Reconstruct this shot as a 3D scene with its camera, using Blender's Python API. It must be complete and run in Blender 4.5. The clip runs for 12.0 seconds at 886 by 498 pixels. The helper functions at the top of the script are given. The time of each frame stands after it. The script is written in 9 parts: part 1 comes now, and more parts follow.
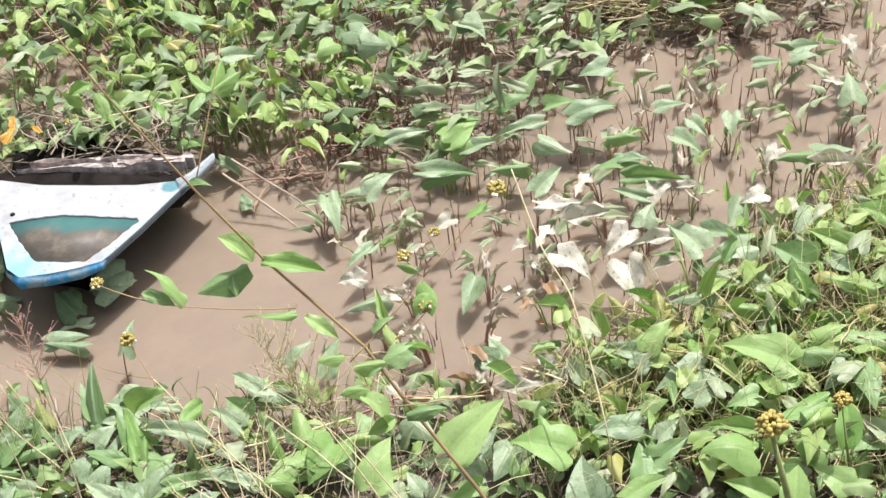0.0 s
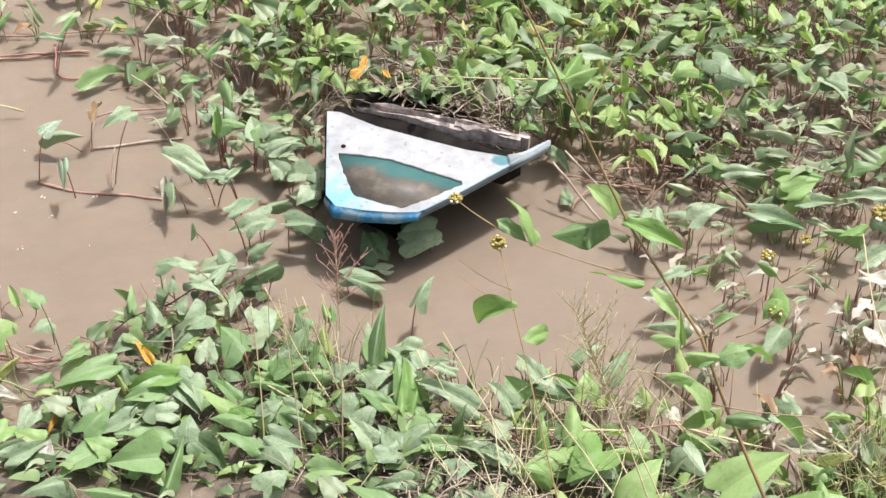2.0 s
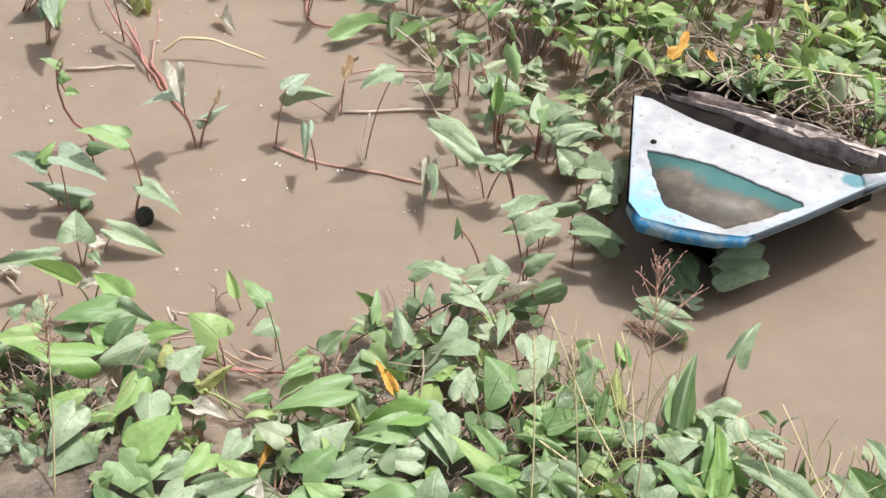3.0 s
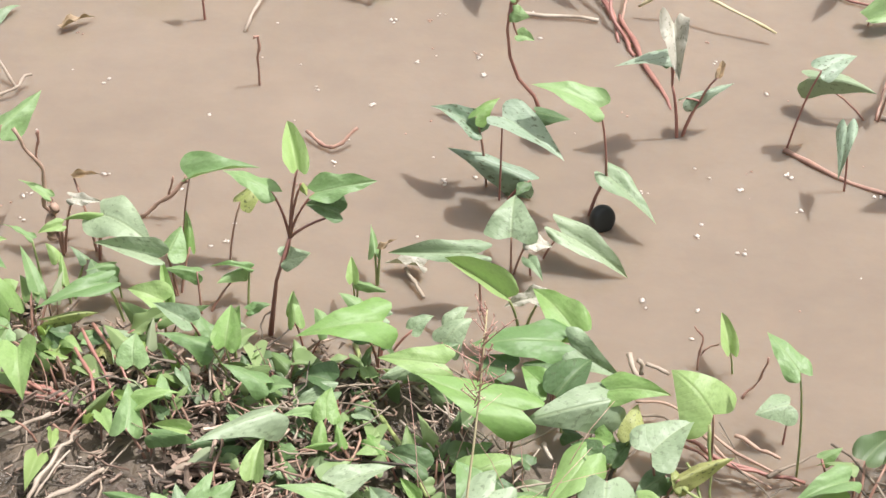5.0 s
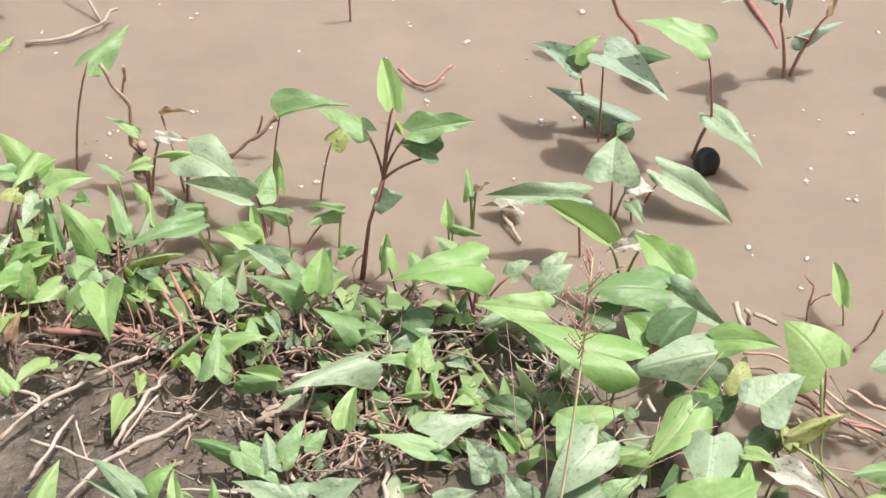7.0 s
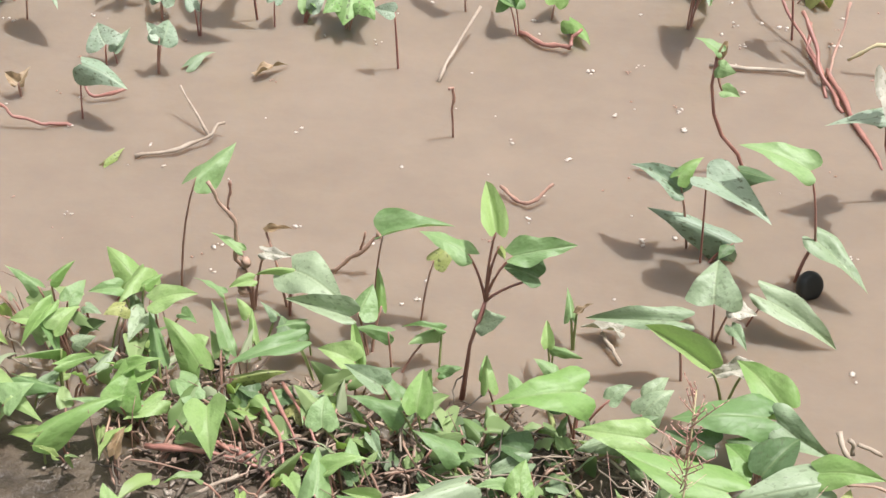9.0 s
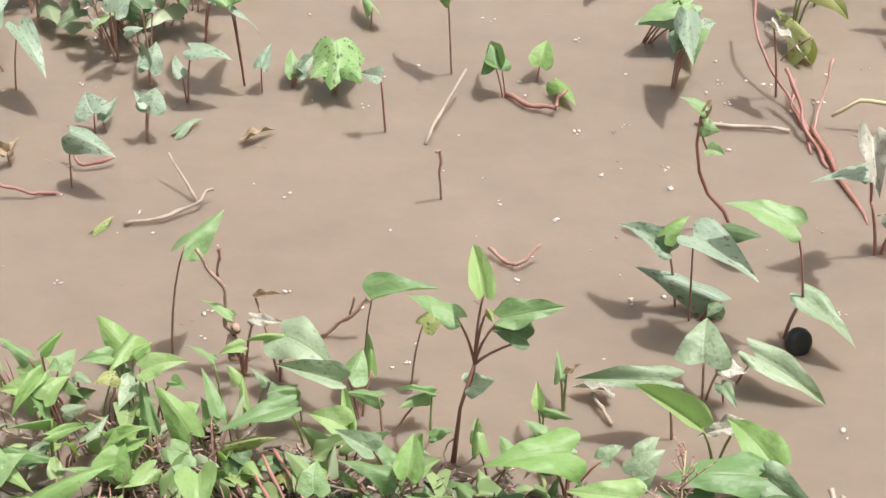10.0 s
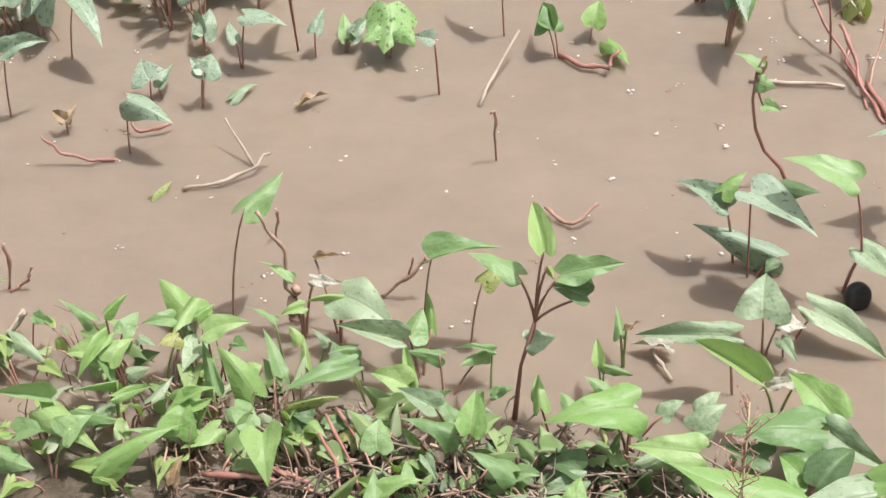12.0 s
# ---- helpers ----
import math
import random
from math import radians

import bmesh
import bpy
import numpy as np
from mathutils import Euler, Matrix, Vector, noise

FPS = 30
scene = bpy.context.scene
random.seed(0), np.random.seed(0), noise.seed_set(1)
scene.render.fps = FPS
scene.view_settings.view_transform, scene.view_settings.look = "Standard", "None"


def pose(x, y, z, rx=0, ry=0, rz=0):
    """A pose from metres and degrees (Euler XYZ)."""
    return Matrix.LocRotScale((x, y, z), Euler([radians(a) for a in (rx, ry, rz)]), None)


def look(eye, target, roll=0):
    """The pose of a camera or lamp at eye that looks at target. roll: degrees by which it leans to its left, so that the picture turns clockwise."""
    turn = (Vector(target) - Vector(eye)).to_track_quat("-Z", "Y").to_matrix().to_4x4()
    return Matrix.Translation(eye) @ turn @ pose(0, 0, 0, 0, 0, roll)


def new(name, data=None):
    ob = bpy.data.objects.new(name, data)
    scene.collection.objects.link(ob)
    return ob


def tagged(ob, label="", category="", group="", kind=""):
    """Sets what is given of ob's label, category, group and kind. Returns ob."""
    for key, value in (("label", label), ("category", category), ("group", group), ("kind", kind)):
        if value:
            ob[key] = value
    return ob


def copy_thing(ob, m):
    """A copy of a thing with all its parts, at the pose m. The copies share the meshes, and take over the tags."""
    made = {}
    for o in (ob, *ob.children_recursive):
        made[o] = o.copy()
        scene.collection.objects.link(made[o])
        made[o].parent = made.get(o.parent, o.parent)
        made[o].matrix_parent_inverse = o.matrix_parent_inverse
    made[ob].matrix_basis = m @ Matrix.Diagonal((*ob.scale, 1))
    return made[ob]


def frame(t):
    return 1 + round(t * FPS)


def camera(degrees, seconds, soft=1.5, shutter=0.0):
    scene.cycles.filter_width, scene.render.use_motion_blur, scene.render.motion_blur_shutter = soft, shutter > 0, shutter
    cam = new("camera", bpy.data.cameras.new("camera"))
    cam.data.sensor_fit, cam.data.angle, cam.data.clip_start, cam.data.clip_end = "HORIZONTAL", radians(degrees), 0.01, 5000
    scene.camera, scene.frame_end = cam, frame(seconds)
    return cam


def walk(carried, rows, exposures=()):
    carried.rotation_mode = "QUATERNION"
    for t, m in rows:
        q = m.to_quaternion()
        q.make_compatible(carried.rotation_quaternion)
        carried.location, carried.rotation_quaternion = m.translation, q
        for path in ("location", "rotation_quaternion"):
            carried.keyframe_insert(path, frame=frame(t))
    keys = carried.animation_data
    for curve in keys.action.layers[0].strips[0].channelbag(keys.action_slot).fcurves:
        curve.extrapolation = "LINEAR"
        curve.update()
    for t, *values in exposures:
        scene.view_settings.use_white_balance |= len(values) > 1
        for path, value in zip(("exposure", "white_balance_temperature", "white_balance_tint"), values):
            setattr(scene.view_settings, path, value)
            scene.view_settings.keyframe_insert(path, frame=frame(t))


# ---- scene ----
cam = camera(30.0, 12.0)
PATH = [
    (0, (0.4112, -1.4686, 2.6905), (1.2008, -0.2469, 1.3180), -7.15),
    (0.5, (0.3670, -1.5009, 2.7352), (1.0817, -0.2267, 1.3693), -3.92),
    (1, (0.3211, -1.5473, 2.7137), (0.9755, -0.2277, 1.3607), -3.09),
    (1.5, (0.2935, -1.5740, 2.7064), (0.9065, -0.2226, 1.3655), -1.79),
    (2, (0.2504, -1.4199, 2.5459), (0.8141, -0.0136, 1.2403), 1.08),
    (2.5, (0.2137, -1.2976, 2.4846), (0.6619, 0.1478, 1.1770), 1.55),
    (3, (0.2541, -0.7543, 2.0861), (0.5883, 0.7015, 0.7562), 1.58),
    (3.2, (0.2312, -0.7563, 2.0954), (0.5076, 0.7050, 0.7582), 1.08),
    (4.8, (0.0523, -0.0854, 1.4952), (0.0490, 1.4266, 0.1861), 1.54),
    (5, (0.0419, -0.0366, 1.4547), (0.0184, 1.4785, 0.1493), 1.48),
    (5.5, (0.0251, 0.0056, 1.4093), (-0.0100, 1.5135, 0.0960), 1.21),
    (6, (0.0297, 0.0084, 1.4090), (0.0146, 1.4990, 0.0757), 1.38),
    (6.5, (0.0368, 0.0175, 1.4139), (-0.0249, 1.5006, 0.0735), 0.42),
    (7, (0.0147, 0.0186, 1.4060), (-0.0984, 1.4824, 0.0479), -0.32),
    (7.2, (0.0136, 0.0183, 1.4093), (-0.1191, 1.4654, 0.0351), -0.51),
    (8.8, (0.0014, 0.0390, 1.4373), (-0.2232, 1.5459, 0.1417), -1.77),
    (9, (0.0013, 0.0402, 1.4400), (-0.2274, 1.5628, 0.1635), -2.07),
    (9.5, (0.0055, 0.0428, 1.4459), (-0.2141, 1.5800, 0.1853), -2.30),
    (10, (0.0090, 0.0413, 1.4506), (-0.2161, 1.6072, 0.2269), -2.86),
    (10.5, (0.0006, 0.0402, 1.4536), (-0.2426, 1.6202, 0.2518), -3.36),
    (11, (-0.0048, 0.0322, 1.4550), (-0.2904, 1.6177, 0.2698), -3.34),
    (11.5, (-0.0196, 0.0156, 1.4557), (-0.3694, 1.5869, 0.2688), -3.89),
    (12, (-0.0065, 0.0217, 1.4462), (-0.2841, 1.5596, 0.1981), -4.89),
]
walk(cam, [(t, look(eye, target, roll)) for t, eye, target, roll in PATH], [(0, 0.38), (1.5, 0.31), (3.0, 0.18), (4.8, 0.28), (7.2, 0.28), (8.8, 0.20), (12.0, 0.16)])

# ---------------------------------------------------------------- light
SUN_DIR = Vector((0.36, 0.10, 1.0)).normalized()
world = bpy.data.worlds.new("sky")
scene.world = world
world.use_nodes = True
wn = world.node_tree
sky = wn.nodes.new("ShaderNodeTexSky")
sky.sky_type = "NISHITA"
sky.sun_disc = False
sky.dust_density = 6.0
sky.ozone_density = 0.1
sky.sun_elevation = math.asin(SUN_DIR.z)
sky.sun_rotation = math.atan2(SUN_DIR.x, SUN_DIR.y)
haze = wn.nodes.new("ShaderNodeHueSaturation")
haze.inputs["Saturation"].default_value = 0.45
wn.links.new(sky.outputs[0], haze.inputs["Color"])
wn.links.new(haze.outputs[0], wn.nodes["Background"].inputs[0])
wn.nodes["Background"].inputs[1].default_value = 0.145
sun_data = bpy.data.lights.new("sun", "SUN")
sun_data.energy = 4.7
sun_data.angle = radians(0.53)
sun_data.color = (1.0, 0.972, 0.965)
sun = new("sun", sun_data)
sun.matrix_world = look(SUN_DIR * 10, (0, 0, 0))


# ---------------------------------------------------------------- materials
def nodes_of(name):
    m = bpy.data.materials.new(name)
    m.use_nodes = True
    nt = m.node_tree
    return m, nt, nt.nodes["Principled BSDF"]


def noise_node(nt, scale, detail=4.0, rough=0.55, coord="Object", stretch=None):
    tc = nt.nodes.new("ShaderNodeTexCoord")
    n = nt.nodes.new("ShaderNodeTexNoise")
    n.inputs["Scale"].default_value = scale
    n.inputs["Detail"].default_value = detail
    n.inputs["Roughness"].default_value = rough
    if stretch:
        mp = nt.nodes.new("ShaderNodeMapping")
        mp.inputs["Scale"].default_value = stretch
        nt.links.new(tc.outputs[coord], mp.inputs[0])
        nt.links.new(mp.outputs[0], n.inputs[0])
    else:
        nt.links.new(tc.outputs[coord], n.inputs[0])
    return n


def ramp(nt, src, stops):
    r = nt.nodes.new("ShaderNodeValToRGB")
    el = r.color_ramp.elements
    while len(el) < len(stops):
        el.new(0.5)
    for e, (p, c) in zip(el, stops):
        e.position, e.color = p, (*c, 1.0) if len(c) == 3 else c
    nt.links.new(src, r.inputs[0])
    return r


def mix(nt, fac, a, b, mode="MIX"):
    m = nt.nodes.new("ShaderNodeMix")
    m.data_type, m.blend_type = "RGBA", mode
    for sock, v in ((m.inputs[0], fac), (m.inputs[6], a), (m.inputs[7], b)):
        if isinstance(v, (int, float)):
            sock.default_value = v
        elif isinstance(v, tuple):
            sock.default_value = (*v, 1.0)
        else:
            nt.links.new(v, sock)
    return m.outputs[2]


def bump(nt, bsdf, src, strength, distance):
    b = nt.nodes.new("ShaderNodeBump")
    b.inputs["Strength"].default_value = strength
    b.inputs["Distance"].default_value = distance
    nt.links.new(src, b.inputs["Height"])
    nt.links.new(b.outputs[0], bsdf.inputs["Normal"])
    return b


def leaf_material(name, low, high, pale_film, pale_film_amount, spots, through_light, joined=False):
    """A leaf: two greens by plant, pale veins, a pale film for dried silt and painted sheen, specks of decay, light
    that shines through.
    """
    m, nt, bsdf = nodes_of(name)
    info = nt.nodes.new("ShaderNodeObjectInfo")
    geo = nt.nodes.new("ShaderNodeNewGeometry")
    chance = geo.outputs["Random Per Island"] if joined else info.outputs["Random"]
    base = ramp(nt, chance, [(0.0, low), (1.0, high)]).outputs[0]
    uv = nt.nodes.new("ShaderNodeUVMap")
    uv.uv_map = "UVMap"
    sep = nt.nodes.new("ShaderNodeSeparateXYZ")
    nt.links.new(uv.outputs[0], sep.inputs[0])

    def calc(op, a, b=None):
        c = nt.nodes.new("ShaderNodeMath")
        c.operation = op
        for sock, v in zip(c.inputs, (a, b)):
            if isinstance(v, (int, float)):
                sock.default_value = v
            elif v is not None:
                nt.links.new(v, sock)
        return c.outputs[0]

    across = calc("ABSOLUTE", calc("SUBTRACT", sep.outputs[1], 0.5))
    rib = ramp(nt, across, [(0.0, (1, 1, 1)), (0.035, (0, 0, 0))]).outputs[0]
    side = calc("SINE", calc("MULTIPLY", calc("SUBTRACT", sep.outputs[0], calc("MULTIPLY", across, 0.7)), 46.0))
    side = ramp(nt, side, [(0.86, (0, 0, 0)), (1.0, (1, 1, 1))]).outputs[0]
    veins = mix(nt, 0.07, rib, side, "ADD")
    pale = mix(nt, 0.55, base, (0.34, 0.40, 0.20))
    col = mix(nt, calc("MULTIPLY", veins, 0.45), base, pale)
    shift = nt.nodes.new("ShaderNodeVectorMath")
    shift.operation = "ADD"
    tc = nt.nodes.new("ShaderNodeTexCoord")
    nt.links.new(tc.outputs["Object"], shift.inputs[0])
    nt.links.new(info.outputs["Location"], shift.inputs[1])
    film = nt.nodes.new("ShaderNodeTexNoise")
    film.inputs["Scale"].default_value = 3.4
    film.inputs["Detail"].default_value = 2.0
    nt.links.new(shift.outputs[0], film.inputs[0])
    cover = ramp(nt, film.outputs[0], [(0.18, (0, 0, 0)), (0.88, (1, 1, 1))]).outputs[0]
    each = calc("ADD", 0.55, calc("MULTIPLY", calc("FRACT", calc("MULTIPLY", chance, 7.31)), 0.75))
    amount = calc("MULTIPLY", calc("MULTIPLY", cover, pale_film_amount), each)
    col = mix(nt, amount, col, pale_film)
    fine = nt.nodes.new("ShaderNodeTexNoise")
    fine.inputs["Scale"].default_value = 11.0
    fine.inputs["Detail"].default_value = 3.0
    nt.links.new(shift.outputs[0], fine.inputs[0])
    speck = ramp(nt, fine.outputs[0], [(0.59, (0, 0, 0)), (0.65, (1, 1, 1))]).outputs[0]
    col = mix(nt, calc("MULTIPLY", speck, spots), col, (0.085, 0.095, 0.045))
    grain = nt.nodes.new("ShaderNodeTexNoise")
    grain.inputs["Scale"].default_value = 26.0
    grain.inputs["Detail"].default_value = 4.0
    nt.links.new(shift.outputs[0], grain.inputs[0])
    mottle = ramp(nt, grain.outputs[0], [(0.3, (0.93, 0.94, 0.93)), (0.7, (1.04, 1.04, 1.04))]).outputs[0]
    col = mix(nt, 1.0, col, mottle, "MULTIPLY")
    nt.links.new(col, bsdf.inputs["Base Color"])
    bsdf.inputs["Roughness"].default_value = 0.48
    bsdf.inputs["Specular IOR Level"].default_value = 0.48
    wave = calc("ADD", calc("MULTIPLY", veins, -0.35), film.outputs[0])
    bump(nt, bsdf, wave, 0.22, 0.02)
    tr = nt.nodes.new("ShaderNodeBsdfTranslucent")
    glow = mix(nt, 1.0, col, (0.96, 1.08, 0.60), "MULTIPLY")
    nt.links.new(glow, tr.inputs[0])
    ms = nt.nodes.new("ShaderNodeMixShader")
    ms.inputs[0].default_value = through_light
    out = nt.nodes["Material Output"]
    nt.links.new(bsdf.outputs[0], ms.inputs[1])
    nt.links.new(tr.outputs[0], ms.inputs[2])
    nt.links.new(ms.outputs[0], out.inputs[0])
    return m


LEAF_TONES = {
    # on fresh leaves the pale film also paints in a broad sheen
    "g": ("fresh", (0.134, 0.250, 0.082), (0.282, 0.420, 0.182), (0.42, 0.47, 0.34), 0.22, 0.14, 0.32),
    "d": ("silted", (0.182, 0.262, 0.144), (0.295, 0.372, 0.230), (0.38, 0.43, 0.33), 0.27, 0.4, 0.20),
    "s": ("filmed", (0.185, 0.270, 0.175), (0.285, 0.365, 0.255), (0.43, 0.47, 0.41), 0.42, 0.75, 0.18),
    "c": ("chewed", (0.16, 0.33, 0.08), (0.22, 0.40, 0.11), (0.47, 0.57, 0.36), 0.7, 0.9, 0.30),
    "w": ("dried_silt", (0.29, 0.28, 0.22), (0.46, 0.43, 0.36), (0.54, 0.50, 0.44), 0.8, 0.6, 0.12),
    "y": ("yellowing", (0.25, 0.33, 0.09), (0.40, 0.40, 0.15), (0.42, 0.42, 0.23), 0.4, 0.8, 0.30),
    "b": ("withered", (0.16, 0.10, 0.05), (0.30, 0.19, 0.09), (0.36, 0.30, 0.23), 0.5, 0.6, 0.10),
    # k: dark greens, also for shaded leaves, their shade put into the colour
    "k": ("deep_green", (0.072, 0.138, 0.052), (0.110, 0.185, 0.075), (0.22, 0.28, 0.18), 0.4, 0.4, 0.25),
    "v": ("weed", (0.186, 0.345, 0.088), (0.330, 0.472, 0.180), (0.44, 0.48, 0.29), 0.25, 0.14, 0.36),
    "o": ("orange", (0.50, 0.24, 0.03), (0.60, 0.34, 0.06), (0.5, 0.35, 0.15), 0.3, 0.8, 0.2),
}
LEAF = {k: leaf_material("leaf_" + v[0], *v[1:]) for k, v in LEAF_TONES.items()}
LEAF_JOINED = {k: leaf_material("leaves_" + v[0], (v[1][0] * 1.16, *v[1][1:]), (v[2][0] * 1.13, *v[2][1:]), *v[3:], True) for k, v in LEAF_TONES.items()}


def plain_material(name, a, b, scale, rough, stretch=None, coord="Object", relief=0.0, dist=0.002, island=0.0):
    m, nt, bsdf = nodes_of(name)
    n = noise_node(nt, scale, 6.0, 0.6, coord, stretch)
    col = ramp(nt, n.outputs[0], [(0.3, a), (0.7, b)]).outputs[0]
    if island:
        geo = nt.nodes.new("ShaderNodeNewGeometry")
        tone = ramp(nt, geo.outputs["Random Per Island"], [(0.0, (1 - island,) * 3), (1.0, (1.0, 1.0, 1.0))]).outputs[0]
        col = mix(nt, 1.0, col, tone, "MULTIPLY")
    nt.links.new(col, bsdf.inputs["Base Color"])
    bsdf.inputs["Roughness"].default_value = rough
    if relief:
        bump(nt, bsdf, n.outputs[0], relief, dist)
    return m


STEM_DARK = plain_material("stem_dark", (0.15, 0.086, 0.062), (0.30, 0.19, 0.135), 30.0, 0.5, relief=0.3)
STEM = plain_material("stem_brown_red", (0.23, 0.115, 0.090), (0.42, 0.255, 0.19), 30.0, 0.5, relief=0.3)
STEM_RED = plain_material("stem_red", (0.23, 0.092, 0.075), (0.38, 0.19, 0.15), 25.0, 0.45, relief=0.3)
STEM_GREEN = plain_material("stem_green", (0.16, 0.22, 0.07), (0.30, 0.33, 0.13), 30.0, 0.5, relief=0.3)
LITTER = plain_material("dead_stems", (0.20, 0.145, 0.10), (0.52, 0.43, 0.34), 14.0, 0.8, relief=0.5, island=0.85)
LITTER_RED = plain_material("dead_red_stems", (0.26, 0.14, 0.095), (0.50, 0.33, 0.25), 14.0, 0.6, relief=0.5, island=0.7)
DEBRIS = plain_material("broken_dead_stems", (0.20, 0.125, 0.085), (0.60, 0.45, 0.36), 30.0, 0.8, relief=0.4, island=0.95)
STRAW = plain_material("straw", (0.40, 0.31, 0.16), (0.60, 0.49, 0.29), 20.0, 0.7, relief=0.3, island=0.6)
PINK_STEM = plain_material("pinkish_stem", (0.24, 0.14, 0.10), (0.50, 0.35, 0.27), 25.0, 0.6, relief=0.3)
TWIG = plain_material("bleached_twig", (0.25, 0.19, 0.14), (0.46, 0.39, 0.32), 22.0, 0.8, relief=0.4)
GRASS_DRY = plain_material("dry_grass", (0.42, 0.36, 0.19), (0.60, 0.53, 0.34), 18.0, 0.7)
PANICLE = plain_material("seed_head", (0.50, 0.27, 0.22), (0.66, 0.43, 0.36), 18.0, 0.7)
WEED_STEM = plain_material("weed_stem", (0.22, 0.145, 0.07), (0.37, 0.26, 0.125), 12.0, 0.55, relief=0.3)
FLOWER = plain_material("flower_head", (0.30, 0.24, 0.06), (0.56, 0.45, 0.13), 60.0, 0.7, relief=0.5, island=0.4)
PETAL = plain_material("petal", (0.72, 0.70, 0.60), (0.85, 0.83, 0.74), 30.0, 0.6)
GRASS = plain_material("grass_green", (0.24, 0.34, 0.08), (0.42, 0.47, 0.16), 15.0, 0.5, island=0.5)
BLACK = plain_material("black_rubber", (0.006, 0.007, 0.007), (0.016, 0.017, 0.016), 12.0, 0.45, relief=0.3, dist=0.003)
CHIP = plain_material("pale_flakes", (0.22, 0.175, 0.14), (0.52, 0.45, 0.38), 30.0, 0.8, relief=0.3, island=0.7)
FOAM = plain_material("foam", (0.42, 0.36, 0.31), (0.66, 0.59, 0.53), 40.0, 0.6)
WOOD = plain_material("weathered_wood", (0.20, 0.16, 0.15), (0.72, 0.62, 0.57), 46.0, 0.85, relief=0.9, dist=0.006)
# near-black: the shadow inside and under the boat is put into this colour
HULL_DARK = plain_material("hull_shade_dark", (0.006, 0.005, 0.005), (0.024, 0.020, 0.018), 16.0, 0.95, relief=0.5, dist=0.003)

HULL_DARK.node_tree.nodes["Principled BSDF"].inputs["Specular IOR Level"].default_value = 0.08


def water_material():
    m, nt, bsdf = nodes_of("muddy_water")
    big = noise_node(nt, 1.6, 6.0, 0.6, "Object", (1.0, 1.5, 1.0))
    small = noise_node(nt, 11.0, 6.0, 0.65, "Object", (1.0, 1.4, 1.0))
    a = ramp(nt, big.outputs[0], [(0.3, (0.210, 0.166, 0.128)), (0.7, (0.241, 0.192, 0.149))]).outputs[0]
    b = ramp(nt, small.outputs[0], [(0.35, (0.955, 0.955, 0.96)), (0.65, (1.035, 1.035, 1.03))]).outputs[0]
    col = mix(nt, 1.0, a, b, "MULTIPLY")
    nt.links.new(col, bsdf.inputs["Base Color"])
    bsdf.inputs["Roughness"].default_value = 0.16
    bsdf.inputs["IOR"].default_value = 1.33
    bsdf.inputs["Specular IOR Level"].default_value = 0.4
    bsdf.inputs["Subsurface Weight"].default_value = 1.0
    bsdf.inputs["Subsurface Radius"].default_value = (1.0, 0.78, 0.60)
    bsdf.inputs["Subsurface Scale"].default_value = 0.07
    ripple = noise_node(nt, 9.0, 4.0, 0.55, "Object", (1.0, 1.3, 1.0))
    bump(nt, bsdf, ripple.outputs[0], 0.16, 0.014)
    return m


def mud_material():
    m, nt, bsdf = nodes_of("wet_mud")
    n = noise_node(nt, 9.0, 9.0, 0.65)
    col = ramp(nt, n.outputs[0], [(0.3, (0.024, 0.018, 0.013)), (0.48, (0.080, 0.060, 0.043)), (0.70, (0.18, 0.140, 0.102))]).outputs[0]
    nt.links.new(col, bsdf.inputs["Base Color"])
    r = ramp(nt, n.outputs[0], [(0.35, (0.16, 0.16, 0.16)), (0.7, (0.6, 0.6, 0.6))]).outputs[0]
    nt.links.new(r, bsdf.inputs["Roughness"])
    bump(nt, bsdf, n.outputs[0], 0.8, 0.02)
    return m


def paint_material(name, paint, worn, under, edge=0.5, spread=0.2, scale=9.0):
    """Old boat paint: chalky, scuffed through to an older coat, silt in the hollows."""
    m, nt, bsdf = nodes_of(name)
    n = noise_node(nt, scale, 9.0, 0.68)
    f = noise_node(nt, 45.0, 5.0, 0.6)
    fac = ramp(nt, n.outputs[0], [(edge, (0, 0, 0)), (min(edge + spread, 1.0), (1, 1, 1))]).outputs[0]
    col = mix(nt, fac, paint, worn)
    chips = ramp(nt, f.outputs[0], [(0.64, (0, 0, 0)), (0.70, (1, 1, 1))]).outputs[0]
    col = mix(nt, chips, col, under)
    nt.links.new(col, bsdf.inputs["Base Color"])
    bsdf.inputs["Roughness"].default_value = 0.6
    bump(nt, bsdf, f.outputs[0], 0.3, 0.003)
    return m


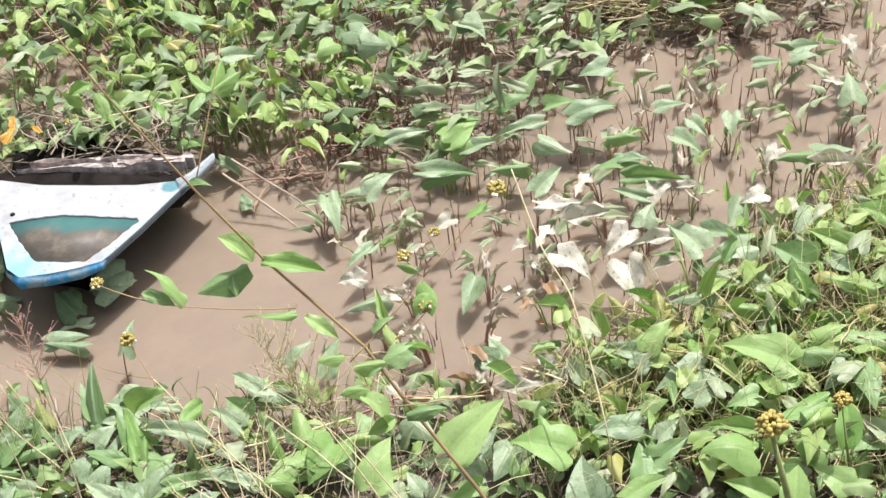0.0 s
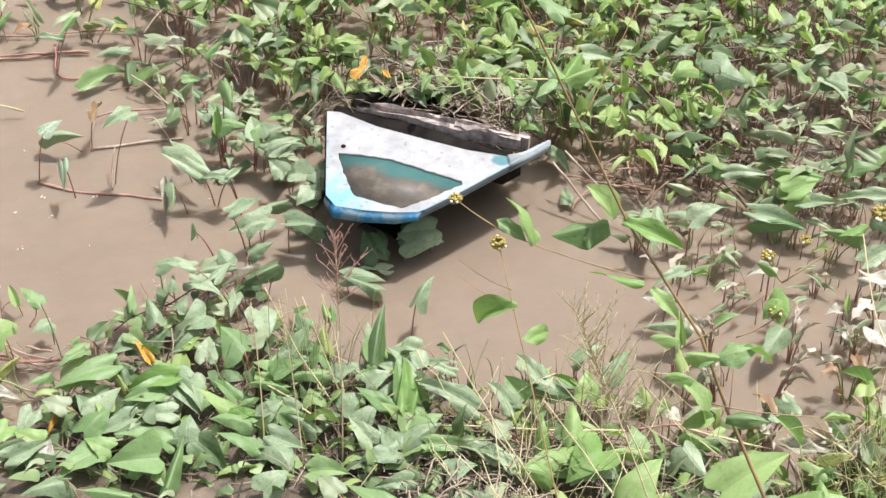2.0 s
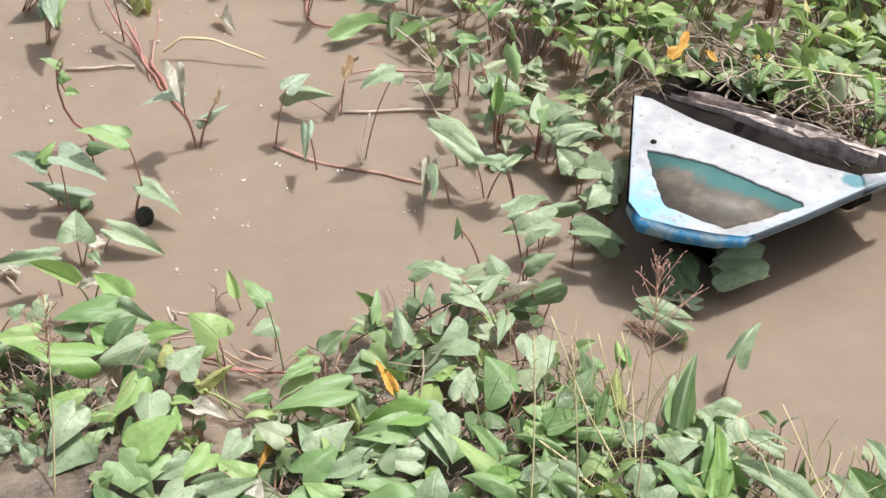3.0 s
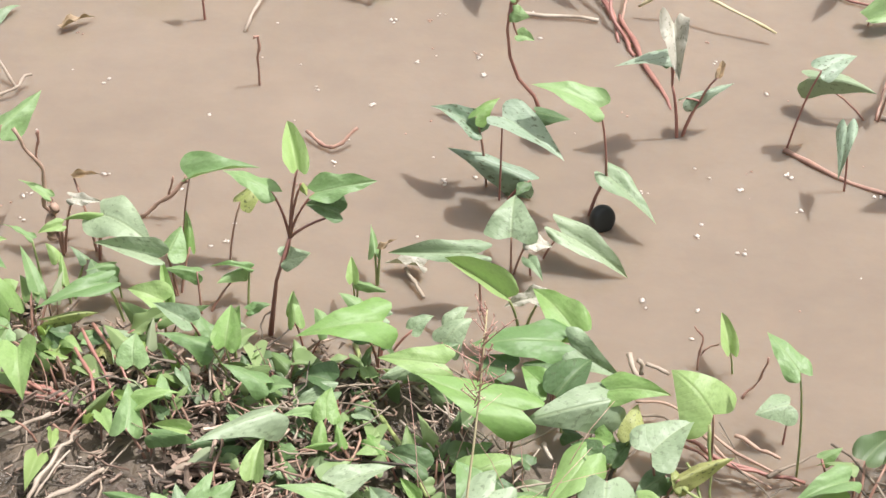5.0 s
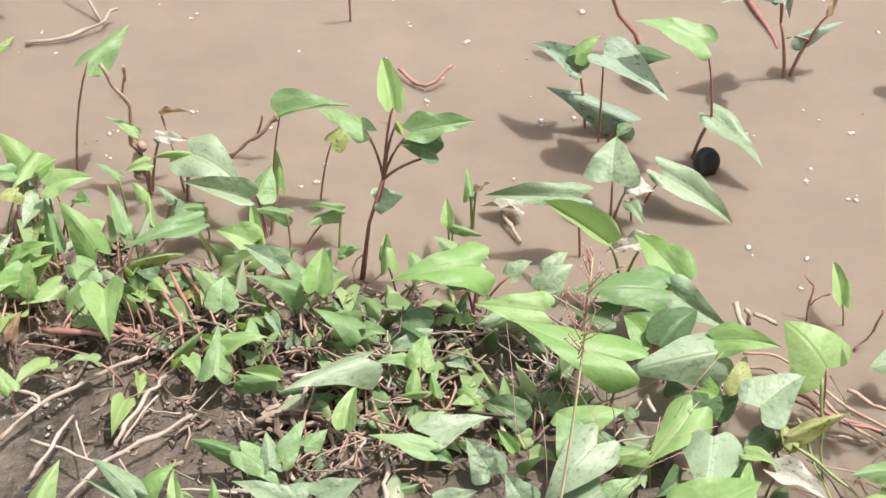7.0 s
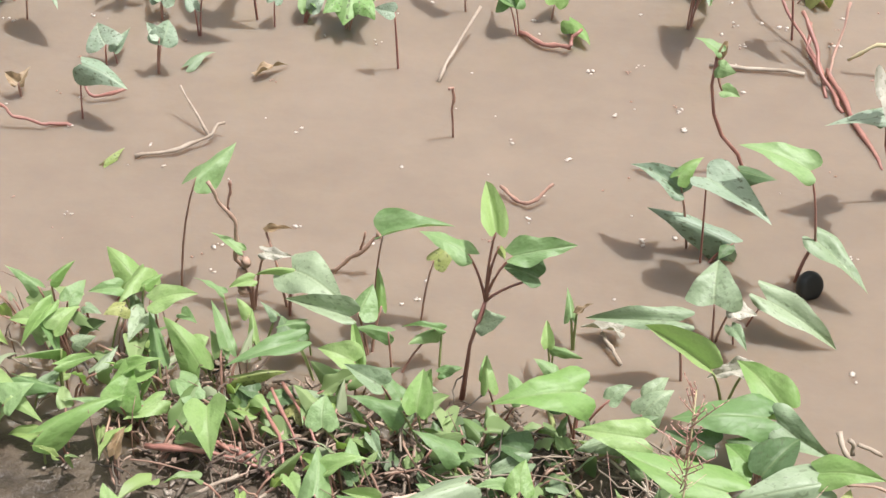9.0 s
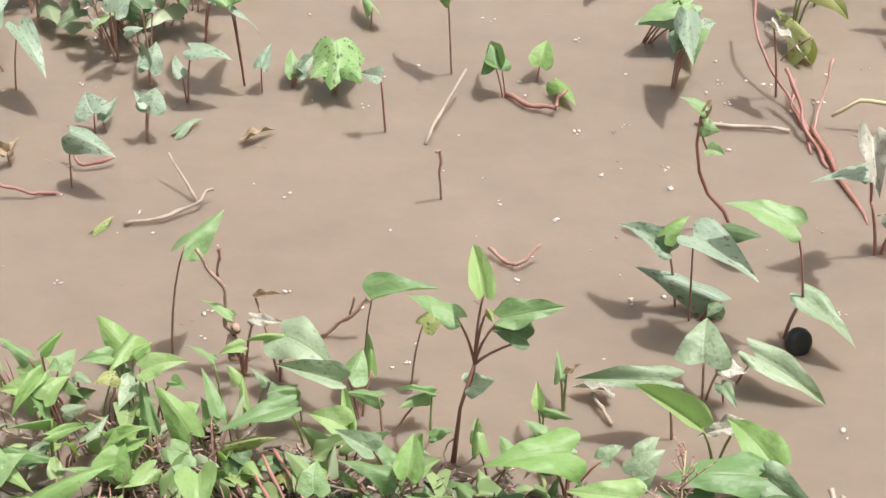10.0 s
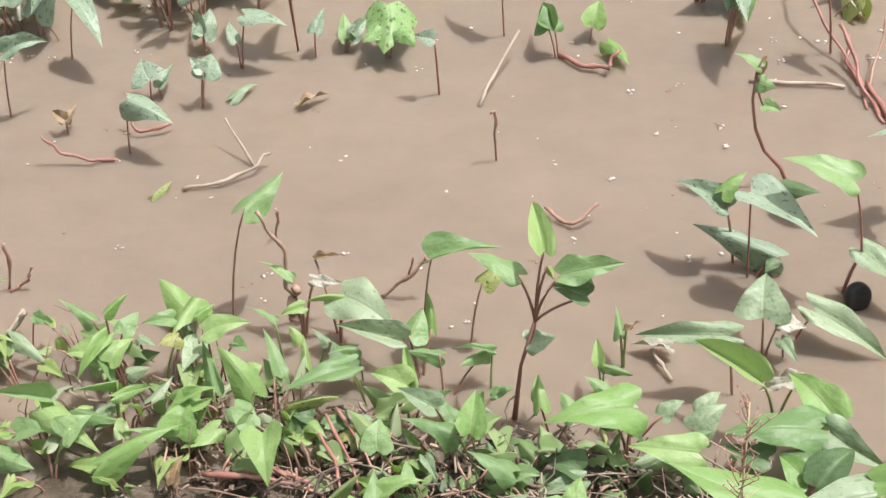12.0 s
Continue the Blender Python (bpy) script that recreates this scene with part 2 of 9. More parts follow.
def panel_material():
    """Turquoise paint under dried silt that settled towards the bow."""
    m, nt, bsdf = nodes_of("turquoise_panel")
    tc = nt.nodes.new("ShaderNodeTexCoord")
    far = nt.nodes.new("ShaderNodeVectorMath")
    far.operation = "DOT_PRODUCT"
    far.inputs[1].default_value = (-0.65, -0.76, 0.0)
    nt.links.new(tc.outputs["Object"], far.inputs[0])
    n = noise_node(nt, 18.0, 8.0, 0.65)
    add = nt.nodes.new("ShaderNodeMath")
    add.operation = "MULTIPLY_ADD"
    add.inputs[1].default_value = 0.12
    nt.links.new(n.outputs[0], add.inputs[0])
    nt.links.new(far.outputs["Value"], add.inputs[2])
    fac = ramp(nt, add.outputs[0], [(0.125, (0, 0, 0)), (0.150, (1, 1, 1))]).outputs[0]
    paint = ramp(nt, n.outputs[0], [(0.3, (0.028, 0.10, 0.10)), (0.7, (0.055, 0.145, 0.135))]).outputs[0]
    silt = ramp(nt, n.outputs[0], [(0.30, (0.050, 0.044, 0.036)), (0.5, (0.085, 0.071, 0.056)), (0.70, (0.17, 0.142, 0.115))]).outputs[0]
    nt.links.new(mix(nt, fac, paint, silt), bsdf.inputs["Base Color"])
    bsdf.inputs["Roughness"].default_value = 0.55
    bump(nt, bsdf, n.outputs[0], 0.5, 0.004)
    return m


def deck_material():
    """White deck paint, worn through to the blue coat below where ropes rubbed the bow corner."""
    m, nt, bsdf = nodes_of("worn_deck_paint")
    tc = nt.nodes.new("ShaderNodeTexCoord")
    far = nt.nodes.new("ShaderNodeVectorMath")
    far.operation = "DISTANCE"
    far.inputs[1].default_value = (-0.20, -0.13, 0.17)
    nt.links.new(tc.outputs["Object"], far.inputs[0])
    n = noise_node(nt, 22.0, 9.0, 0.7)
    soft = noise_node(nt, 12.0, 8.0, 0.7)
    f = noise_node(nt, 60.0, 5.0, 0.65)
    add = nt.nodes.new("ShaderNodeMath")
    add.operation = "MULTIPLY_ADD"
    add.inputs[1].default_value = 0.36
    nt.links.new(n.outputs[0], add.inputs[0])
    nt.links.new(far.outputs["Value"], add.inputs[2])
    worn = ramp(nt, add.outputs[0], [(0.20, (1, 1, 1)), (0.30, (0, 0, 0))]).outputs[0]
    white = ramp(nt, soft.outputs[0], [(0.32, (0.22, 0.225, 0.235)), (0.58, (0.345, 0.35, 0.36))]).outputs[0]
    col = white
    for across, rim in (((0.322, -0.947, 0.0), 0.2037), ((-0.947, 0.32, 0.0), 0.167)):
        edge = nt.nodes.new("ShaderNodeVectorMath")
        edge.operation = "DOT_PRODUCT"
        edge.inputs[1].default_value = across
        nt.links.new(tc.outputs["Object"], edge.inputs[0])
        near = nt.nodes.new("ShaderNodeMath")
        near.operation = "MULTIPLY_ADD"
        near.inputs[1].default_value = 0.06
        nt.links.new(n.outputs[0], near.inputs[0])
        nt.links.new(edge.outputs["Value"], near.inputs[2])
        rubbed = ramp(nt, near.outputs[0], [(rim + 0.010, (0, 0, 0)), (rim + 0.032, (0.40, 0.40, 0.40))]).outputs[0]
        col = mix(nt, rubbed, col, (0.21, 0.33, 0.40))
    seam = nt.nodes.new("ShaderNodeVectorMath")
    seam.operation = "DISTANCE"
    seam.inputs[1].default_value = (0.218, -0.112, 0.17)
    nt.links.new(tc.outputs["Object"], seam.inputs[0])
    blur = nt.nodes.new("ShaderNodeMath")
    blur.operation = "MULTIPLY_ADD"
    blur.inputs[1].default_value = 0.03
    nt.links.new(n.outputs[0], blur.inputs[0])
    nt.links.new(seam.outputs["Value"], blur.inputs[2])
    patch = ramp(nt, blur.outputs[0], [(0.033, (1, 1, 1)), (0.038, (0, 0, 0))]).outputs[0]
    col = mix(nt, patch, col, (0.06, 0.17, 0.20))
    col = mix(nt, worn, col, (0.15, 0.35, 0.47))
    grime = noise_node(nt, 11.0, 8.0, 0.72)
    dirt = ramp(nt, grime.outputs[0], [(0.58, (0, 0, 0)), (0.82, (0.6, 0.6, 0.6))]).outputs[0]
    col = mix(nt, dirt, col, (0.20, 0.175, 0.15))
    chips = ramp(nt, f.outputs[0], [(0.60, (0, 0, 0)), (0.68, (1, 1, 1))]).outputs[0]
    col = mix(nt, chips, col, (0.20, 0.18, 0.16))
    nt.links.new(col, bsdf.inputs["Base Color"])
    bsdf.inputs["Roughness"].default_value = 0.65
    bump(nt, bsdf, f.outputs[0], 0.35, 0.003)
    return m


BLUE_PAINT = paint_material("blue_paint", (0.085, 0.38, 0.66), (0.38, 0.52, 0.59), (0.44, 0.46, 0.47), 0.47, 0.10, 26.0)
TURQUOISE = panel_material()
DECK_PAINT = deck_material()
WATER, MUD = water_material(), mud_material()


# ---------------------------------------------------------------- mesh helpers
def mesh_from(bm, name, material, smooth=True):
    me = bpy.data.meshes.new(name)
    if smooth:
        for f in bm.faces:
            f.smooth = True
    bm.to_mesh(me)
    bm.free()
    me.materials.append(material)
    return me


def part(name, bm, material, parent, label="", smooth=True):
    ob = new(name, mesh_from(bm, name, material, smooth))
    ob.parent = parent
    if label:
        tagged(ob, label)
    return ob


def empty(name, at=(0, 0, 0)):
    ob = new(name)
    ob.empty_display_size = 0.02
    ob.location = at
    return ob


def tube(bm, pts, r0, r1, sides=5, knobbly=None):
    """A tapering tube along points; with a random source its thickness varies."""
    pts = [Vector(p) for p in pts]
    rings, n = [], len(pts)
    for i, p in enumerate(pts):
        d = (pts[min(i + 1, n - 1)] - pts[max(i - 1, 0)])
        d = d.normalized() if d.length > 1e-7 else Vector((0, 0, 1))
        a = d.cross(Vector((0.31, 0.17, 0.93)) if abs(d.z) < 0.9 else Vector((1, 0, 0))).normalized()
        b = d.cross(a)
        r = (r0 + (r1 - r0) * i / max(n - 1, 1)) * (knobbly.choice((0.82, 0.9, 1.0, 1.08, 1.3)) if knobbly else 1.0)
        rings.append([bm.verts.new(p + (a * math.cos(2 * math.pi * k / sides) + b * math.sin(2 * math.pi * k / sides)) * r) for k in range(sides)])
    for u, v in zip(rings, rings[1:]):
        for k in range(sides):
            bm.faces.new((u[k], u[(k + 1) % sides], v[(k + 1) % sides], v[k]))
    bm.faces.new(rings[0][::-1])
    bm.faces.new(rings[-1])


def bend(a, c, b, n=6):
    """Points of a curve from a to b, drawn towards c."""
    a, c, b = Vector(a), Vector(c), Vector(b)
    return [a * (1 - s) ** 2 + c * 2 * s * (1 - s) + b * s * s for s in (i / (n - 1) for i in range(n))]


def ngon_prism(bm, outline, z_top, z_bottom):
    """A slab over an outline of (x, y) points; the heights may be one value or one a point."""
    n = len(outline)
    zt = z_top if isinstance(z_top, (list, tuple)) else [z_top] * n
    zb = z_bottom if isinstance(z_bottom, (list, tuple)) else [z_bottom] * n
    top = [bm.verts.new((x, y, z)) for (x, y), z in zip(outline, zt)]
    low = [bm.verts.new((x, y, z)) for (x, y), z in zip(outline, zb)]
    bm.faces.new(top)
    bm.faces.new(low[::-1])
    for k in range(n):
        bm.faces.new((top[k], low[k], low[(k + 1) % n], top[(k + 1) % n]))
    bmesh.ops.recalc_face_normals(bm, faces=bm.faces[:])


# ---------------------------------------------------------------- leaves
def blade(kind, shape, seed):
    """A leaf of length 1 along +x from its stalk to its tip, one wide. shape: heart (arrow-headed water spinach), lance (weed)."""
    rng = random.Random(seed)
    bm = bmesh.new()
    uv = bm.loops.layers.uv.new("UVMap")
    rows, cols = 12, (-1.0, -0.9, -0.72, -0.48, -0.22, 0.0, 0.22, 0.48, 0.72, 0.9, 1.0)
    fold, arch, dome = rng.choice((rng.uniform(0.2, 0.6), rng.uniform(-0.5, -0.05))), rng.uniform(0.1, 0.8), rng.uniform(-0.1, 0.95)
    twist = rng.uniform(-0.55, 0.55)
    wavy, phase, bow = rng.uniform(0.02, 0.09), rng.uniform(0, 6), rng.uniform(-0.28, 0.28)
    curl = rng.uniform(-0.10, 0.14)
    point = rng.uniform(1.15, 1.7)
    lobe = rng.uniform(0.10, 0.20) if shape == "heart" else 0.0
    if kind in "dw" and shape == "heart":
        point, lobe = rng.uniform(0.95, 1.4), rng.uniform(0.12, 0.24)
    if kind in "wb":
        wavy, fold, twist = rng.uniform(0.10, 0.22), rng.uniform(0.3, 0.9), rng.uniform(-0.7, 0.7)

    def breadth(s):
        if shape == "heart":
            return (1 - s ** point) * (0.74 + 0.26 * min(1.0, s / 0.12) ** 0.6)
        return math.sin(math.pi * min(1.0, 0.10 + s * 0.90)) ** 0.9 * (1.15 - 0.4 * s)

    widest = max(breadth(k / 60) for k in range(60))
    grid = []
    for i in range(rows):
        s = (i / (rows - 1)) ** 1.35
        half = max(0.5 * breadth(s) / widest, 0.004)
        row = []
        for c in cols:
            back = lobe * (1 - s) ** 4 * math.sin(math.pi * min(abs(c) * 0.80, 1.0)) ** 1.3
            y = c * half
            z = fold * abs(y) + arch * (s - s * s) + wavy * math.sin(13 * s + phase + c * 2) * c * c * (1 - s) + (curl + twist * s) * y - dome * y * y * (1.2 - s)
            z += 0.006 * math.sin(46 * (s - abs(y) * 0.7)) * (1 - abs(c)) * (1 - s)
            v = bm.verts.new((s - back, y + bow * (s * s - s), z))
            row.append((v, (s, 0.5 + c * half)))
        grid.append(row)
    for a, b in zip(grid, grid[1:]):
        for k in range(len(cols) - 1):
            quad = (a[k], b[k], b[k + 1], a[k + 1])
            f = bm.faces.new([v for v, _ in quad])
            for loop, (_, t) in zip(f.loops, quad):
                loop[uv].uv = t
    return mesh_from(bm, "leaf", LEAF[kind])


BLADES = {}
for shape_name, kinds in (("heart", "gdwybkovsc"), ("lance", "vygd")):
    for kind_name in kinds:
        BLADES[shape_name, kind_name] = [blade(kind_name, shape_name, 17 * k + ord(kind_name)) for k in range(10)]


def leaf(parent, at, tip, width, kind, rng, shape="heart", roll=None):
    """A leaf from its stalk's end to its tip, in the parent's space."""
    at, tip = Vector(at), Vector(tip)
    x = tip - at
    length = max(x.length, 0.012)
    x.normalize()
    face = Vector((0.10, -0.30, 1.0))
    n = (face - x * face.dot(x)).normalized()
    turn = Matrix((x, n.cross(x), n)).transposed().to_4x4()
    turn = turn @ Matrix.Rotation(radians(rng.uniform(-22, 22) if roll is None else roll), 4, "X")
    ob = new("leaf", rng.choice(BLADES[shape, kind]))
    ob.parent = parent
    ob.matrix_basis = Matrix.Translation(at) @ turn @ Matrix.Diagonal((length, length * width, length, 1))
    return ob


count = [0]
KIND_WORDS = {"v": "bright green", "g": "fresh green", "d": "silt-filmed green", "w": "pale silt-crusted", "y": "yellowing", "b": "withered brown", "k": "dark shade-toned green", "s": "grey-filmed and dark-flecked", "c": "bright chewed", "o": "dying orange"}


def spinach(base, joint, leaves):
    """One shoot of water spinach that stands in the water: its stem up to the joint (a point, or points to run through),
    and leaves of (stalk end, tip, width, kind, roll)."""
    count[0] += 1
    rng = random.Random(count[0])
    b = Vector((*base, 0.0))
    plant = empty("water_spinach", b)
    bm = bmesh.new()
    foot = Vector((0, 0, -0.03))
    thick = rng.uniform(0.0014, 0.0021)
    start = foot
    material = STEM if rng.random() < 0.55 else STEM_RED
    if base[1] < 1.6 and leaves[0][3] in "gvy" and rng.random() < 0.6:
        material = STEM_GREEN
    if joint:
        material = STEM_RED
    if isinstance(joint, list):
        start = Vector(joint[-1]) - b
        tube(bm, [foot] + [Vector(p) - b for p in joint], thick * 2.0, thick * 1.3, 6, rng)
    elif joint:
        start = Vector(joint) - b
        tube(bm, bend(foot, (start.x * 0.35, start.y * 0.35, start.z * 0.6), start), thick * 1.7, thick * 1.25, 6)
    for at, tip, width, kind, *roll in leaves:
        p = Vector(at) - b
        span = p - start
        c = start + Vector((span.x * 0.3, span.y * 0.3, span.z * 0.65))
        own = bmesh.new()
        tube(own, bend(start, c, p), thick * 1.15, thick * 0.75)
        part("stalk", own, material, plant)
        leaf(plant, p, Vector(tip) - b, width if roll else width * 0.86, kind, rng, roll=roll[0] if roll else None)
    if joint:
        part("stem", bm, material, plant)
    else:
        bm.free()
    first = KIND_WORDS[leaves[0][3]]
    many = "leaf" if len(leaves) == 1 else "leaves"
    tagged(plant, f"water spinach shoot with {first} {many} standing in muddy water", "aquatic plant", "water spinach")
    return plant


def inside(poly, x, y):
    hit = False
    for (x0, y0), (x1, y1) in zip(poly, poly[1:] + poly[:1]):
        if (y0 > y) != (y1 > y) and x < (x1 - x0) * (y - y0) / (y1 - y0) + x0:
            hit = not hit
    return hit


BARE_PATCH = [(1.07, 0.68), (1.19, 0.68), (1.29, 0.61), (1.22, 0.43), (1.08, 0.43), (1.01, 0.54)]
INLET = [(1.83, 0.86), (1.76, 0.59), (1.72, 0.40), (1.83, 0.34), (1.97, 0.46), (2.09, 0.56), (2.10, 0.8)]


def scatter(poly, count_wanted, gap, seed, hole=None):
    """Random places in an outline, no two nearer than gap."""
    rng, out = random.Random(seed), []
    xs, ys = [p[0] for p in poly], [p[1] for p in poly]
    for _ in range(count_wanted * 40):
        x, y = rng.uniform(min(xs), max(xs)), rng.uniform(min(ys), max(ys))
        if inside(poly, x, y) and not (hole and inside(hole, x, y)) and all((x - a) ** 2 + (y - b) ** 2 > gap * gap for a, b in out):
            out.append((x, y))
            if len(out) == count_wanted:
                break
    return out


def clump(seed, kinds, height, spread, size, n, label, shape="heart", width=(0.45, 0.75), stem=None, upright=0.2, sideways=False):
    """A leafy clump at the origin, with its stalks."""
    rng = random.Random(seed)
    plant = empty("water_spinach" if shape == "heart" else "bank_weed")
    wood = stem or (STEM if rng.random() < 0.6 else STEM_GREEN)
    for k in range(n):
        a = rng.uniform(0, 2 * math.pi)
        r = spread * math.sqrt(rng.random())
        h = height * rng.uniform(0.35, 1.0)
        p = Vector((r * math.cos(a), r * math.sin(a), h))
        q = Vector((p.x * 0.25, p.y * 0.25, -0.02))
        bm = bmesh.new()
        tube(bm, bend(q, (p.x * 0.4, p.y * 0.4, h * 0.7), p, 5), 0.0022, 0.0013)
        part("stalk", bm, wood, plant)
        d = a + rng.uniform(-1.2, 1.2)
        if sideways:
            d = (0.0 if p.x > 0 else math.pi) + rng.gauss(0, 0.55)
        up = rng.uniform(-0.40, 0.20) if rng.random() > upright else rng.uniform(0.6, 1.6)
        s = size * rng.uniform(0.6, 1.15)
        v = Vector((math.cos(d), math.sin(d), up)).normalized() * s
        leaf(plant, p, p + v, rng.uniform(*width) * (0.75 if up > 0.5 else 1.0), rng.choice(kinds), rng, shape)
    return tagged(plant, label, "aquatic plant" if shape == "heart" else "weed", "water spinach" if shape == "heart" else "bank weeds")


def grow(templates, places, seed, low=0.8, high=1.15, z=0.0, spin=180):
    """Sets templates at places: each template itself first, then copies, turned and scaled."""
    rng = random.Random(seed)
    used, made = set(), []
    for x, y in places:
        k = rng.randrange(len(templates))
        s = rng.uniform(low, high)
        m = pose(x, y, z, rng.uniform(-6, 6), rng.uniform(-6, 6), rng.choice((0, 180)) + rng.uniform(-spin, spin))
        if k not in used:
            used.add(k)
            templates[k].scale = (1, 1, 1)
            templates[k].matrix_basis = m @ Matrix.Scale(s, 4)
            made.append(templates[k])
        else:
            c = copy_thing(templates[k], m)
            c.matrix_basis = m @ Matrix.Scale(s, 4)
            made.append(c)
    for k, t in enumerate(templates):
        if k not in used:
            for c in t.children:
                bpy.data.objects.remove(c)
            bpy.data.objects.remove(t)
    return made


def join_far(plants, name, label):
    """The plants too far off to count, as one mesh."""
    verts, faces, tones, uvs, slots = [], [], [], [], []
    joined = {LEAF[k]: LEAF_JOINED[k] for k in LEAF}
    for plant in plants:
        for ob in plant.children:
            me, m = ob.data, plant.matrix_basis @ ob.matrix_basis
            mat = joined.get(me.materials[0], me.materials[0])
            if mat not in slots:
                slots.append(mat)
            at = len(verts)
            verts += [tuple(m @ v.co) for v in me.vertices]
            layer = me.uv_layers[0].data if me.uv_layers else None
            for f in me.polygons:
                faces.append([at + i for i in f.vertices])
                tones.append(slots.index(mat))
                uvs += [tuple(layer[i].uv) if layer else (0.0, 0.0) for i in f.loop_indices]
    for plant in plants:
        for ob in list(plant.children):
            bpy.data.objects.remove(ob)
        bpy.data.objects.remove(plant)
    me = bpy.data.meshes.new(name)
    me.from_pydata(verts, [], faces)
    for mat in slots:
        me.materials.append(mat)
    layer = me.uv_layers.new(name="UVMap")
    layer.data.foreach_set("uv", [v for uv in uvs for v in uv])
    me.polygons.foreach_set("material_index", tones)
    me.polygons.foreach_set("use_smooth", [True] * len(faces))
    ob = new(name, me)
    return tagged(ob, label, "aquatic plants", kind="stuff")


def litter(name, poly, n, seed, length, radius, material, label, height=(0.005, 0.05), heading=None, droop=0.3, sides=4):
    """Dead stems and straw heaped over an outline: one heap that nobody could count."""
    rng = random.Random(seed)
    bm = bmesh.new()
    for x, y in scatter(poly, n, 0.0, seed):
        a = rng.uniform(0, 2 * math.pi) if heading is None else radians(heading) + rng.gauss(0, 0.35)
        l = rng.uniform(*length)
        z = rng.uniform(*height)
        tilt = rng.gauss(0, 0.12)
        d = Vector((math.cos(a), math.sin(a), tilt)) * l * 0.5
        p = Vector((x, y, z))
        c = p + Vector((rng.gauss(0, l * droop * 0.4), rng.gauss(0, l * droop * 0.4), rng.gauss(0, l * 0.1)))
        r = rng.uniform(*radius)
        pts = bend(p - d, c, p + d, 6)
        for q in pts:
            q += Vector((rng.gauss(0, 1), rng.gauss(0, 1), rng.gauss(0, 0.6))) * min(0.004, l * 0.022)
            q.z = max(q.z, 0.003)
        tube(bm, pts, r, r * rng.uniform(0.4, 0.9), sides, rng)
    ob = new(name, mesh_from(bm, name, material))
    return tagged(ob, label, "plant litter", kind="stuff")


def debris(poly, n, seed, label, length=(0.007, 0.030), radius=(0.0009, 0.0026), height=(0.004, 0.032)):
    """Snapped bits of dead stem and curled flakes, heaped over an outline on the mud."""
    rng = random.Random(seed)
    bm = bmesh.new()
    for x, y in scatter(poly, n, 0.0, seed):
        a, l = rng.uniform(0, 2 * math.pi), rng.uniform(*length)
        z = max(0.0, bank_height(x, y)) + rng.uniform(*height)
        d = Vector((math.cos(a), math.sin(a), rng.gauss(0, 0.25))) * l * 0.5
        p, r = Vector((x, y, z)), rng.uniform(*radius)
        if rng.random() < 0.12:
            d *= 0.6
            side = Vector((-d.y, d.x, rng.gauss(0, 0.5) * l * 0.3)).normalized() * l * rng.uniform(0.08, 0.22)
            up = Vector((0, 0, l * rng.uniform(0.05, 0.3)))
            top = [bm.verts.new(v) for v in (p - d, p - d * 0.1 - side + up, p + d, p + d * 0.2 + side + up * 0.6)]
            low = [bm.verts.new(v.co - Vector((0, 0, 0.0006))) for v in top]
            bm.faces.new(top)
            bm.faces.new(low[::-1])
            for k in range(4):
                bm.faces.new((top[k], low[k], low[(k + 1) % 4], top[(k + 1) % 4]))
        else:
            c = p + Vector((rng.gauss(0, l * 0.12), rng.gauss(0, l * 0.12), rng.gauss(0, l * 0.06)))
            tube(bm, [p - d, c, p + d], r, r * rng.uniform(0.6, 1.0), 5, rng)
    ob = new("plant_debris", mesh_from(bm, "plant_debris", DEBRIS, False))
    return tagged(ob, label, "plant litter", kind="stuff")


# ---------------------------------------------------------------- setting
bm = bmesh.new()
bmesh.ops.create_grid(bm, x_segments=2, y_segments=2, size=400)
water = new("water", mesh_from(bm, "water", WATER, False))
tagged(water, "still muddy brown pond water, opaque with silt", "water", kind="structure")

def bank_height(x, y):
    """Height of the mud bank, which dips below the water at its shore."""
    shore = 1.36 - 0.62 * max(0.0, x - 0.45) - 0.05 * math.sin(x * 5) + 0.06 * noise.noise((x * 3, y * 3, 0.5))
    shore -= 0.16 * math.exp(-(((x - 1.86) / 0.25) ** 2))
    shore -= 0.22 * min(1.0, max(0.0, (-0.82 - x) / 0.2))
    shore += 0.12 * math.exp(-(((x + 0.04) / 0.20) ** 4)) + 0.05 * math.exp(-(((x - 0.1) / 0.12) ** 2)) + 0.07 * math.exp(-(((x + 0.5) / 0.3) ** 4))
    shore -= 0.08 * math.exp(-(((x - 1.26) / 0.20) ** 2))
    d = shore - y
    z = -0.07 + 0.085 * min(1.0, max(0.0, (d + 0.25) / 0.4)) + 0.10 * max(0.0, min(d, 1.0) - 0.25)
    z -= 0.022 * math.exp(-(((x + 0.45) / 0.16) ** 2) - ((y - 1.12) / 0.13) ** 2)
    if -0.05 < x < 1.1:
        z -= 0.018 * max(0.0, 1.0 - abs(x - 0.45) / 0.6) * (1.0 if d < 0.4 else 0.4)
    return z + 0.018 * noise.noise((x * 6, y * 6, 1.0)) + 0.010 * noise.noise((x * 17, y * 17, 2.0))


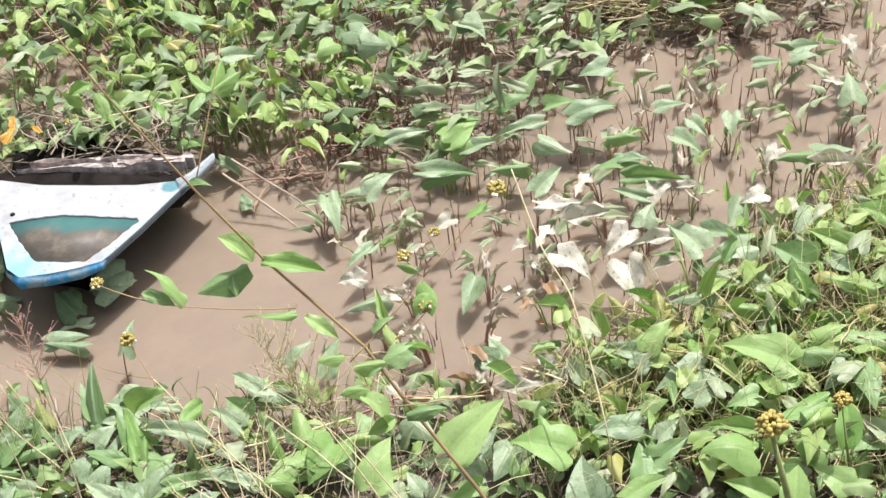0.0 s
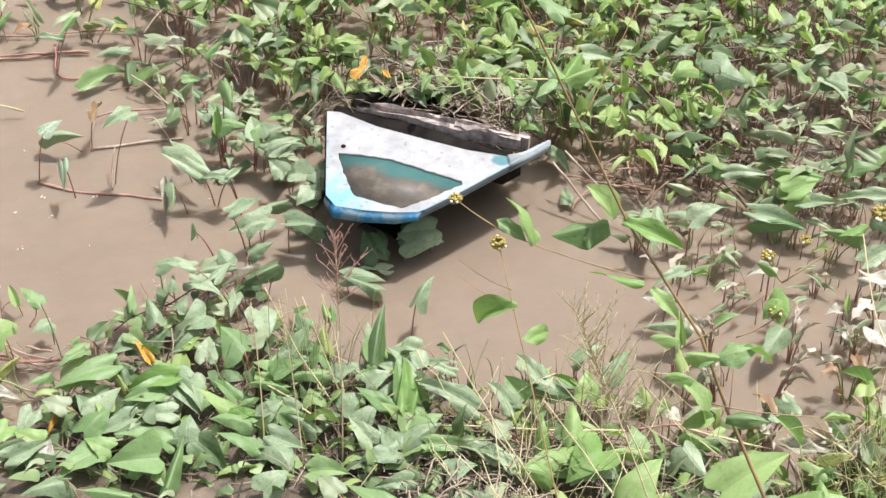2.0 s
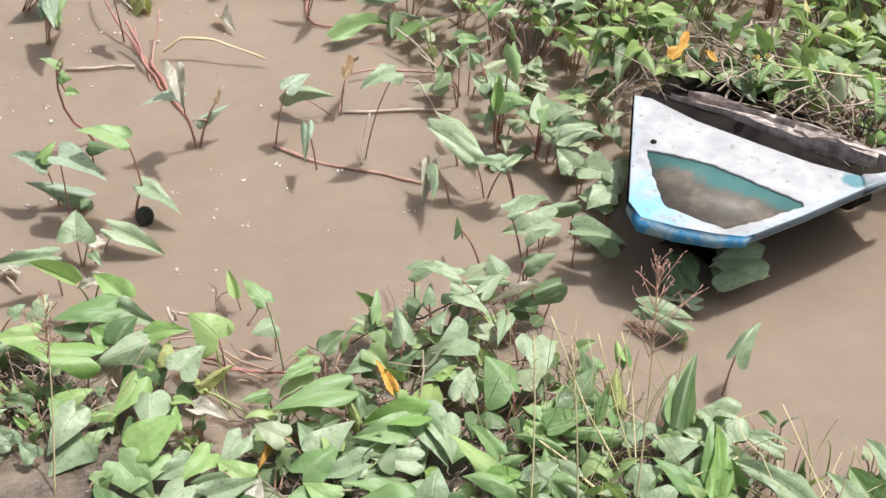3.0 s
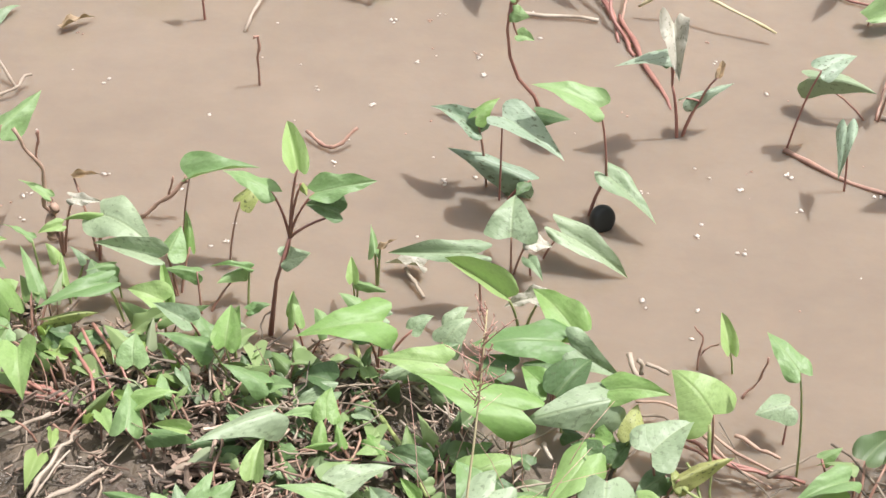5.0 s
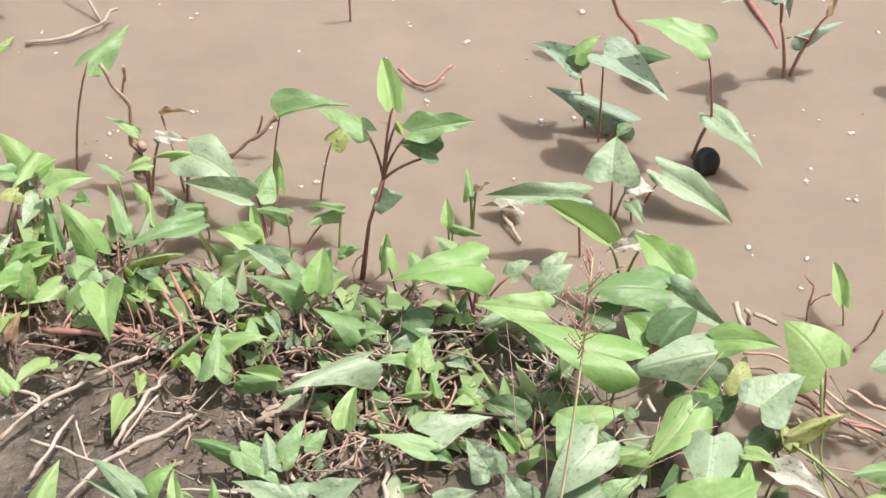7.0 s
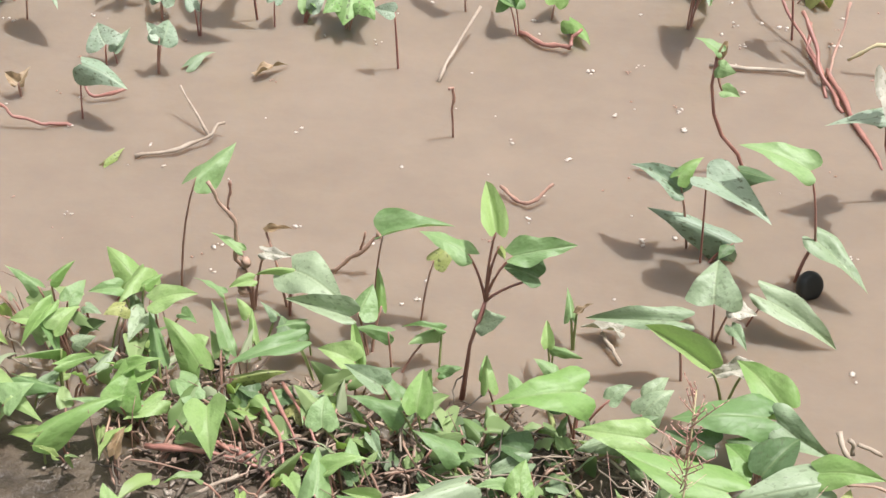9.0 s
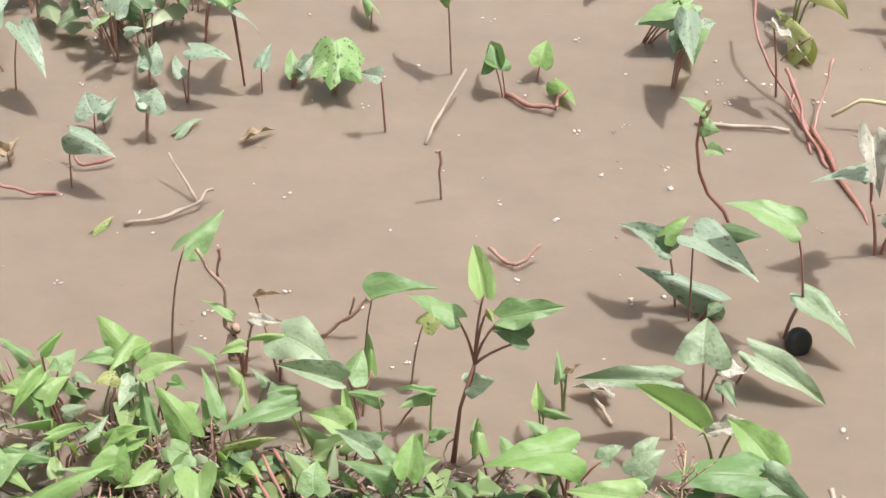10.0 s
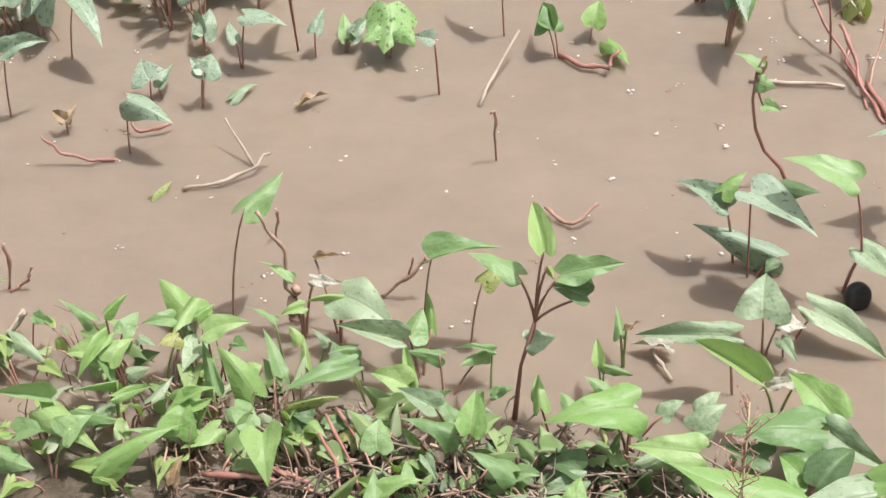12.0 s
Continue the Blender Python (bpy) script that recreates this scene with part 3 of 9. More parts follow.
# the near bank: a low shelf of wet mud, highest towards the viewer
bm = bmesh.new()
reach = [0.25 * k for k in range(1, 25)] + [8, 12, 24, 60]
bank_x = [-2.2 - r for r in reach[::-1]] + [-2.2 + 6.2 * i / 89 for i in range(90)] + [4.0 + r for r in reach]
bank_y = [-2.6 - r for r in reach[::-1]] + [-2.6 + 4.2 * j / 49 for j in range(50)]
nx, ny = len(bank_x), len(bank_y)
rows = []
for j in range(ny):
    row = []
    for i in range(nx):
        x, y = bank_x[i], bank_y[j]
        z = bank_height(x, y)
        row.append(bm.verts.new((x, y, z)))
    rows.append(row)
for a, b in zip(rows, rows[1:]):
    for k in range(nx - 1):
        bm.faces.new((a[k], a[k + 1], b[k + 1], b[k]))
bank = new("ground", mesh_from(bm, "ground", MUD))
tagged(bank, "dark wet mud bank at the water's edge", "mud bank", kind="structure")


# ---------------------------------------------------------------- the sunken boat
def build_boat():
    boat = empty("boat", (1.3, 1.5, 0.0))
    o = Vector((1.3, 1.5))

    def rel(pts):
        return [(x - o.x, y - o.y) for x, y in pts]

    def slab(name, pts, zt, zb, mat, label="", parent=boat, round_by=0.006, smooth=True):
        b = bmesh.new()
        ngon_prism(b, rel(pts), zt, zb)
        if round_by:
            bmesh.ops.bevel(b, geom=b.edges[:], offset=round_by, segments=2, affect="EDGES")
        return part(name, b, mat, parent, label, smooth)

    z = 0.17
    # white deck: one painted sheet round a sunken panel
    outer = rel([(1.196, 1.715), (1.135, 1.535), (1.088, 1.395), (1.098, 1.352), (1.155, 1.318), (1.215, 1.288), (1.262, 1.272), (1.39, 1.312), (1.535, 1.365), (1.535, 1.40), (1.46, 1.452), (1.385, 1.522), (1.29, 1.614), (1.225, 1.70)])
    inner = rel([(1.168, 1.547), (1.225, 1.516), (1.272, 1.485), (1.347, 1.407), (1.402, 1.346), (1.40, 1.335), (1.32, 1.316), (1.24, 1.302), (1.20, 1.335), (1.152, 1.386), (1.156, 1.46)])
    b = bmesh.new()
    loops = []
    rng = random.Random(6)
    for ring_pts in (outer, inner):
        if ring_pts is inner:
            fine = []
            for (x0, y0), (x1, y1) in zip(inner, inner[1:] + inner[:1]):
                steps = max(1, int(math.hypot(x1 - x0, y1 - y0) / 0.010))
                fine += [(x0 + (x1 - x0) * k / steps + rng.gauss(0, 0.0011), y0 + (y1 - y0) * k / steps + rng.gauss(0, 0.0011)) for k in range(steps)]
            ring_pts = fine
        vs = [b.verts.new((x, y, z + 0.002)) for x, y in ring_pts]
        loops += [b.edges.new((vs[k], vs[(k + 1) % len(vs)])) for k in range(len(vs))]
    bmesh.ops.triangle_fill(b, edges=loops, use_beauty=True)
    grown = bmesh.ops.extrude_face_region(b, geom=b.faces[:])
    for v in grown["geom"]:
        if isinstance(v, bmesh.types.BMVert):
            v.co.z -= 0.020
    bmesh.ops.recalc_face_normals(b, faces=b.faces[:])
    bmesh.ops.bevel(b, geom=[e for e in b.edges if e.calc_face_angle(0) > 0.7], offset=0.0012, segments=1, affect="EDGES")
    deck = part("deck_board", b, DECK_PAINT, boat, "chalky white painted deck, blue coat showing at the bow", smooth=False)
    slab("deck_panel", [(1.168, 1.547), (1.272, 1.485), (1.347, 1.407), (1.412, 1.336), (1.24, 1.30), (1.15, 1.385)], z - 0.003, z - 0.017, TURQUOISE, "sunken turquoise panel caked with dried silt", round_by=0)
    # blunt blue end, leaning in towards the water
    b = bmesh.new()
    upper = rel([(1.087, 1.40), (1.094, 1.352), (1.15, 1.315), (1.215, 1.283), (1.266, 1.268), (1.285, 1.276)])
    lower = rel([(1.125, 1.44), (1.135, 1.40), (1.175, 1.365), (1.225, 1.335), (1.27, 1.325), (1.30, 1.33)])
    levels = [(0.0, z + 0.003, -0.010), (0.0, z + 0.001, 0.002), (0.0, z - 0.008, 0.006), (0.0, z - 0.015, 0.006), (0.0, z - 0.023, 0.003), (1.0, z - 0.032, 0.0)]
    ring = []
    for f, zz, out in levels:
        row = []
        for (ux, uy), (lx, ly), deep in zip(upper, lower, (0.7, 1.0, 1.0, 0.95, 0.7, 0.15)):
            x, y = ux + (lx - ux) * f * deep, uy + (ly - uy) * f * deep
            v = Vector((ux - lx, uy - ly)).normalized() * -out * deep
            row.append(b.verts.new((x - v.x, y - v.y, z + 0.003 + (zz - z - 0.003) * deep)))
        ring.append(row)
    for r0, r1 in zip(ring, ring[1:]):
        for k in range(len(r0) - 1):
            b.faces.new((r0[k], r1[k], r1[k + 1], r0[k + 1]))
    bmesh.ops.solidify(b, geom=b.faces[:], thickness=0.012)
    part("bow_board", b, BLUE_PAINT, boat, "bright blue worn paint on the blunt end")
    # dark raked stem below the blue board
    b = bmesh.new()
    stem_in = rel([(1.26, 1.62), (1.29, 1.60), (1.32, 1.58), (1.36, 1.56), (1.40, 1.55), (1.44, 1.55)])
    top_row = [b.verts.new((x, y, z - 0.044)) for x, y in lower]
    low_row = [b.verts.new((x, y, -0.06)) for x, y in stem_in]
    for k in range(5):
        b.faces.new((top_row[k], low_row[k], low_row[k + 1], top_row[k + 1]))
    bmesh.ops.solidify(b, geom=b.faces[:], thickness=0.012)
    part("raked_stem", b, HULL_DARK, boat, "dark raked stem under the bow")
    # hull sides, flared outward above the water
    for side, top in (("right", [(1.285, 1.272), (1.39, 1.306), (1.535, 1.358), (1.64, 1.405)]), ("left", [(1.086, 1.40), (1.13, 1.53), (1.17, 1.65), (1.198, 1.728)])):
        b = bmesh.new()
        pts = rel(top)
        dx = Vector((-0.14, 0.27)) if side == "right" else Vector((0.27, -0.10))
        rows_ = []
        for f, zz in ((0.0, 0.0), (0.08, -0.03), (0.5, -0.10), (1.0, -0.24)):
            rows_.append([b.verts.new((x + dx.x * f, y + dx.y * f, z - 0.006 + zz)) for k, (x, y) in enumerate(pts)])
        for r0, r1 in zip(rows_, rows_[1:]):
            for k in range(len(pts) - 1):
                b.faces.new((r0[k], r1[k], r1[k + 1], r0[k + 1]))
        bmesh.ops.solidify(b, geom=b.faces[:], thickness=0.014)
        part("hull_side", b, HULL_DARK, boat, "hull planking coloured dark for shade")
    # gunwale that runs on past the deck
    slab("gunwale", [(1.525, 1.361), (1.537, 1.402), (1.575, 1.398), (1.62, 1.412), (1.662, 1.424), (1.655, 1.408), (1.60, 1.386)], z + 0.006, z - 0.022, DECK_PAINT, "scuffed white-painted gunwale end", round_by=0.004)
    # floor of the open hull behind the deck
    slab("hull_floor", [(1.235, 1.735), (1.29, 1.66), (1.40, 1.56), (1.545, 1.43), (1.60, 1.45), (1.60, 1.62), (1.46, 1.86), (1.33, 1.88)], 0.09, 0.06, HULL_DARK, "hull floor coloured dark for shade", round_by=0)
    # inner bulkhead behind the deck, the hull's shadow painted as its black
    slab("bulkhead", [(1.203, 1.722), (1.227, 1.703), (1.292, 1.617), (1.387, 1.525), (1.462, 1.455), (1.538, 1.405), (1.565, 1.425), (1.435, 1.575), (1.335, 1.68), (1.235, 1.765)], z - 0.022, z - 0.09, HULL_DARK, "bulkhead coloured black for the hull's shadow", round_by=0.003)
    # crossbeam: a split plank
    rng = random.Random(4)
    side = Vector((0.67, 0.74))
    for e0, e1, half, up in ((Vector((1.275, 1.722)), Vector((1.60, 1.462)), 0.006, -0.008), (Vector((1.31, 1.722)), Vector((1.56, 1.508)), 0.005, -0.002), (Vector((1.47, 1.565)), Vector((1.62, 1.455)), 0.007, -0.002)):
        near = [e0.lerp(e1, k / 11) - side * (half + rng.uniform(-0.006, 0.004)) for k in range(12)]
        away = [e0.lerp(e1, k / 11) + side * (half + rng.uniform(-0.006, 0.006)) for k in range(12)]
        edge = [tuple(p) for p in near + away[::-1]]
        slab("crossbeam", edge, [z + up + rng.uniform(-0.008, 0.005) for _ in edge], z - 0.04, WOOD, "split weathered pinkish crossbeam", round_by=0, smooth=False)
    # bolt hole
    b = bmesh.new()
    bmesh.ops.create_cone(b, cap_ends=True, segments=12, radius1=0.006, radius2=0.006, depth=0.004, matrix=Matrix.Translation((1.188 - o.x, 1.565 - o.y, z + 0.002)))
    part("bolt", b, HULL_DARK, deck, "rusted black bolt")
    tagged(boat, "half-sunken wooden boat with chipped white and blue painted bow deck", "boat")


build_boat()


# ---------------------------------------------------------------- floating things
def build_float():
    b = bmesh.new()
    bmesh.ops.create_uvsphere(b, u_segments=20, v_segments=14, radius=0.018)
    for v in b.verts:
        v.co.z *= 1.12
        if v.co.y < -0.008:
            v.co.y = -0.008 + (v.co.y + 0.008) * 0.15
    ob = new("float_ball", mesh_from(b, "float_ball", BLACK))
    ob.matrix_basis = pose(0.232, 1.712, 0.013, -18, 10, 18)
    tagged(ob, "small black rubber float, dished on one side, in muddy water", "float")


build_float()


# ---------------------------------------------------------------- mats of leaves
MAT_FAR = [(0.93, 2.45), (0.95, 2.10), (1.17, 2.02), (1.34, 1.96), (1.62, 1.67), (1.77, 1.53), (1.95, 1.36), (2.18, 1.42), (2.35, 1.62), (2.62, 1.62), (3.0, 1.62), (3.2, 2.1), (2.4, 3.1), (0.95, 3.1)]
MAT_NEAR = [(0.40, 1.20), (0.58, 1.29), (0.74, 1.37), (0.90, 1.28), (0.96, 1.12), (1.0, 0.95), (1.15, 0.78), (1.30, 0.66), (1.54, 0.60), (1.70, 0.44), (1.80, 0.36), (2.19, 0.2), (2.0, -0.30), (1.2, 0.15), (0.3, 0.60)]
MAT_RIGHT = [(1.70, 0.30), (1.85, 0.42), (2.10, 0.42), (2.32, 0.33), (2.55, 0.40), (2.80, 0.36), (2.65, 0.0), (2.2, -0.35)]
MAT_LEFT = [(-0.89, 1.57), (-0.66, 1.58), (-0.50, 1.47), (-0.33, 1.43), (-0.15, 1.36), (-0.12, 1.22), (-0.52, 1.24), (-0.58, 1.32), (-0.93, 1.30)]
MAT_FRONT = [(-0.30, 1.22), (-0.05, 1.22), (0.25, 1.20), (0.45, 1.16), (0.45, 0.90), (-0.35, 0.90)]
SHALLOWS = [(1.75, 1.15), (1.95, 0.72), (2.25, 0.52), (2.60, 0.45), (2.95, 0.45), (3.4, 0.85), (3.5, 1.1), (2.9, 1.35), (2.35, 1.62), (2.05, 1.32)]

far_plants = [clump(100 + k, "gvvvvvdgkk", 0.155, 0.085, 0.066, 10, "leafy water spinach clump crowding round the sunken boat", width=(0.45, 0.80)) for k in range(10)]
far_places = scatter(MAT_FAR, 230, 0.075, 1)
join_far(grow(far_plants, [p for p in far_places if p[1] < 1.75], 2), "water_spinach_mat", "dense leafy water spinach crowding round the sunken boat")
far_back = [clump(120 + k, "gvvvvvdgkk", 0.155, 0.085, 0.066, 10, "far clump", width=(0.45, 0.80)) for k in range(8)]
join_far(grow(far_back, [p for p in far_places if p[1] >= 1.75], 3), "water_spinach_mat", "dense mat of green water spinach behind the sunken boat")
# the k leaves put the dark of the gaps into leaf colour
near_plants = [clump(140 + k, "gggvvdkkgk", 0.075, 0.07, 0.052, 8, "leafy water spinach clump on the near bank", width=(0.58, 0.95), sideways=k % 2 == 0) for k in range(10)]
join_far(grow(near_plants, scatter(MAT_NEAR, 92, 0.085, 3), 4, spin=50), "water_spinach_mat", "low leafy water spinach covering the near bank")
left_plants = [clump(180 + k, "vggvggdk", 0.06, 0.05, 0.05, 5, "young green water spinach clump on the mud edge", width=(0.36, 0.66), upright=0.32) for k in range(8)]
strip_plants = [clump(420 + k, "gvdk", 0.08, 0.03, 0.055, 3, "small shoots", width=(0.4, 0.7), upright=0.45) for k in range(4)]
join_far(grow(strip_plants, scatter([(1.06, 0.98), (1.42, 0.82), (1.74, 0.68), (1.68, 0.54), (1.45, 0.66), (1.19, 0.78)], 14, 0.09, 63), 64), "water_spinach_mat", "small water spinach shoots along the water's edge")
join_far(grow(left_plants, scatter(MAT_LEFT, 26, 0.075, 5), 6), "water_spinach_mat", "small young water spinach leaves along the mud edge")
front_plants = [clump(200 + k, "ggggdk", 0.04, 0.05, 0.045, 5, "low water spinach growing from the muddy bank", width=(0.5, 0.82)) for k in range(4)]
# understory mostly in k: the shade under the shore plants is painted into it
under_plants = [clump(400 + k, "kkkgg", 0.045, 0.035, 0.040, 5, "low leaves coloured dark for shade", width=(0.5, 0.85), upright=0.3) for k in range(5)]
join_far(grow(under_plants, scatter([(-0.36, 1.42), (-0.16, 1.45), (0.06, 1.40), (0.06, 1.20), (-0.12, 1.16), (-0.2, 1.30)], 22, 0.055, 56), 57), "water_spinach_mat", "small water spinach leaves coloured dark for shade, low over dark mud")
join_far(grow(front_plants, scatter(MAT_FRONT, 16, 0.1, 7), 8), "water_spinach_mat", "low water spinach leaves on the muddy bank")
right_plants = [clump(220 + k, "vvyyg", 0.13, 0.08, 0.070, 10, "bright green bank weed with narrow leaves", "lance", (0.25, 0.45), STEM_GREEN) for k in range(6)]
grow(right_plants, scatter(MAT_RIGHT, 36, 0.10, 9, INLET), 10)
right_spinach = [clump(240 + k, "gvvydyw", 0.15, 0.08, 0.072, 9, "leafy water spinach clump on the weedy bank") for k in range(6)]
join_far(grow(right_spinach, scatter(MAT_RIGHT, 34, 0.1, 11, INLET), 12), "water_spinach_mat", "tangled green water spinach among the bank weeds")
shallow_plants = [clump(260 + k, "gddddvwww", 0.10, 0.055, 0.058, 5, "silt-filmed water spinach standing in the shallows", width=(0.26, 0.5), upright=0.1, sideways=True) for k in range(8)]
join_far(grow(shallow_plants, scatter(SHALLOWS, 88, 0.085, 13), 14, spin=35), "water_spinach_mat", "silt-filmed water spinach standing all over the shallows")
boat_plants = [clump(310 + k, "gggddkk", 0.13, 0.08, 0.075, 7, "leafy water spinach growing out of the open boat") for k in range(5)]
join_far(grow(boat_plants, [(1.45, 1.86), (1.57, 1.76), (1.68, 1.65), (1.78, 1.56), (1.31, 1.97), (1.50, 1.80)], 16, z=0.06), "water_spinach_mat", "leafy water spinach growing out of the open boat")
edge_plants = [clump(280 + k, "gdddk", 0.10, 0.06, 0.07, 5, "silt-filmed water spinach clump in muddy water") for k in range(4)]
join_far(grow(edge_plants, [(-0.83, 2.62), (-0.75, 2.70), (-0.92, 2.68), (-1.35, 2.62), (-1.25, 2.72), (-1.1, 2.78), (-0.66, 2.72), (-0.88, 2.80), (-1.42, 2.52), (-1.2, 2.6), (-1.45, 2.75), (-1.14, 2.38), (-0.90, 2.45), (-0.86, 2.47), (-1.27, 2.38), (-1.37, 2.52), (-1.07, 2.54), (-0.79, 2.55), (-1.2, 2.48), (-1.30, 2.62), (-1.0, 2.64), (-0.95, 2.60), (-0.86, 2.56), (-1.27, 2.55), (-1.16, 2.58), (0.86, 2.30), (0.88, 2.1), (1.02, 1.98), (0.97, 1.84), (1.08, 1.92), (1.12, 1.83), (1.04, 1.76), (1.14, 1.76), (0.93, 2.0), (1.2, 1.86)], 15), "water_spinach_mat", "silt-filmed water spinach clumps far out in muddy water")

join_far(grow([clump(380 + k, "ggvddk", 0.12, 0.07, 0.075, 7, "leaves over straw", width=(0.45, 0.8)) for k in range(4)], [(2.72, 1.36), (2.82, 1.48), (3.08, 1.42), (3.05, 1.05), (2.70, 1.22), (3.30, 1.14), (2.95, 1.20), (2.86, 1.36), (3.14, 1.22), (3.0, 1.34)], 25), "water_spinach_mat", "water spinach growing up through fallen straw")
MAT_TIP = [(2.12, 1.45), (2.35, 1.58), (2.64, 1.50), (2.74, 1.20), (2.45, 1.12), (2.10, 1.15), (2.0, 1.30)]
tip_plants = [clump(370 + k, "ggddddk", 0.14, 0.07, 0.082, 5, "water spinach thinning out from the mat into the shallows", width=(0.3, 0.55), upright=0.1, sideways=True) for k in range(6)]
join_far(grow(tip_plants, scatter(MAT_TIP, 30, 0.1, 23), 24, spin=35), "water_spinach_mat", "water spinach thinning out from the mat into the shallows")

POND_EDGE = [(-0.04, 3.01), (1.01, 2.81), (0.97, 2.31), (0.78, 2.39), (0.65, 2.5), (0.45, 2.49), (-0.05, 2.68)]
pond_plants = [clump(330 + k, "ggdddyb", 0.10, 0.05, 0.07, 3, "water spinach shoot at the far side of the open water", width=(0.35, 0.6)) for k in range(5)]
join_far(grow(pond_plants, scatter(POND_EDGE, 24, 0.085, 17), 18), "water_spinach_mat", "scattered water spinach at the far side of the open water")
join_far(grow([clump(460 + k, "vvgy", 0.20, 0.06, 0.065, 9, "weeds in the far mat", "lance", (0.28, 0.45), STEM_GREEN) for k in range(3)], [(1.66, 1.93), (1.78, 1.95), (1.84, 1.83), (1.90, 1.76), (1.87, 2.03), (1.98, 1.95), (2.01, 1.83), (1.77, 2.09)], 67), "bank_weed_patch", "bright narrow-leaved weeds growing through the far leaves")

# ---------------------------------------------------------------- dead stems, straw and twigs
litter("dead_stems", MAT_FAR, 420, 21, (0.10, 0.32), (0.0010, 0.0032), LITTER, "tangle of dead brown stems under the far leaves", (0.01, 0.12))
litter("dead_stems", [(1.34, 1.80), (1.66, 1.52), (1.80, 1.58), (1.5, 1.98), (1.36, 1.95)], 80, 22, (0.08, 0.26), (0.0012, 0.0030), LITTER, "dead stems heaped in the open boat", (0.08, 0.14))
litter("dead_stems", [(1.31, 1.80), (1.49, 1.64), (1.68, 1.50), (1.76, 1.54), (1.55, 1.76), (1.36, 1.90)], 18, 61, (0.06, 0.20), (0.0012, 0.0024), TWIG, "bleached twigs tangled over the open boat", (0.13, 0.18), droop=0.6)
litter("dead_stems", [(1.72, 1.36), (1.95, 1.28), (2.2, 1.35), (2.1, 1.5), (1.8, 1.5)], 60, 23, (0.06, 0.2), (0.002, 0.004), LITTER_RED, "reddish dead stems at the mat's edge", (0.004, 0.04))
debris([(1.0, 0.95), (1.27, 0.80), (1.36, 0.60), (1.2, 0.40), (0.95, 0.55)], 420, 58, "snapped pale stems strewn between the near leaves", (0.008, 0.04), (0.0008, 0.0022), (0.01, 0.05))
debris([(0.45, 1.15), (0.75, 1.28), (0.92, 1.10), (0.90, 0.80), (0.5, 0.8)], 420, 59, "snapped dead stems on dark mud between the near leaves")
litter("dead_stems", MAT_NEAR, 420, 24, (0.06, 0.26), (0.0008, 0.0026), LITTER, "dead stems under the near leaves", (0.005, 0.06))
UNDER_LEFT = [(-0.64, 1.46), (-0.51, 1.49), (-0.35, 1.47), (-0.32, 1.34), (-0.42, 1.29), (-0.60, 1.30)]
UNDER_MIDDLE = [(-0.42, 1.37), (-0.29, 1.46), (-0.16, 1.46), (-0.02, 1.43), (0.06, 1.37), (0.03, 1.25), (-0.08, 1.12), (-0.33, 1.10), (-0.38, 1.25)]
litter("dead_stems", [(-0.95, 1.50), (-0.45, 1.42), (-0.2, 1.34), (-0.1, 1.15), (-0.3, 1.02), (-0.42, 1.15), (-0.60, 1.27), (-0.95, 1.3)], 70, 25, (0.02, 0.08), (0.0008, 0.0026), LITTER, "broken dead stems strewn on the mud", (0.02, 0.05), droop=0.7)
litter("dead_stems", [(-0.62, 1.46), (-0.30, 1.38), (-0.15, 1.30), (-0.35, 1.22), (-0.60, 1.30)], 38, 26, (0.04, 0.14), (0.0010, 0.0024), LITTER_RED, "reddish creeping stems over the mud", (0.012, 0.05), heading=-42, droop=0.6)
litter("dead_stems", UNDER_MIDDLE, 60, 51, (0.04, 0.13), (0.0008, 0.0020), LITTER, "dead stems tangled under the leaves at the shore", (0.01, 0.06), droop=0.6)
debris(UNDER_LEFT, 360, 52, "snapped dead stems and flakes on dark mud under the leaves")
debris(UNDER_MIDDLE, 560, 53, "snapped pinkish dead stems heaped on dark mud", height=(0.002, 0.024))
debris([(-0.30, 1.26), (-0.18, 1.28), (-0.17, 1.20), (-0.27, 1.19)], 110, 54, "chunky pale snapped stems heaped on mud", (0.014, 0.04), (0.0016, 0.0034), (0.006, 0.035))
debris([(-0.48, 1.24), (-0.34, 1.26), (-0.33, 1.14), (-0.46, 1.12)], 70, 55, "pale flakes strewn on wet mud", (0.005, 0.016), (0.0007, 0.0016), (0.001, 0.006))
litter("dead_stems", [(0.0, 1.38), (0.3, 1.36), (0.45, 1.28), (0.45, 1.05), (-0.1, 1.05)], 70, 27, (0.03, 0.10), (0.0008, 0.0028), LITTER, "dead stems strewn below the large leaves", (0.004, 0.03))
litter("dead_stems", MAT_RIGHT, 380, 28, (0.08, 0.25), (0.0012, 0.003), STRAW, "dry stems under the bank weeds", (0.01, 0.08))
litter("dry_grass", MAT_RIGHT, 130, 48, (0.08, 0.26), (0.0009, 0.002), STRAW, "pale dry grass fallen over the bank weeds", (0.05, 0.15))
litter("dead_stems", BARE_PATCH, 110, 49, (0.03, 0.11), (0.0008, 0.0022), TWIG, "tangle of pale dead twigs on the bank", (0.03, 0.09))
litter("dead_stems", [(-0.25, 1.26), (-0.1, 1.3), (-0.05, 1.22), (-0.08, 1.13), (-0.23, 1.12)], 70, 50, (0.02, 0.07), (0.0009, 0.0024), LITTER_RED, "brown dead stems strewn on the mud hump", (0.02, 0.05), droop=0.6)
debris([(2.62, 1.30), (2.80, 1.10), (3.05, 0.95), (3.3, 0.85), (3.4, 1.0), (2.9, 1.35)], 260, 60, "brown dead bits drifting at the edge of the straw", (0.015, 0.06), (0.001, 0.004), (0.0, 0.012))
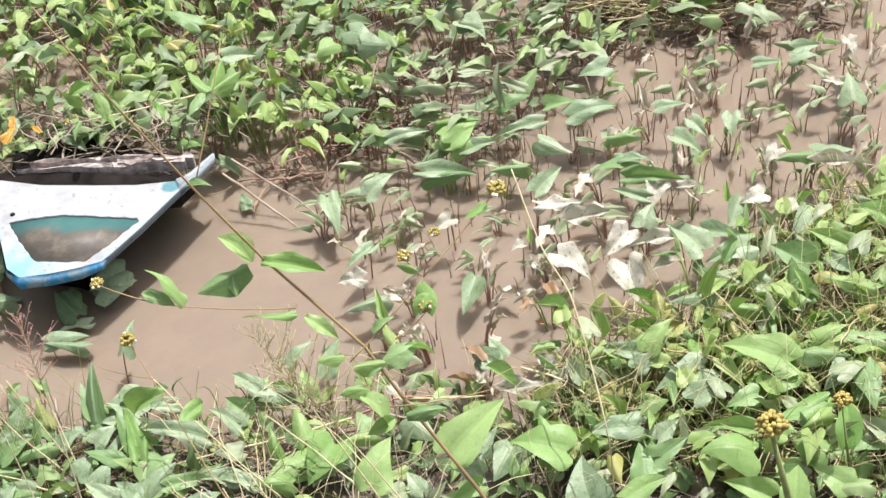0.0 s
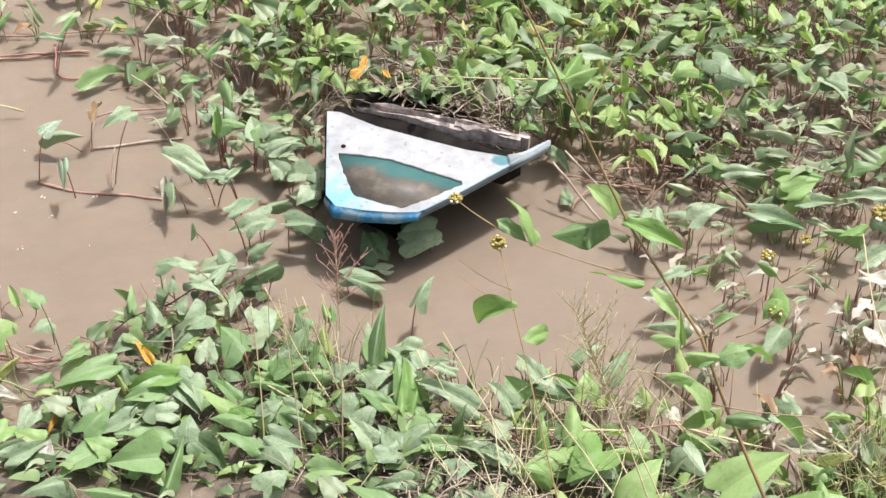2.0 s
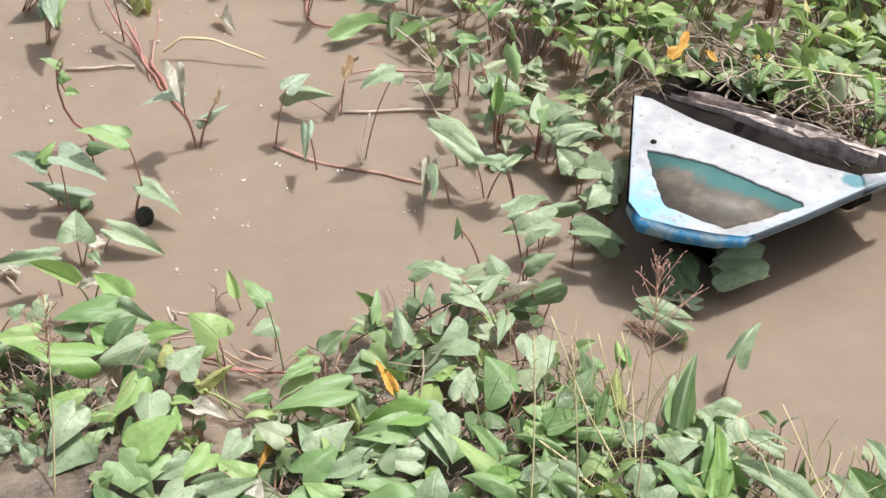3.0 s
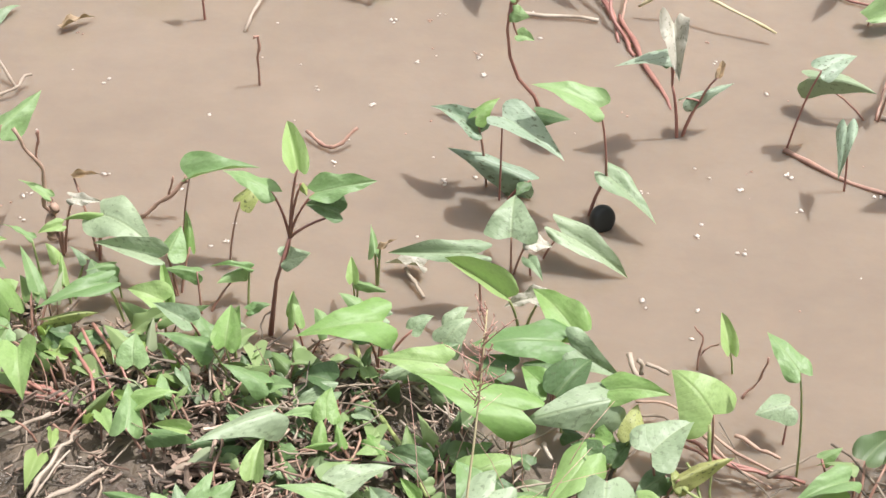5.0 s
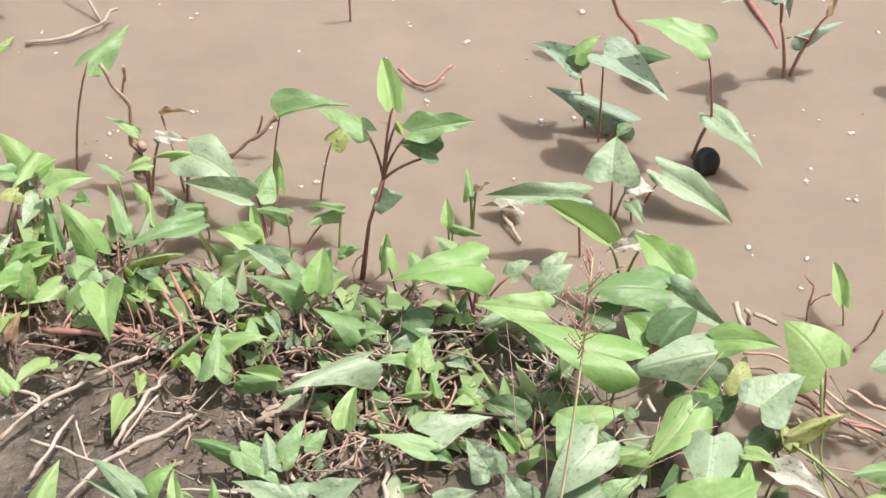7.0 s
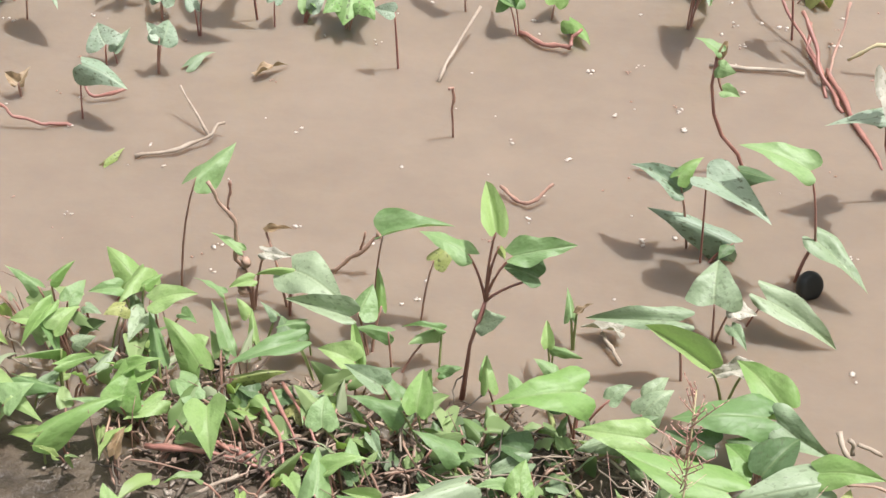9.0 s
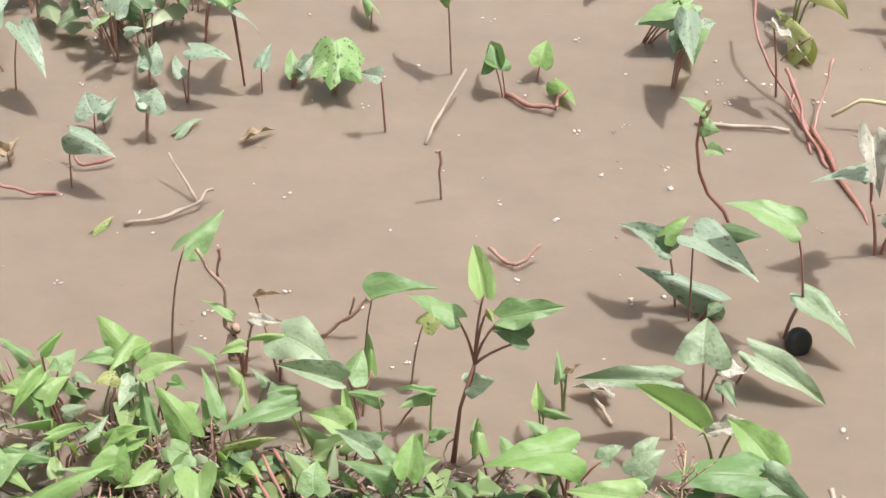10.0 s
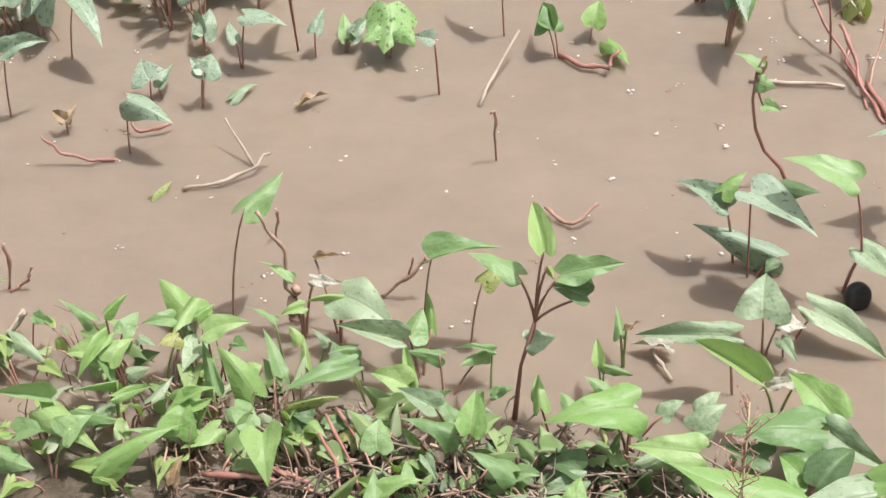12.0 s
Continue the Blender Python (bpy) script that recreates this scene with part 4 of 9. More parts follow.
litter("straw_pile", [(2.75, 1.43), (2.80, 1.27), (3.01, 1.13), (3.2, 1.0), (3.4, 1.05), (3.18, 1.32), (2.9, 1.52)], 330, 29, (0.10, 0.42), (0.0009, 0.0026), STRAW, "fallen yellow straw lying over the water", (0.03, 0.13), heading=-40)
litter("dead_stems", [(1.14, 1.74), (1.26, 1.75), (1.34, 1.86), (1.24, 1.98), (1.10, 1.90)], 20, 38, (0.06, 0.2), (0.0012, 0.0028), LITTER, "bleached dead stems heaped beside the boat", (0.02, 0.17), droop=0.5)
litter("dead_stems", MAT_TIP, 120, 39, (0.06, 0.22), (0.001, 0.0026), LITTER, "dark dead stems among thinning leaves", (0.004, 0.05))
litter("dry_grass", [(1.0, 0.95), (1.5, 0.75), (1.85, 0.35), (1.6, 0.1), (0.9, 0.6)], 34, 30, (0.10, 0.32), (0.0008, 0.0016), GRASS_DRY, "fine dry grass strewn over the bank", (0.03, 0.14))


def grass_tuft(name, poly, n, seed, tall, material, label, thick=(0.0010, 0.0020), lean=(0.15, 0.7)):
    """Thin standing blades."""
    rng, bm = random.Random(seed), bmesh.new()
    for x, y in scatter(poly, n, 0.0, seed, None if material is STEM_DARK else INLET):
        h = rng.uniform(*tall)
        a = rng.uniform(0, 6.28)
        l = h * rng.uniform(*lean)
        p = Vector((x, y, -0.01))
        e = p + Vector((l * math.cos(a), l * math.sin(a), h))
        tube(bm, bend(p, p + Vector((0, 0, h * 0.7)), e, 5), rng.uniform(*thick), thick[0] * 0.4, 3)
    ob = new(name, mesh_from(bm, name, material))
    return tagged(ob, label, "grass", kind="stuff")


grass_tuft("green_grass", MAT_RIGHT, 480, 31, (0.10, 0.26), GRASS, "thin green grass among the bank weeds")
grass_tuft("dry_grass", [(1.3, 0.75), (1.7, 0.5), (2.0, 0.2), (1.8, 0.0), (1.1, 0.5)], 190, 32, (0.08, 0.22), GRASS_DRY, "thin dry grass standing on the bank")
grass_tuft("green_grass", [(0.75, 1.15), (1.1, 1.0), (1.6, 0.65), (1.4, 0.4), (0.7, 0.85)], 130, 33, (0.07, 0.2), GRASS, "thin green grass among the near leaves")
grass_tuft("dry_grass", MAT_RIGHT, 330, 36, (0.10, 0.26), GRASS_DRY, "thin dry grass among the bank weeds")
grass_tuft("dry_grass", [(-0.05, 1.30), (0.15, 1.28), (0.2, 1.1), (-0.02, 1.1)], 16, 37, (0.08, 0.2), PANICLE, "dry seed-grass strands among large leaves", (0.0006, 0.0011))
grass_tuft("bare_stalks", MAT_LEFT, 70, 51, (0.03, 0.10), STEM_DARK, "bare reddish plant stalks among the young leaves", (0.0011, 0.0019), (0.05, 0.5))
grass_tuft("seed_stalks", [(0.72, 1.10), (0.90, 1.14), (1.08, 1.02), (1.0, 0.92), (0.74, 0.98)], 16, 47, (0.16, 0.30), GRASS_DRY, "pale dry grass stalks standing among the near leaves", (0.0010, 0.0018), (0.02, 0.25))
SHORE_STRIP = [(1.06, 1.0), (1.42, 0.86), (1.78, 0.72), (1.70, 0.54), (1.45, 0.66), (1.19, 0.78)]
grass_tuft("bare_stalks", SHORE_STRIP, 60, 62, (0.04, 0.11), STEM_DARK, "bare dark plant stalks at the water's edge", (0.0014, 0.0024), (0.05, 0.5))
grass_tuft("bare_stalks", SHALLOWS, 360, 34, (0.04, 0.12), STEM_DARK, "bare dark plant stalks standing in the shallows", (0.0015, 0.0024), (0.02, 0.35))
grass_tuft("bare_stalks", [(1.75, 1.2), (2.05, 1.3), (2.3, 1.55), (2.7, 1.7), (2.3, 1.0), (1.95, 0.8)], 60, 35, (0.05, 0.14), STEM_DARK, "bare dark plant stalks standing in the water", (0.0015, 0.0024), (0.02, 0.35))


# ---------------------------------------------------------------- tall weed and seed heads in front
def flower_head(bm, at, size, rng, n=80):
    """A knot of small round seeds."""
    for _ in range(n):
        v = Vector((rng.gauss(0, 1), rng.gauss(0, 1), rng.gauss(0, 1))).normalized() * size * rng.uniform(0.6, 1.0)
        bmesh.ops.create_icosphere(bm, subdivisions=1, radius=size * rng.uniform(0.17, 0.27), matrix=Matrix.Translation(Vector(at) + Vector((v.x, v.y, v.z * 0.7))))


def build_weed(label, nodes, radius, leaves, twigs, heads, petals=True, wood=None):
    """A tall weed: stem through nodes, side twigs, narrow leaves, flower heads."""
    rng = random.Random(len(leaves) * 7 + len(heads))
    base = Vector(nodes[0])
    weed = empty("tall_weed", base)
    bm = bmesh.new()
    tube(bm, [Vector(p) - base for p in nodes], radius, radius * 0.35, 6)
    part("stem", bm, wood or WEED_STEM, weed)
    for a, b in twigs:
        bm = bmesh.new()
        a, b = Vector(a) - base, Vector(b) - base
        tube(bm, bend(a, a.lerp(b, 0.5) + Vector((0, 0, -0.01)), b), radius * 0.34, radius * 0.2)
        part("twig", bm, WEED_STEM, weed)
    for at, tip, width in leaves:
        at, tip = Vector(at) - base, Vector(tip) - base
        leaf(weed, at, tip, width * 1.35, rng.choice("vvg"), rng, "lance")
    for at, size in heads:
        bm = bmesh.new()
        flower_head(bm, Vector(at) - base, size, rng)
        part("flower_head", bm, FLOWER, weed, "knobbly yellow-brown flower head")
        if not petals:
            continue
        bm = bmesh.new()
        for k in range(3):
            c = Vector(at) - base + Vector((rng.uniform(-1, 1), rng.uniform(-1, 1), rng.uniform(-0.6, 0.6))) * size * 1.2
            bmesh.ops.create_icosphere(bm, subdivisions=1, radius=size * 0.24, matrix=Matrix.Translation(c))
        part("petal", bm, PETAL, weed, "small cream petals")
    return tagged(weed, label, "weed")


def build_panicle(label, foot, tip, branches, reach, material=None):
    """A dry grass stalk with a whorl of thin seed branches near its tip."""
    rng = random.Random(int(foot[0] * 1000))
    foot, tip = Vector(foot), Vector(tip)
    stalk = empty("seed_grass", foot)
    up = tip - foot
    bm = bmesh.new()
    tube(bm, bend((0, 0, 0), up * 0.5 + Vector((0.01, 0, 0.01)), up, 8), 0.0021, 0.0008)
    part("stalk", bm, GRASS_DRY, stalk)
    bm = bmesh.new()
    for k in range(branches * 2):
        s = 1.0 - 0.30 * k / (branches * 2)
        p = up * s
        a = rng.uniform(0, 2 * math.pi)
        l = reach * (0.35 + 0.65 * k / (branches * 2)) * rng.uniform(0.5, 1.15)
        out = l * rng.uniform(0.3, 0.75)
        e = p + Vector((math.cos(a) * out, math.sin(a) * out * 0.6, l * rng.uniform(0.55, 0.95)))
        line = bend(p, p.lerp(e, 0.5) + Vector((0, 0, rng.uniform(-0.006, 0.004))), e, 5)
        tube(bm, line, 0.0008, 0.0005, 4)
        for q in line[2:]:
            d = Vector((rng.gauss(0, 0.5), rng.gauss(0, 0.5), 0.8)) * l * 0.14
            tube(bm, [q, q + d], 0.0007, 0.0004, 3)
    part("seed_head", bm, material or PANICLE, stalk, "thin branching seed head")
    return tagged(stalk, label, "grass", "seed grasses")


build_weed(
    "tall leaning weed with narrow green leaves and flower heads",
    [(1.40, -0.55, 0.02), (1.32, -0.36, 0.45), (1.238, -0.194, 0.78), (1.205, -0.10, 0.90), (1.18, -0.045, 1.0), (1.114, 0.073, 1.13), (1.056, 0.103, 1.268), (1.000, 0.185, 1.42), (0.955, 0.225, 1.56)],
    0.0034,
    [((1.109, 0.075, 1.130), (1.176, 0.019, 1.105), 0.24), ((1.097, 0.081, 1.130), (1.075, 0.125, 1.164), 0.42), ((1.091, 0.081, 1.127), (1.015, 0.100, 1.112), 0.36), ((1.067, 0.086, 1.122), (1.058, 0.068, 1.100), 0.40), ((1.115, 0.011, 1.069), (1.050, 0.050, 1.078), 0.20), ((0.993, 0.101, 1.103), (0.971, 0.156, 1.148), 0.30), ((1.122, 0.003, 1.065), (1.146, -0.038, 1.035), 0.30), ((1.074, 0.183, 1.221), (1.103, 0.164, 1.215), 0.35), ((1.141, -0.054, 1.016), (1.105, -0.037, 1.017), 0.34), ((1.144, -0.069, 1.003), (1.189, -0.093, 1.000), 0.34), ((1.183, -0.089, 1.001), (1.235, -0.102, 1.011), 0.55), ((1.214, -0.095, 1.009), (1.247, -0.123, 0.996), 0.22), ((1.176, -0.090, 0.997), (1.152, -0.088, 0.987), 0.30), ((1.148, -0.098, 0.977), (1.109, -0.078, 0.978), 0.30), ((1.158, -0.137, 0.942), (1.115, -0.128, 0.932), 0.36), ((1.173, -0.144, 0.942), (1.225, -0.170, 0.940), 0.30), ((1.189, -0.060, 1.032), (1.226, -0.065, 1.044), 0.30), ((1.278, -0.060, 1.072), (1.268, -0.093, 1.035), 0.40), ((1.280, -0.075, 1.059), (1.249, -0.080, 1.039), 0.40), ((1.407, -0.054, 1.137), (1.369, -0.048, 1.125), 0.30), ((1.282, -0.050, 1.084), (1.260, -0.029, 1.095), 0.25), ((1.059, 0.266, 1.296), (1.082, 0.258, 1.298), 0.35), ((1.033, 0.314, 1.332), (1.027, 0.286, 1.302), 0.34), ((1.032, 0.324, 1.342), (1.000, 0.333, 1.335), 0.35), ((0.953, 0.141, 1.125), (0.983, 0.108, 1.106), 0.25), ((1.135, -0.095, 0.973), (1.144, -0.141, 0.932), 0.40)],
    [((1.144, -0.063, 1.009), (1.285, -0.058, 1.077)), ((1.285, -0.058, 1.077), (1.431, -0.050, 1.151)), ((1.118, 0.016, 1.075), (0.977, 0.112, 1.107)), ((0.977, 0.112, 1.107), (0.911, 0.178, 1.142)), ((1.083, 0.177, 1.219), (1.207, 0.260, 1.356)), ((1.159, -0.125, 0.955), (1.288, -0.191, 0.948)), ((1.285, -0.058, 1.077), (1.275, -0.029, 1.102)), ((1.211, -0.081, 1.021), (1.271, -0.085, 1.045)), ((1.087, 0.165, 1.209), (1.125, 0.150, 1.211))],
    [((0.913, 0.191, 1.136), 0.009), ((1.429, -0.050, 1.150), 0.013), ((1.276, -0.028, 1.103), 0.010), ((1.267, -0.079, 1.049), 0.011), ((1.327, -0.034, 1.120), 0.008)],
)
build_weed("slender weed with a round yellow flower head", [(0.95, -0.62, 0.02), (0.90, -0.42, 0.7), (0.818, -0.166, 1.372)], 0.0018, [((0.83, -0.20, 1.30), (0.80, -0.16, 1.25), 0.3), ((0.835, -0.215, 1.26), (0.875, -0.19, 1.24), 0.3)], [((0.826, -0.19, 1.32), (0.775, -0.15, 1.35)), ((0.83, -0.20, 1.30), (0.79, -0.13, 1.30))], [((0.818, -0.166, 1.372), 0.0088)])
build_weed("thick-stemmed green weed with a round knobbly flower head", [(1.90, -0.27, 0.02), (1.874, -0.247, 0.25), (1.845, -0.220, 0.44)], 0.010, [((1.875, -0.25, 0.2), (1.95, -0.2, 0.24), 0.4)], [], [((1.845, -0.220, 0.455), 0.026)], False, STEM_GREEN)
build_weed("weed with an orange-brown flower head among grass", [(2.12, -0.20, 0.02), (2.084, -0.179, 0.29)], 0.004, [((2.10, -0.19, 0.15), (2.16, -0.13, 0.2), 0.4)], [], [((2.084, -0.179, 0.30), 0.017)], False, STEM_GREEN)
build_weed("yellow-green weed runner sprawling over the far leaves", [(1.861, 1.642, 0.0), (1.745, 1.538, 0.250), (1.640, 1.546, 0.270), (1.544, 1.585, 0.270), (1.413, 1.647, 0.270)], 0.0034, [((1.728, 1.514, 0.270), (1.814, 1.590, 0.280), 0.30), ((1.731, 1.513, 0.270), (1.824, 1.516, 0.280), 0.30), ((1.728, 1.514, 0.270), (1.724, 1.613, 0.280), 0.28), ((1.713, 1.518, 0.270), (1.648, 1.490, 0.250), 0.30), ((1.653, 1.542, 0.270), (1.663, 1.605, 0.280), 0.30), ((1.593, 1.567, 0.270), (1.591, 1.505, 0.250), 0.30), ((1.532, 1.590, 0.270), (1.533, 1.651, 0.280), 0.30), ((1.485, 1.614, 0.270), (1.489, 1.565, 0.250), 0.28), ((1.437, 1.636, 0.270), (1.398, 1.601, 0.250), 0.30)], [], [((1.412, 1.661, 0.270), 0.008), ((1.436, 1.664, 0.270), 0.006)], True, GRASS_DRY)

build_panicle("dry reddish seed grass on the near bank", (0.902, 0.73, 0.0), (0.962, 0.919, 0.48), 18, 0.11)
build_panicle("dry seed grass with bare branches on the near bank", (0.83, 0.76, 0.0), (0.853, 0.96, 0.31), 8, 0.04, GRASS_DRY)
build_panicle("dry seed grass with bare branches on the near bank", (0.76, 0.80, 0.0), (0.80, 0.98, 0.30), 6, 0.03, GRASS_DRY)
build_panicle("dry reddish seed grass among large leaves", (0.037, 1.02, 0.0), (0.069, 1.19, 0.32), 14, 0.07)
build_panicle("pale dry seed grass leaning over the bank", (1.262, -0.02, 0.30), (1.177, 0.32, 0.74), 20, 0.17, GRASS_DRY)
build_panicle("pale dry seed grass leaning over the bank", (1.34, 0.0, 0.20), (1.22, 0.34, 0.62), 18, 0.15, GRASS_DRY)


# ---------------------------------------------------------------- stems and twigs lying in and over the water
def lying(name, pts, r0, r1, material, label, category="stem"):
    base = Vector(pts[0])
    rel = [Vector(p) - base for p in pts]
    fine = []
    for a, b in zip(rel, rel[1:]):
        fine += [a.lerp(b, s) for s in (0, 0.2, 0.4, 0.6, 0.8)]
    fine.append(rel[-1])
    rng = random.Random(int(base.x * 1000))
    fine = fine[:1] + [p + Vector((rng.gauss(0, 1), rng.gauss(0, 1), abs(rng.gauss(0, 0.5)))) * r0 * 0.9 for p in fine[1:-1]] + fine[-1:]
    for _ in range(1):
        fine = [fine[0]] + [(a + b * 2 + c) / 4 for a, b, c in zip(fine, fine[1:], fine[2:])] + [fine[-1]]
    bm = bmesh.new()
    tube(bm, fine, r0, r1, 6, rng)
    ob = new(name, mesh_from(bm, name, material))
    ob.location = base
    return tagged(ob, label, category)


RED, BROWN = "red creeping stem curving out of muddy water", "brown broken stem lying in muddy water"
lying("creeping_stem", [(-0.855, 1.995, 0.0), (-0.891, 1.990, 0.006), (-0.94, 1.985, 0.02), (-0.967, 1.989, 0.05)], 0.003, 0.002, STEM_RED, RED)
lying("creeping_stem", [(-0.79, 2.08, 0.015), (-0.84, 2.06, 0.008), (-0.86, 2.08, 0.03), (-0.86, 2.09, 0.05)], 0.003, 0.002, STEM_RED, RED)
lying("creeping_stem", [(-0.201, 2.306, 0.004), (-0.16, 2.27, 0.006), (-0.12, 2.255, 0.012), (-0.10, 2.275, 0.035)], 0.0045, 0.003, STEM_RED, RED)
lying("broken_stem", [(-0.735, 1.925, 0.002), (-0.68, 1.935, 0.006), (-0.64, 1.965, 0.012), (-0.613, 1.994, 0.022)], 0.003, 0.0024, TWIG, BROWN)
lying("broken_stem", [(-0.637, 1.985, 0.0), (-0.691, 2.045, 0.05)], 0.0022, 0.0016, TWIG, BROWN)
lying("broken_stem", [(-0.315, 2.161, 0.0), (-0.30, 2.21, 0.02), (-0.264, 2.305, 0.05)], 0.0025, 0.002, TWIG, BROWN)
lying("broken_stem", [(-0.191, 1.890, 0.012), (-0.161, 1.858, 0.004), (-0.135, 1.862, 0.012), (-0.115, 1.878, 0.03)], 0.003, 0.0022, STEM, BROWN)
lying("broken_stem", [(-0.878, 1.486, 0.02), (-0.870, 1.607, 0.035)], 0.005, 0.0035, TWIG, "pale bleached stem stub")
lying("creeping_stem", [(0.282, 2.239, 0.004), (0.31, 2.12, 0.004), (0.347, 1.991, -0.002)], 0.0042, 0.003, STEM_RED, RED)
lying("creeping_stem", [(0.24, 2.30, 0.07), (0.26, 2.24, 0.03), (0.282, 2.19, 0.005), (0.30, 2.13, 0.0)], 0.0035, 0.003, STEM_RED, RED)
lying("creeping_stem", [(0.505, 1.898, 0.002), (0.593, 1.826, 0.0), (0.68, 1.78, 0.001), (0.779, 1.725, 0.002)], 0.0038, 0.003, STEM, "brown stem floating just under the surface")
lying("broken_stem", [(0.102, 2.239, 0.003), (0.247, 2.223, 0.004)], 0.004, 0.003, TWIG, BROWN)
lying("broken_stem", [(0.661, 1.984, 0.003), (0.883, 1.949, 0.004)], 0.003, 0.003, TWIG, BROWN)
lying("creeping_stem", [(-0.493, 1.642, 0.000), (-0.502, 1.641, 0.017), (-0.509, 1.640, 0.062), (-0.508, 1.640, 0.119), (-0.519, 1.638, 0.156), (-0.534, 1.636, 0.190)], 0.0034, 0.0022, PINK_STEM, "pinkish knotted stem rising from the leaves")
lying("broken_stem", [(-0.570, 1.817, 0.000), (-0.565, 1.818, 0.027), (-0.562, 1.818, 0.050)], 0.0018, 0.0024, STEM, "bare dark stalk with a bud")
lying("creeping_stem", [(-0.399, 1.696, 0.000), (-0.369, 1.700, 0.025), (-0.341, 1.704, 0.056), (-0.330, 1.706, 0.067)], 0.0034, 0.0026, PINK_STEM, "pinkish knotted stem rising from the leaves")
lying("broken_stem", [(-0.356, 1.687, 0.050), (-0.348, 1.688, 0.080)], 0.0018, 0.0014, STEM, "small bare twig on a pinkish stem")
lying("dead_husk", [(-0.502, 1.614, 0.030), (-0.498, 1.615, 0.041), (-0.502, 1.614, 0.070), (-0.494, 1.615, 0.079)], 0.0070, 0.0050, PINK_STEM, "peeled pale husk round a stem")
lying("broken_stem", [(-0.885, 1.541, 0.020), (-0.854, 1.548, 0.062), (-0.838, 1.552, 0.079)], 0.0036, 0.0034, TWIG, "pale bleached stem stub")
lying("broken_stem", [(-0.926, 1.689, -0.000), (-0.915, 1.691, 0.047), (-0.916, 1.691, 0.080)], 0.0022, 0.0030, STEM, "bare dark stalk with a pointed bud")
lying("broken_stem", [(-0.923, 1.684, 0.000), (-0.908, 1.688, 0.005), (-0.895, 1.691, 0.016), (-0.886, 1.693, 0.038)], 0.0026, 0.0020, STEM, "hooked dark stem in the water")
lying("broken_stem", [(-1.058, 1.809, 0.000), (-1.051, 1.811, 0.041), (-1.050, 1.811, 0.077), (-1.045, 1.812, 0.092)], 0.0024, 0.0022, STEM, "bare dark stalk in the water")
lying("dry_straw", [(1.236, 0.516, 0.060), (1.209, 0.562, 0.120), (1.169, 0.697, 0.200), (1.145, 0.805, 0.260)], 0.0018, 0.0013, GRASS_DRY, "pale dry straw leaning over the near leaves", "straw")
lying("dry_straw", [(1.374, 0.393, 0.060), (1.336, 0.525, 0.120), (1.285, 0.612, 0.200)], 0.0018, 0.0013, GRASS_DRY, "pale dry straw leaning over the near leaves", "straw")
lying("dry_straw", [(1.199, 0.775, 0.080), (1.232, 0.811, 0.150), (1.252, 0.817, 0.200)], 0.0013, 0.0009, GRASS_DRY, "pale dry straw leaning over the near leaves", "straw")
lying("dry_straw", [(1.212, 0.703, 0.060), (1.244, 0.737, 0.150), (1.254, 0.752, 0.200)], 0.0013, 0.0009, GRASS_DRY, "pale dry straw leaning over the near leaves", "straw")
lying("dry_straw", [(1.229, 0.569, 0.060), (1.270, 0.625, 0.120), (1.327, 0.665, 0.200)], 0.0013, 0.0009, GRASS_DRY, "pale dry straw leaning over the near leaves", "straw")
lying("dry_straw", [(1.393, 0.335, 0.100), (1.381, 0.500, 0.160), (1.324, 0.644, 0.220)], 0.0013, 0.0009, GRASS_DRY, "pale dry straw leaning over the near leaves", "straw")
lying("dry_straw", [(1.715, 0.046, 0.100), (1.713, 0.061, 0.300), (1.791, 0.231, 0.450), (1.812, 0.351, 0.500), (1.882, 0.524, 0.550)], 0.0018, 0.0013, GRASS_DRY, "pale leaning seed grass stalk on the bank", "straw")
lying("dry_straw", [(1.799, 0.439, 0.100), (1.832, 0.349, 0.110), (1.844, 0.263, 0.120)], 0.0026, 0.0018, GRASS_DRY, "yellow dying stalk over the shallows", "straw")
lying("dry_straw", [(1.568, 0.579, 0.060), (1.643, 0.497, 0.070), (1.725, 0.447, 0.060)], 0.0026, 0.0018, GRASS_DRY, "red stem lying over the water", "straw")
lying("dry_straw", [(0.952, 0.850, 0.020), (0.898, 0.942, 0.120), (0.849, 1.056, 0.260)], 0.0016, 0.0011, GRASS_DRY, "pale dry straw standing among the near leaves", "straw")
lying("dry_straw", [(0.953, 0.850, 0.020), (0.980, 0.989, 0.120), (0.965, 1.039, 0.220)], 0.0016, 0.0011, GRASS_DRY, "pale dry straw standing among the near leaves", "straw")
lying("dry_straw", [(0.956, 0.861, 0.020), (0.947, 0.914, 0.100), (0.919, 1.024, 0.240)], 0.0016, 0.0011, GRASS_DRY, "pale dry straw standing among the near leaves", "straw")
lying("dry_straw", [(0.899, 0.842, 0.050), (0.855, 0.907, 0.070), (0.803, 0.978, 0.080)], 0.0022, 0.0015, GRASS_DRY, "pale dry straw standing among the near leaves", "straw")
lying("creeping_stem", [(0.332, 1.299, 0.030), (0.361, 1.267, 0.020), (0.406, 1.234, 0.015)], 0.0020, 0.0015, PINK_STEM, "pinkish creeping stem over the wet mud")
lying("creeping_stem", [(0.302, 1.284, 0.030), (0.337, 1.270, 0.020), (0.384, 1.252, 0.020), (0.422, 1.251, 0.015)], 0.0022, 0.0016, STEM_RED, "red creeping stem over the wet mud")
lying("creeping_stem", [(0.369, 1.301, 0.030), (0.395, 1.295, 0.020), (0.421, 1.276, 0.020)], 0.0022, 0.0018, PINK_STEM, "pinkish creeping stem over the wet mud")
lying("creeping_stem", [(0.303, 1.228, 0.060), (0.324, 1.184, 0.030), (0.340, 1.147, 0.020)], 0.0016, 0.0012, STEM_GREEN, "yellow-green stalk bent over the mud")
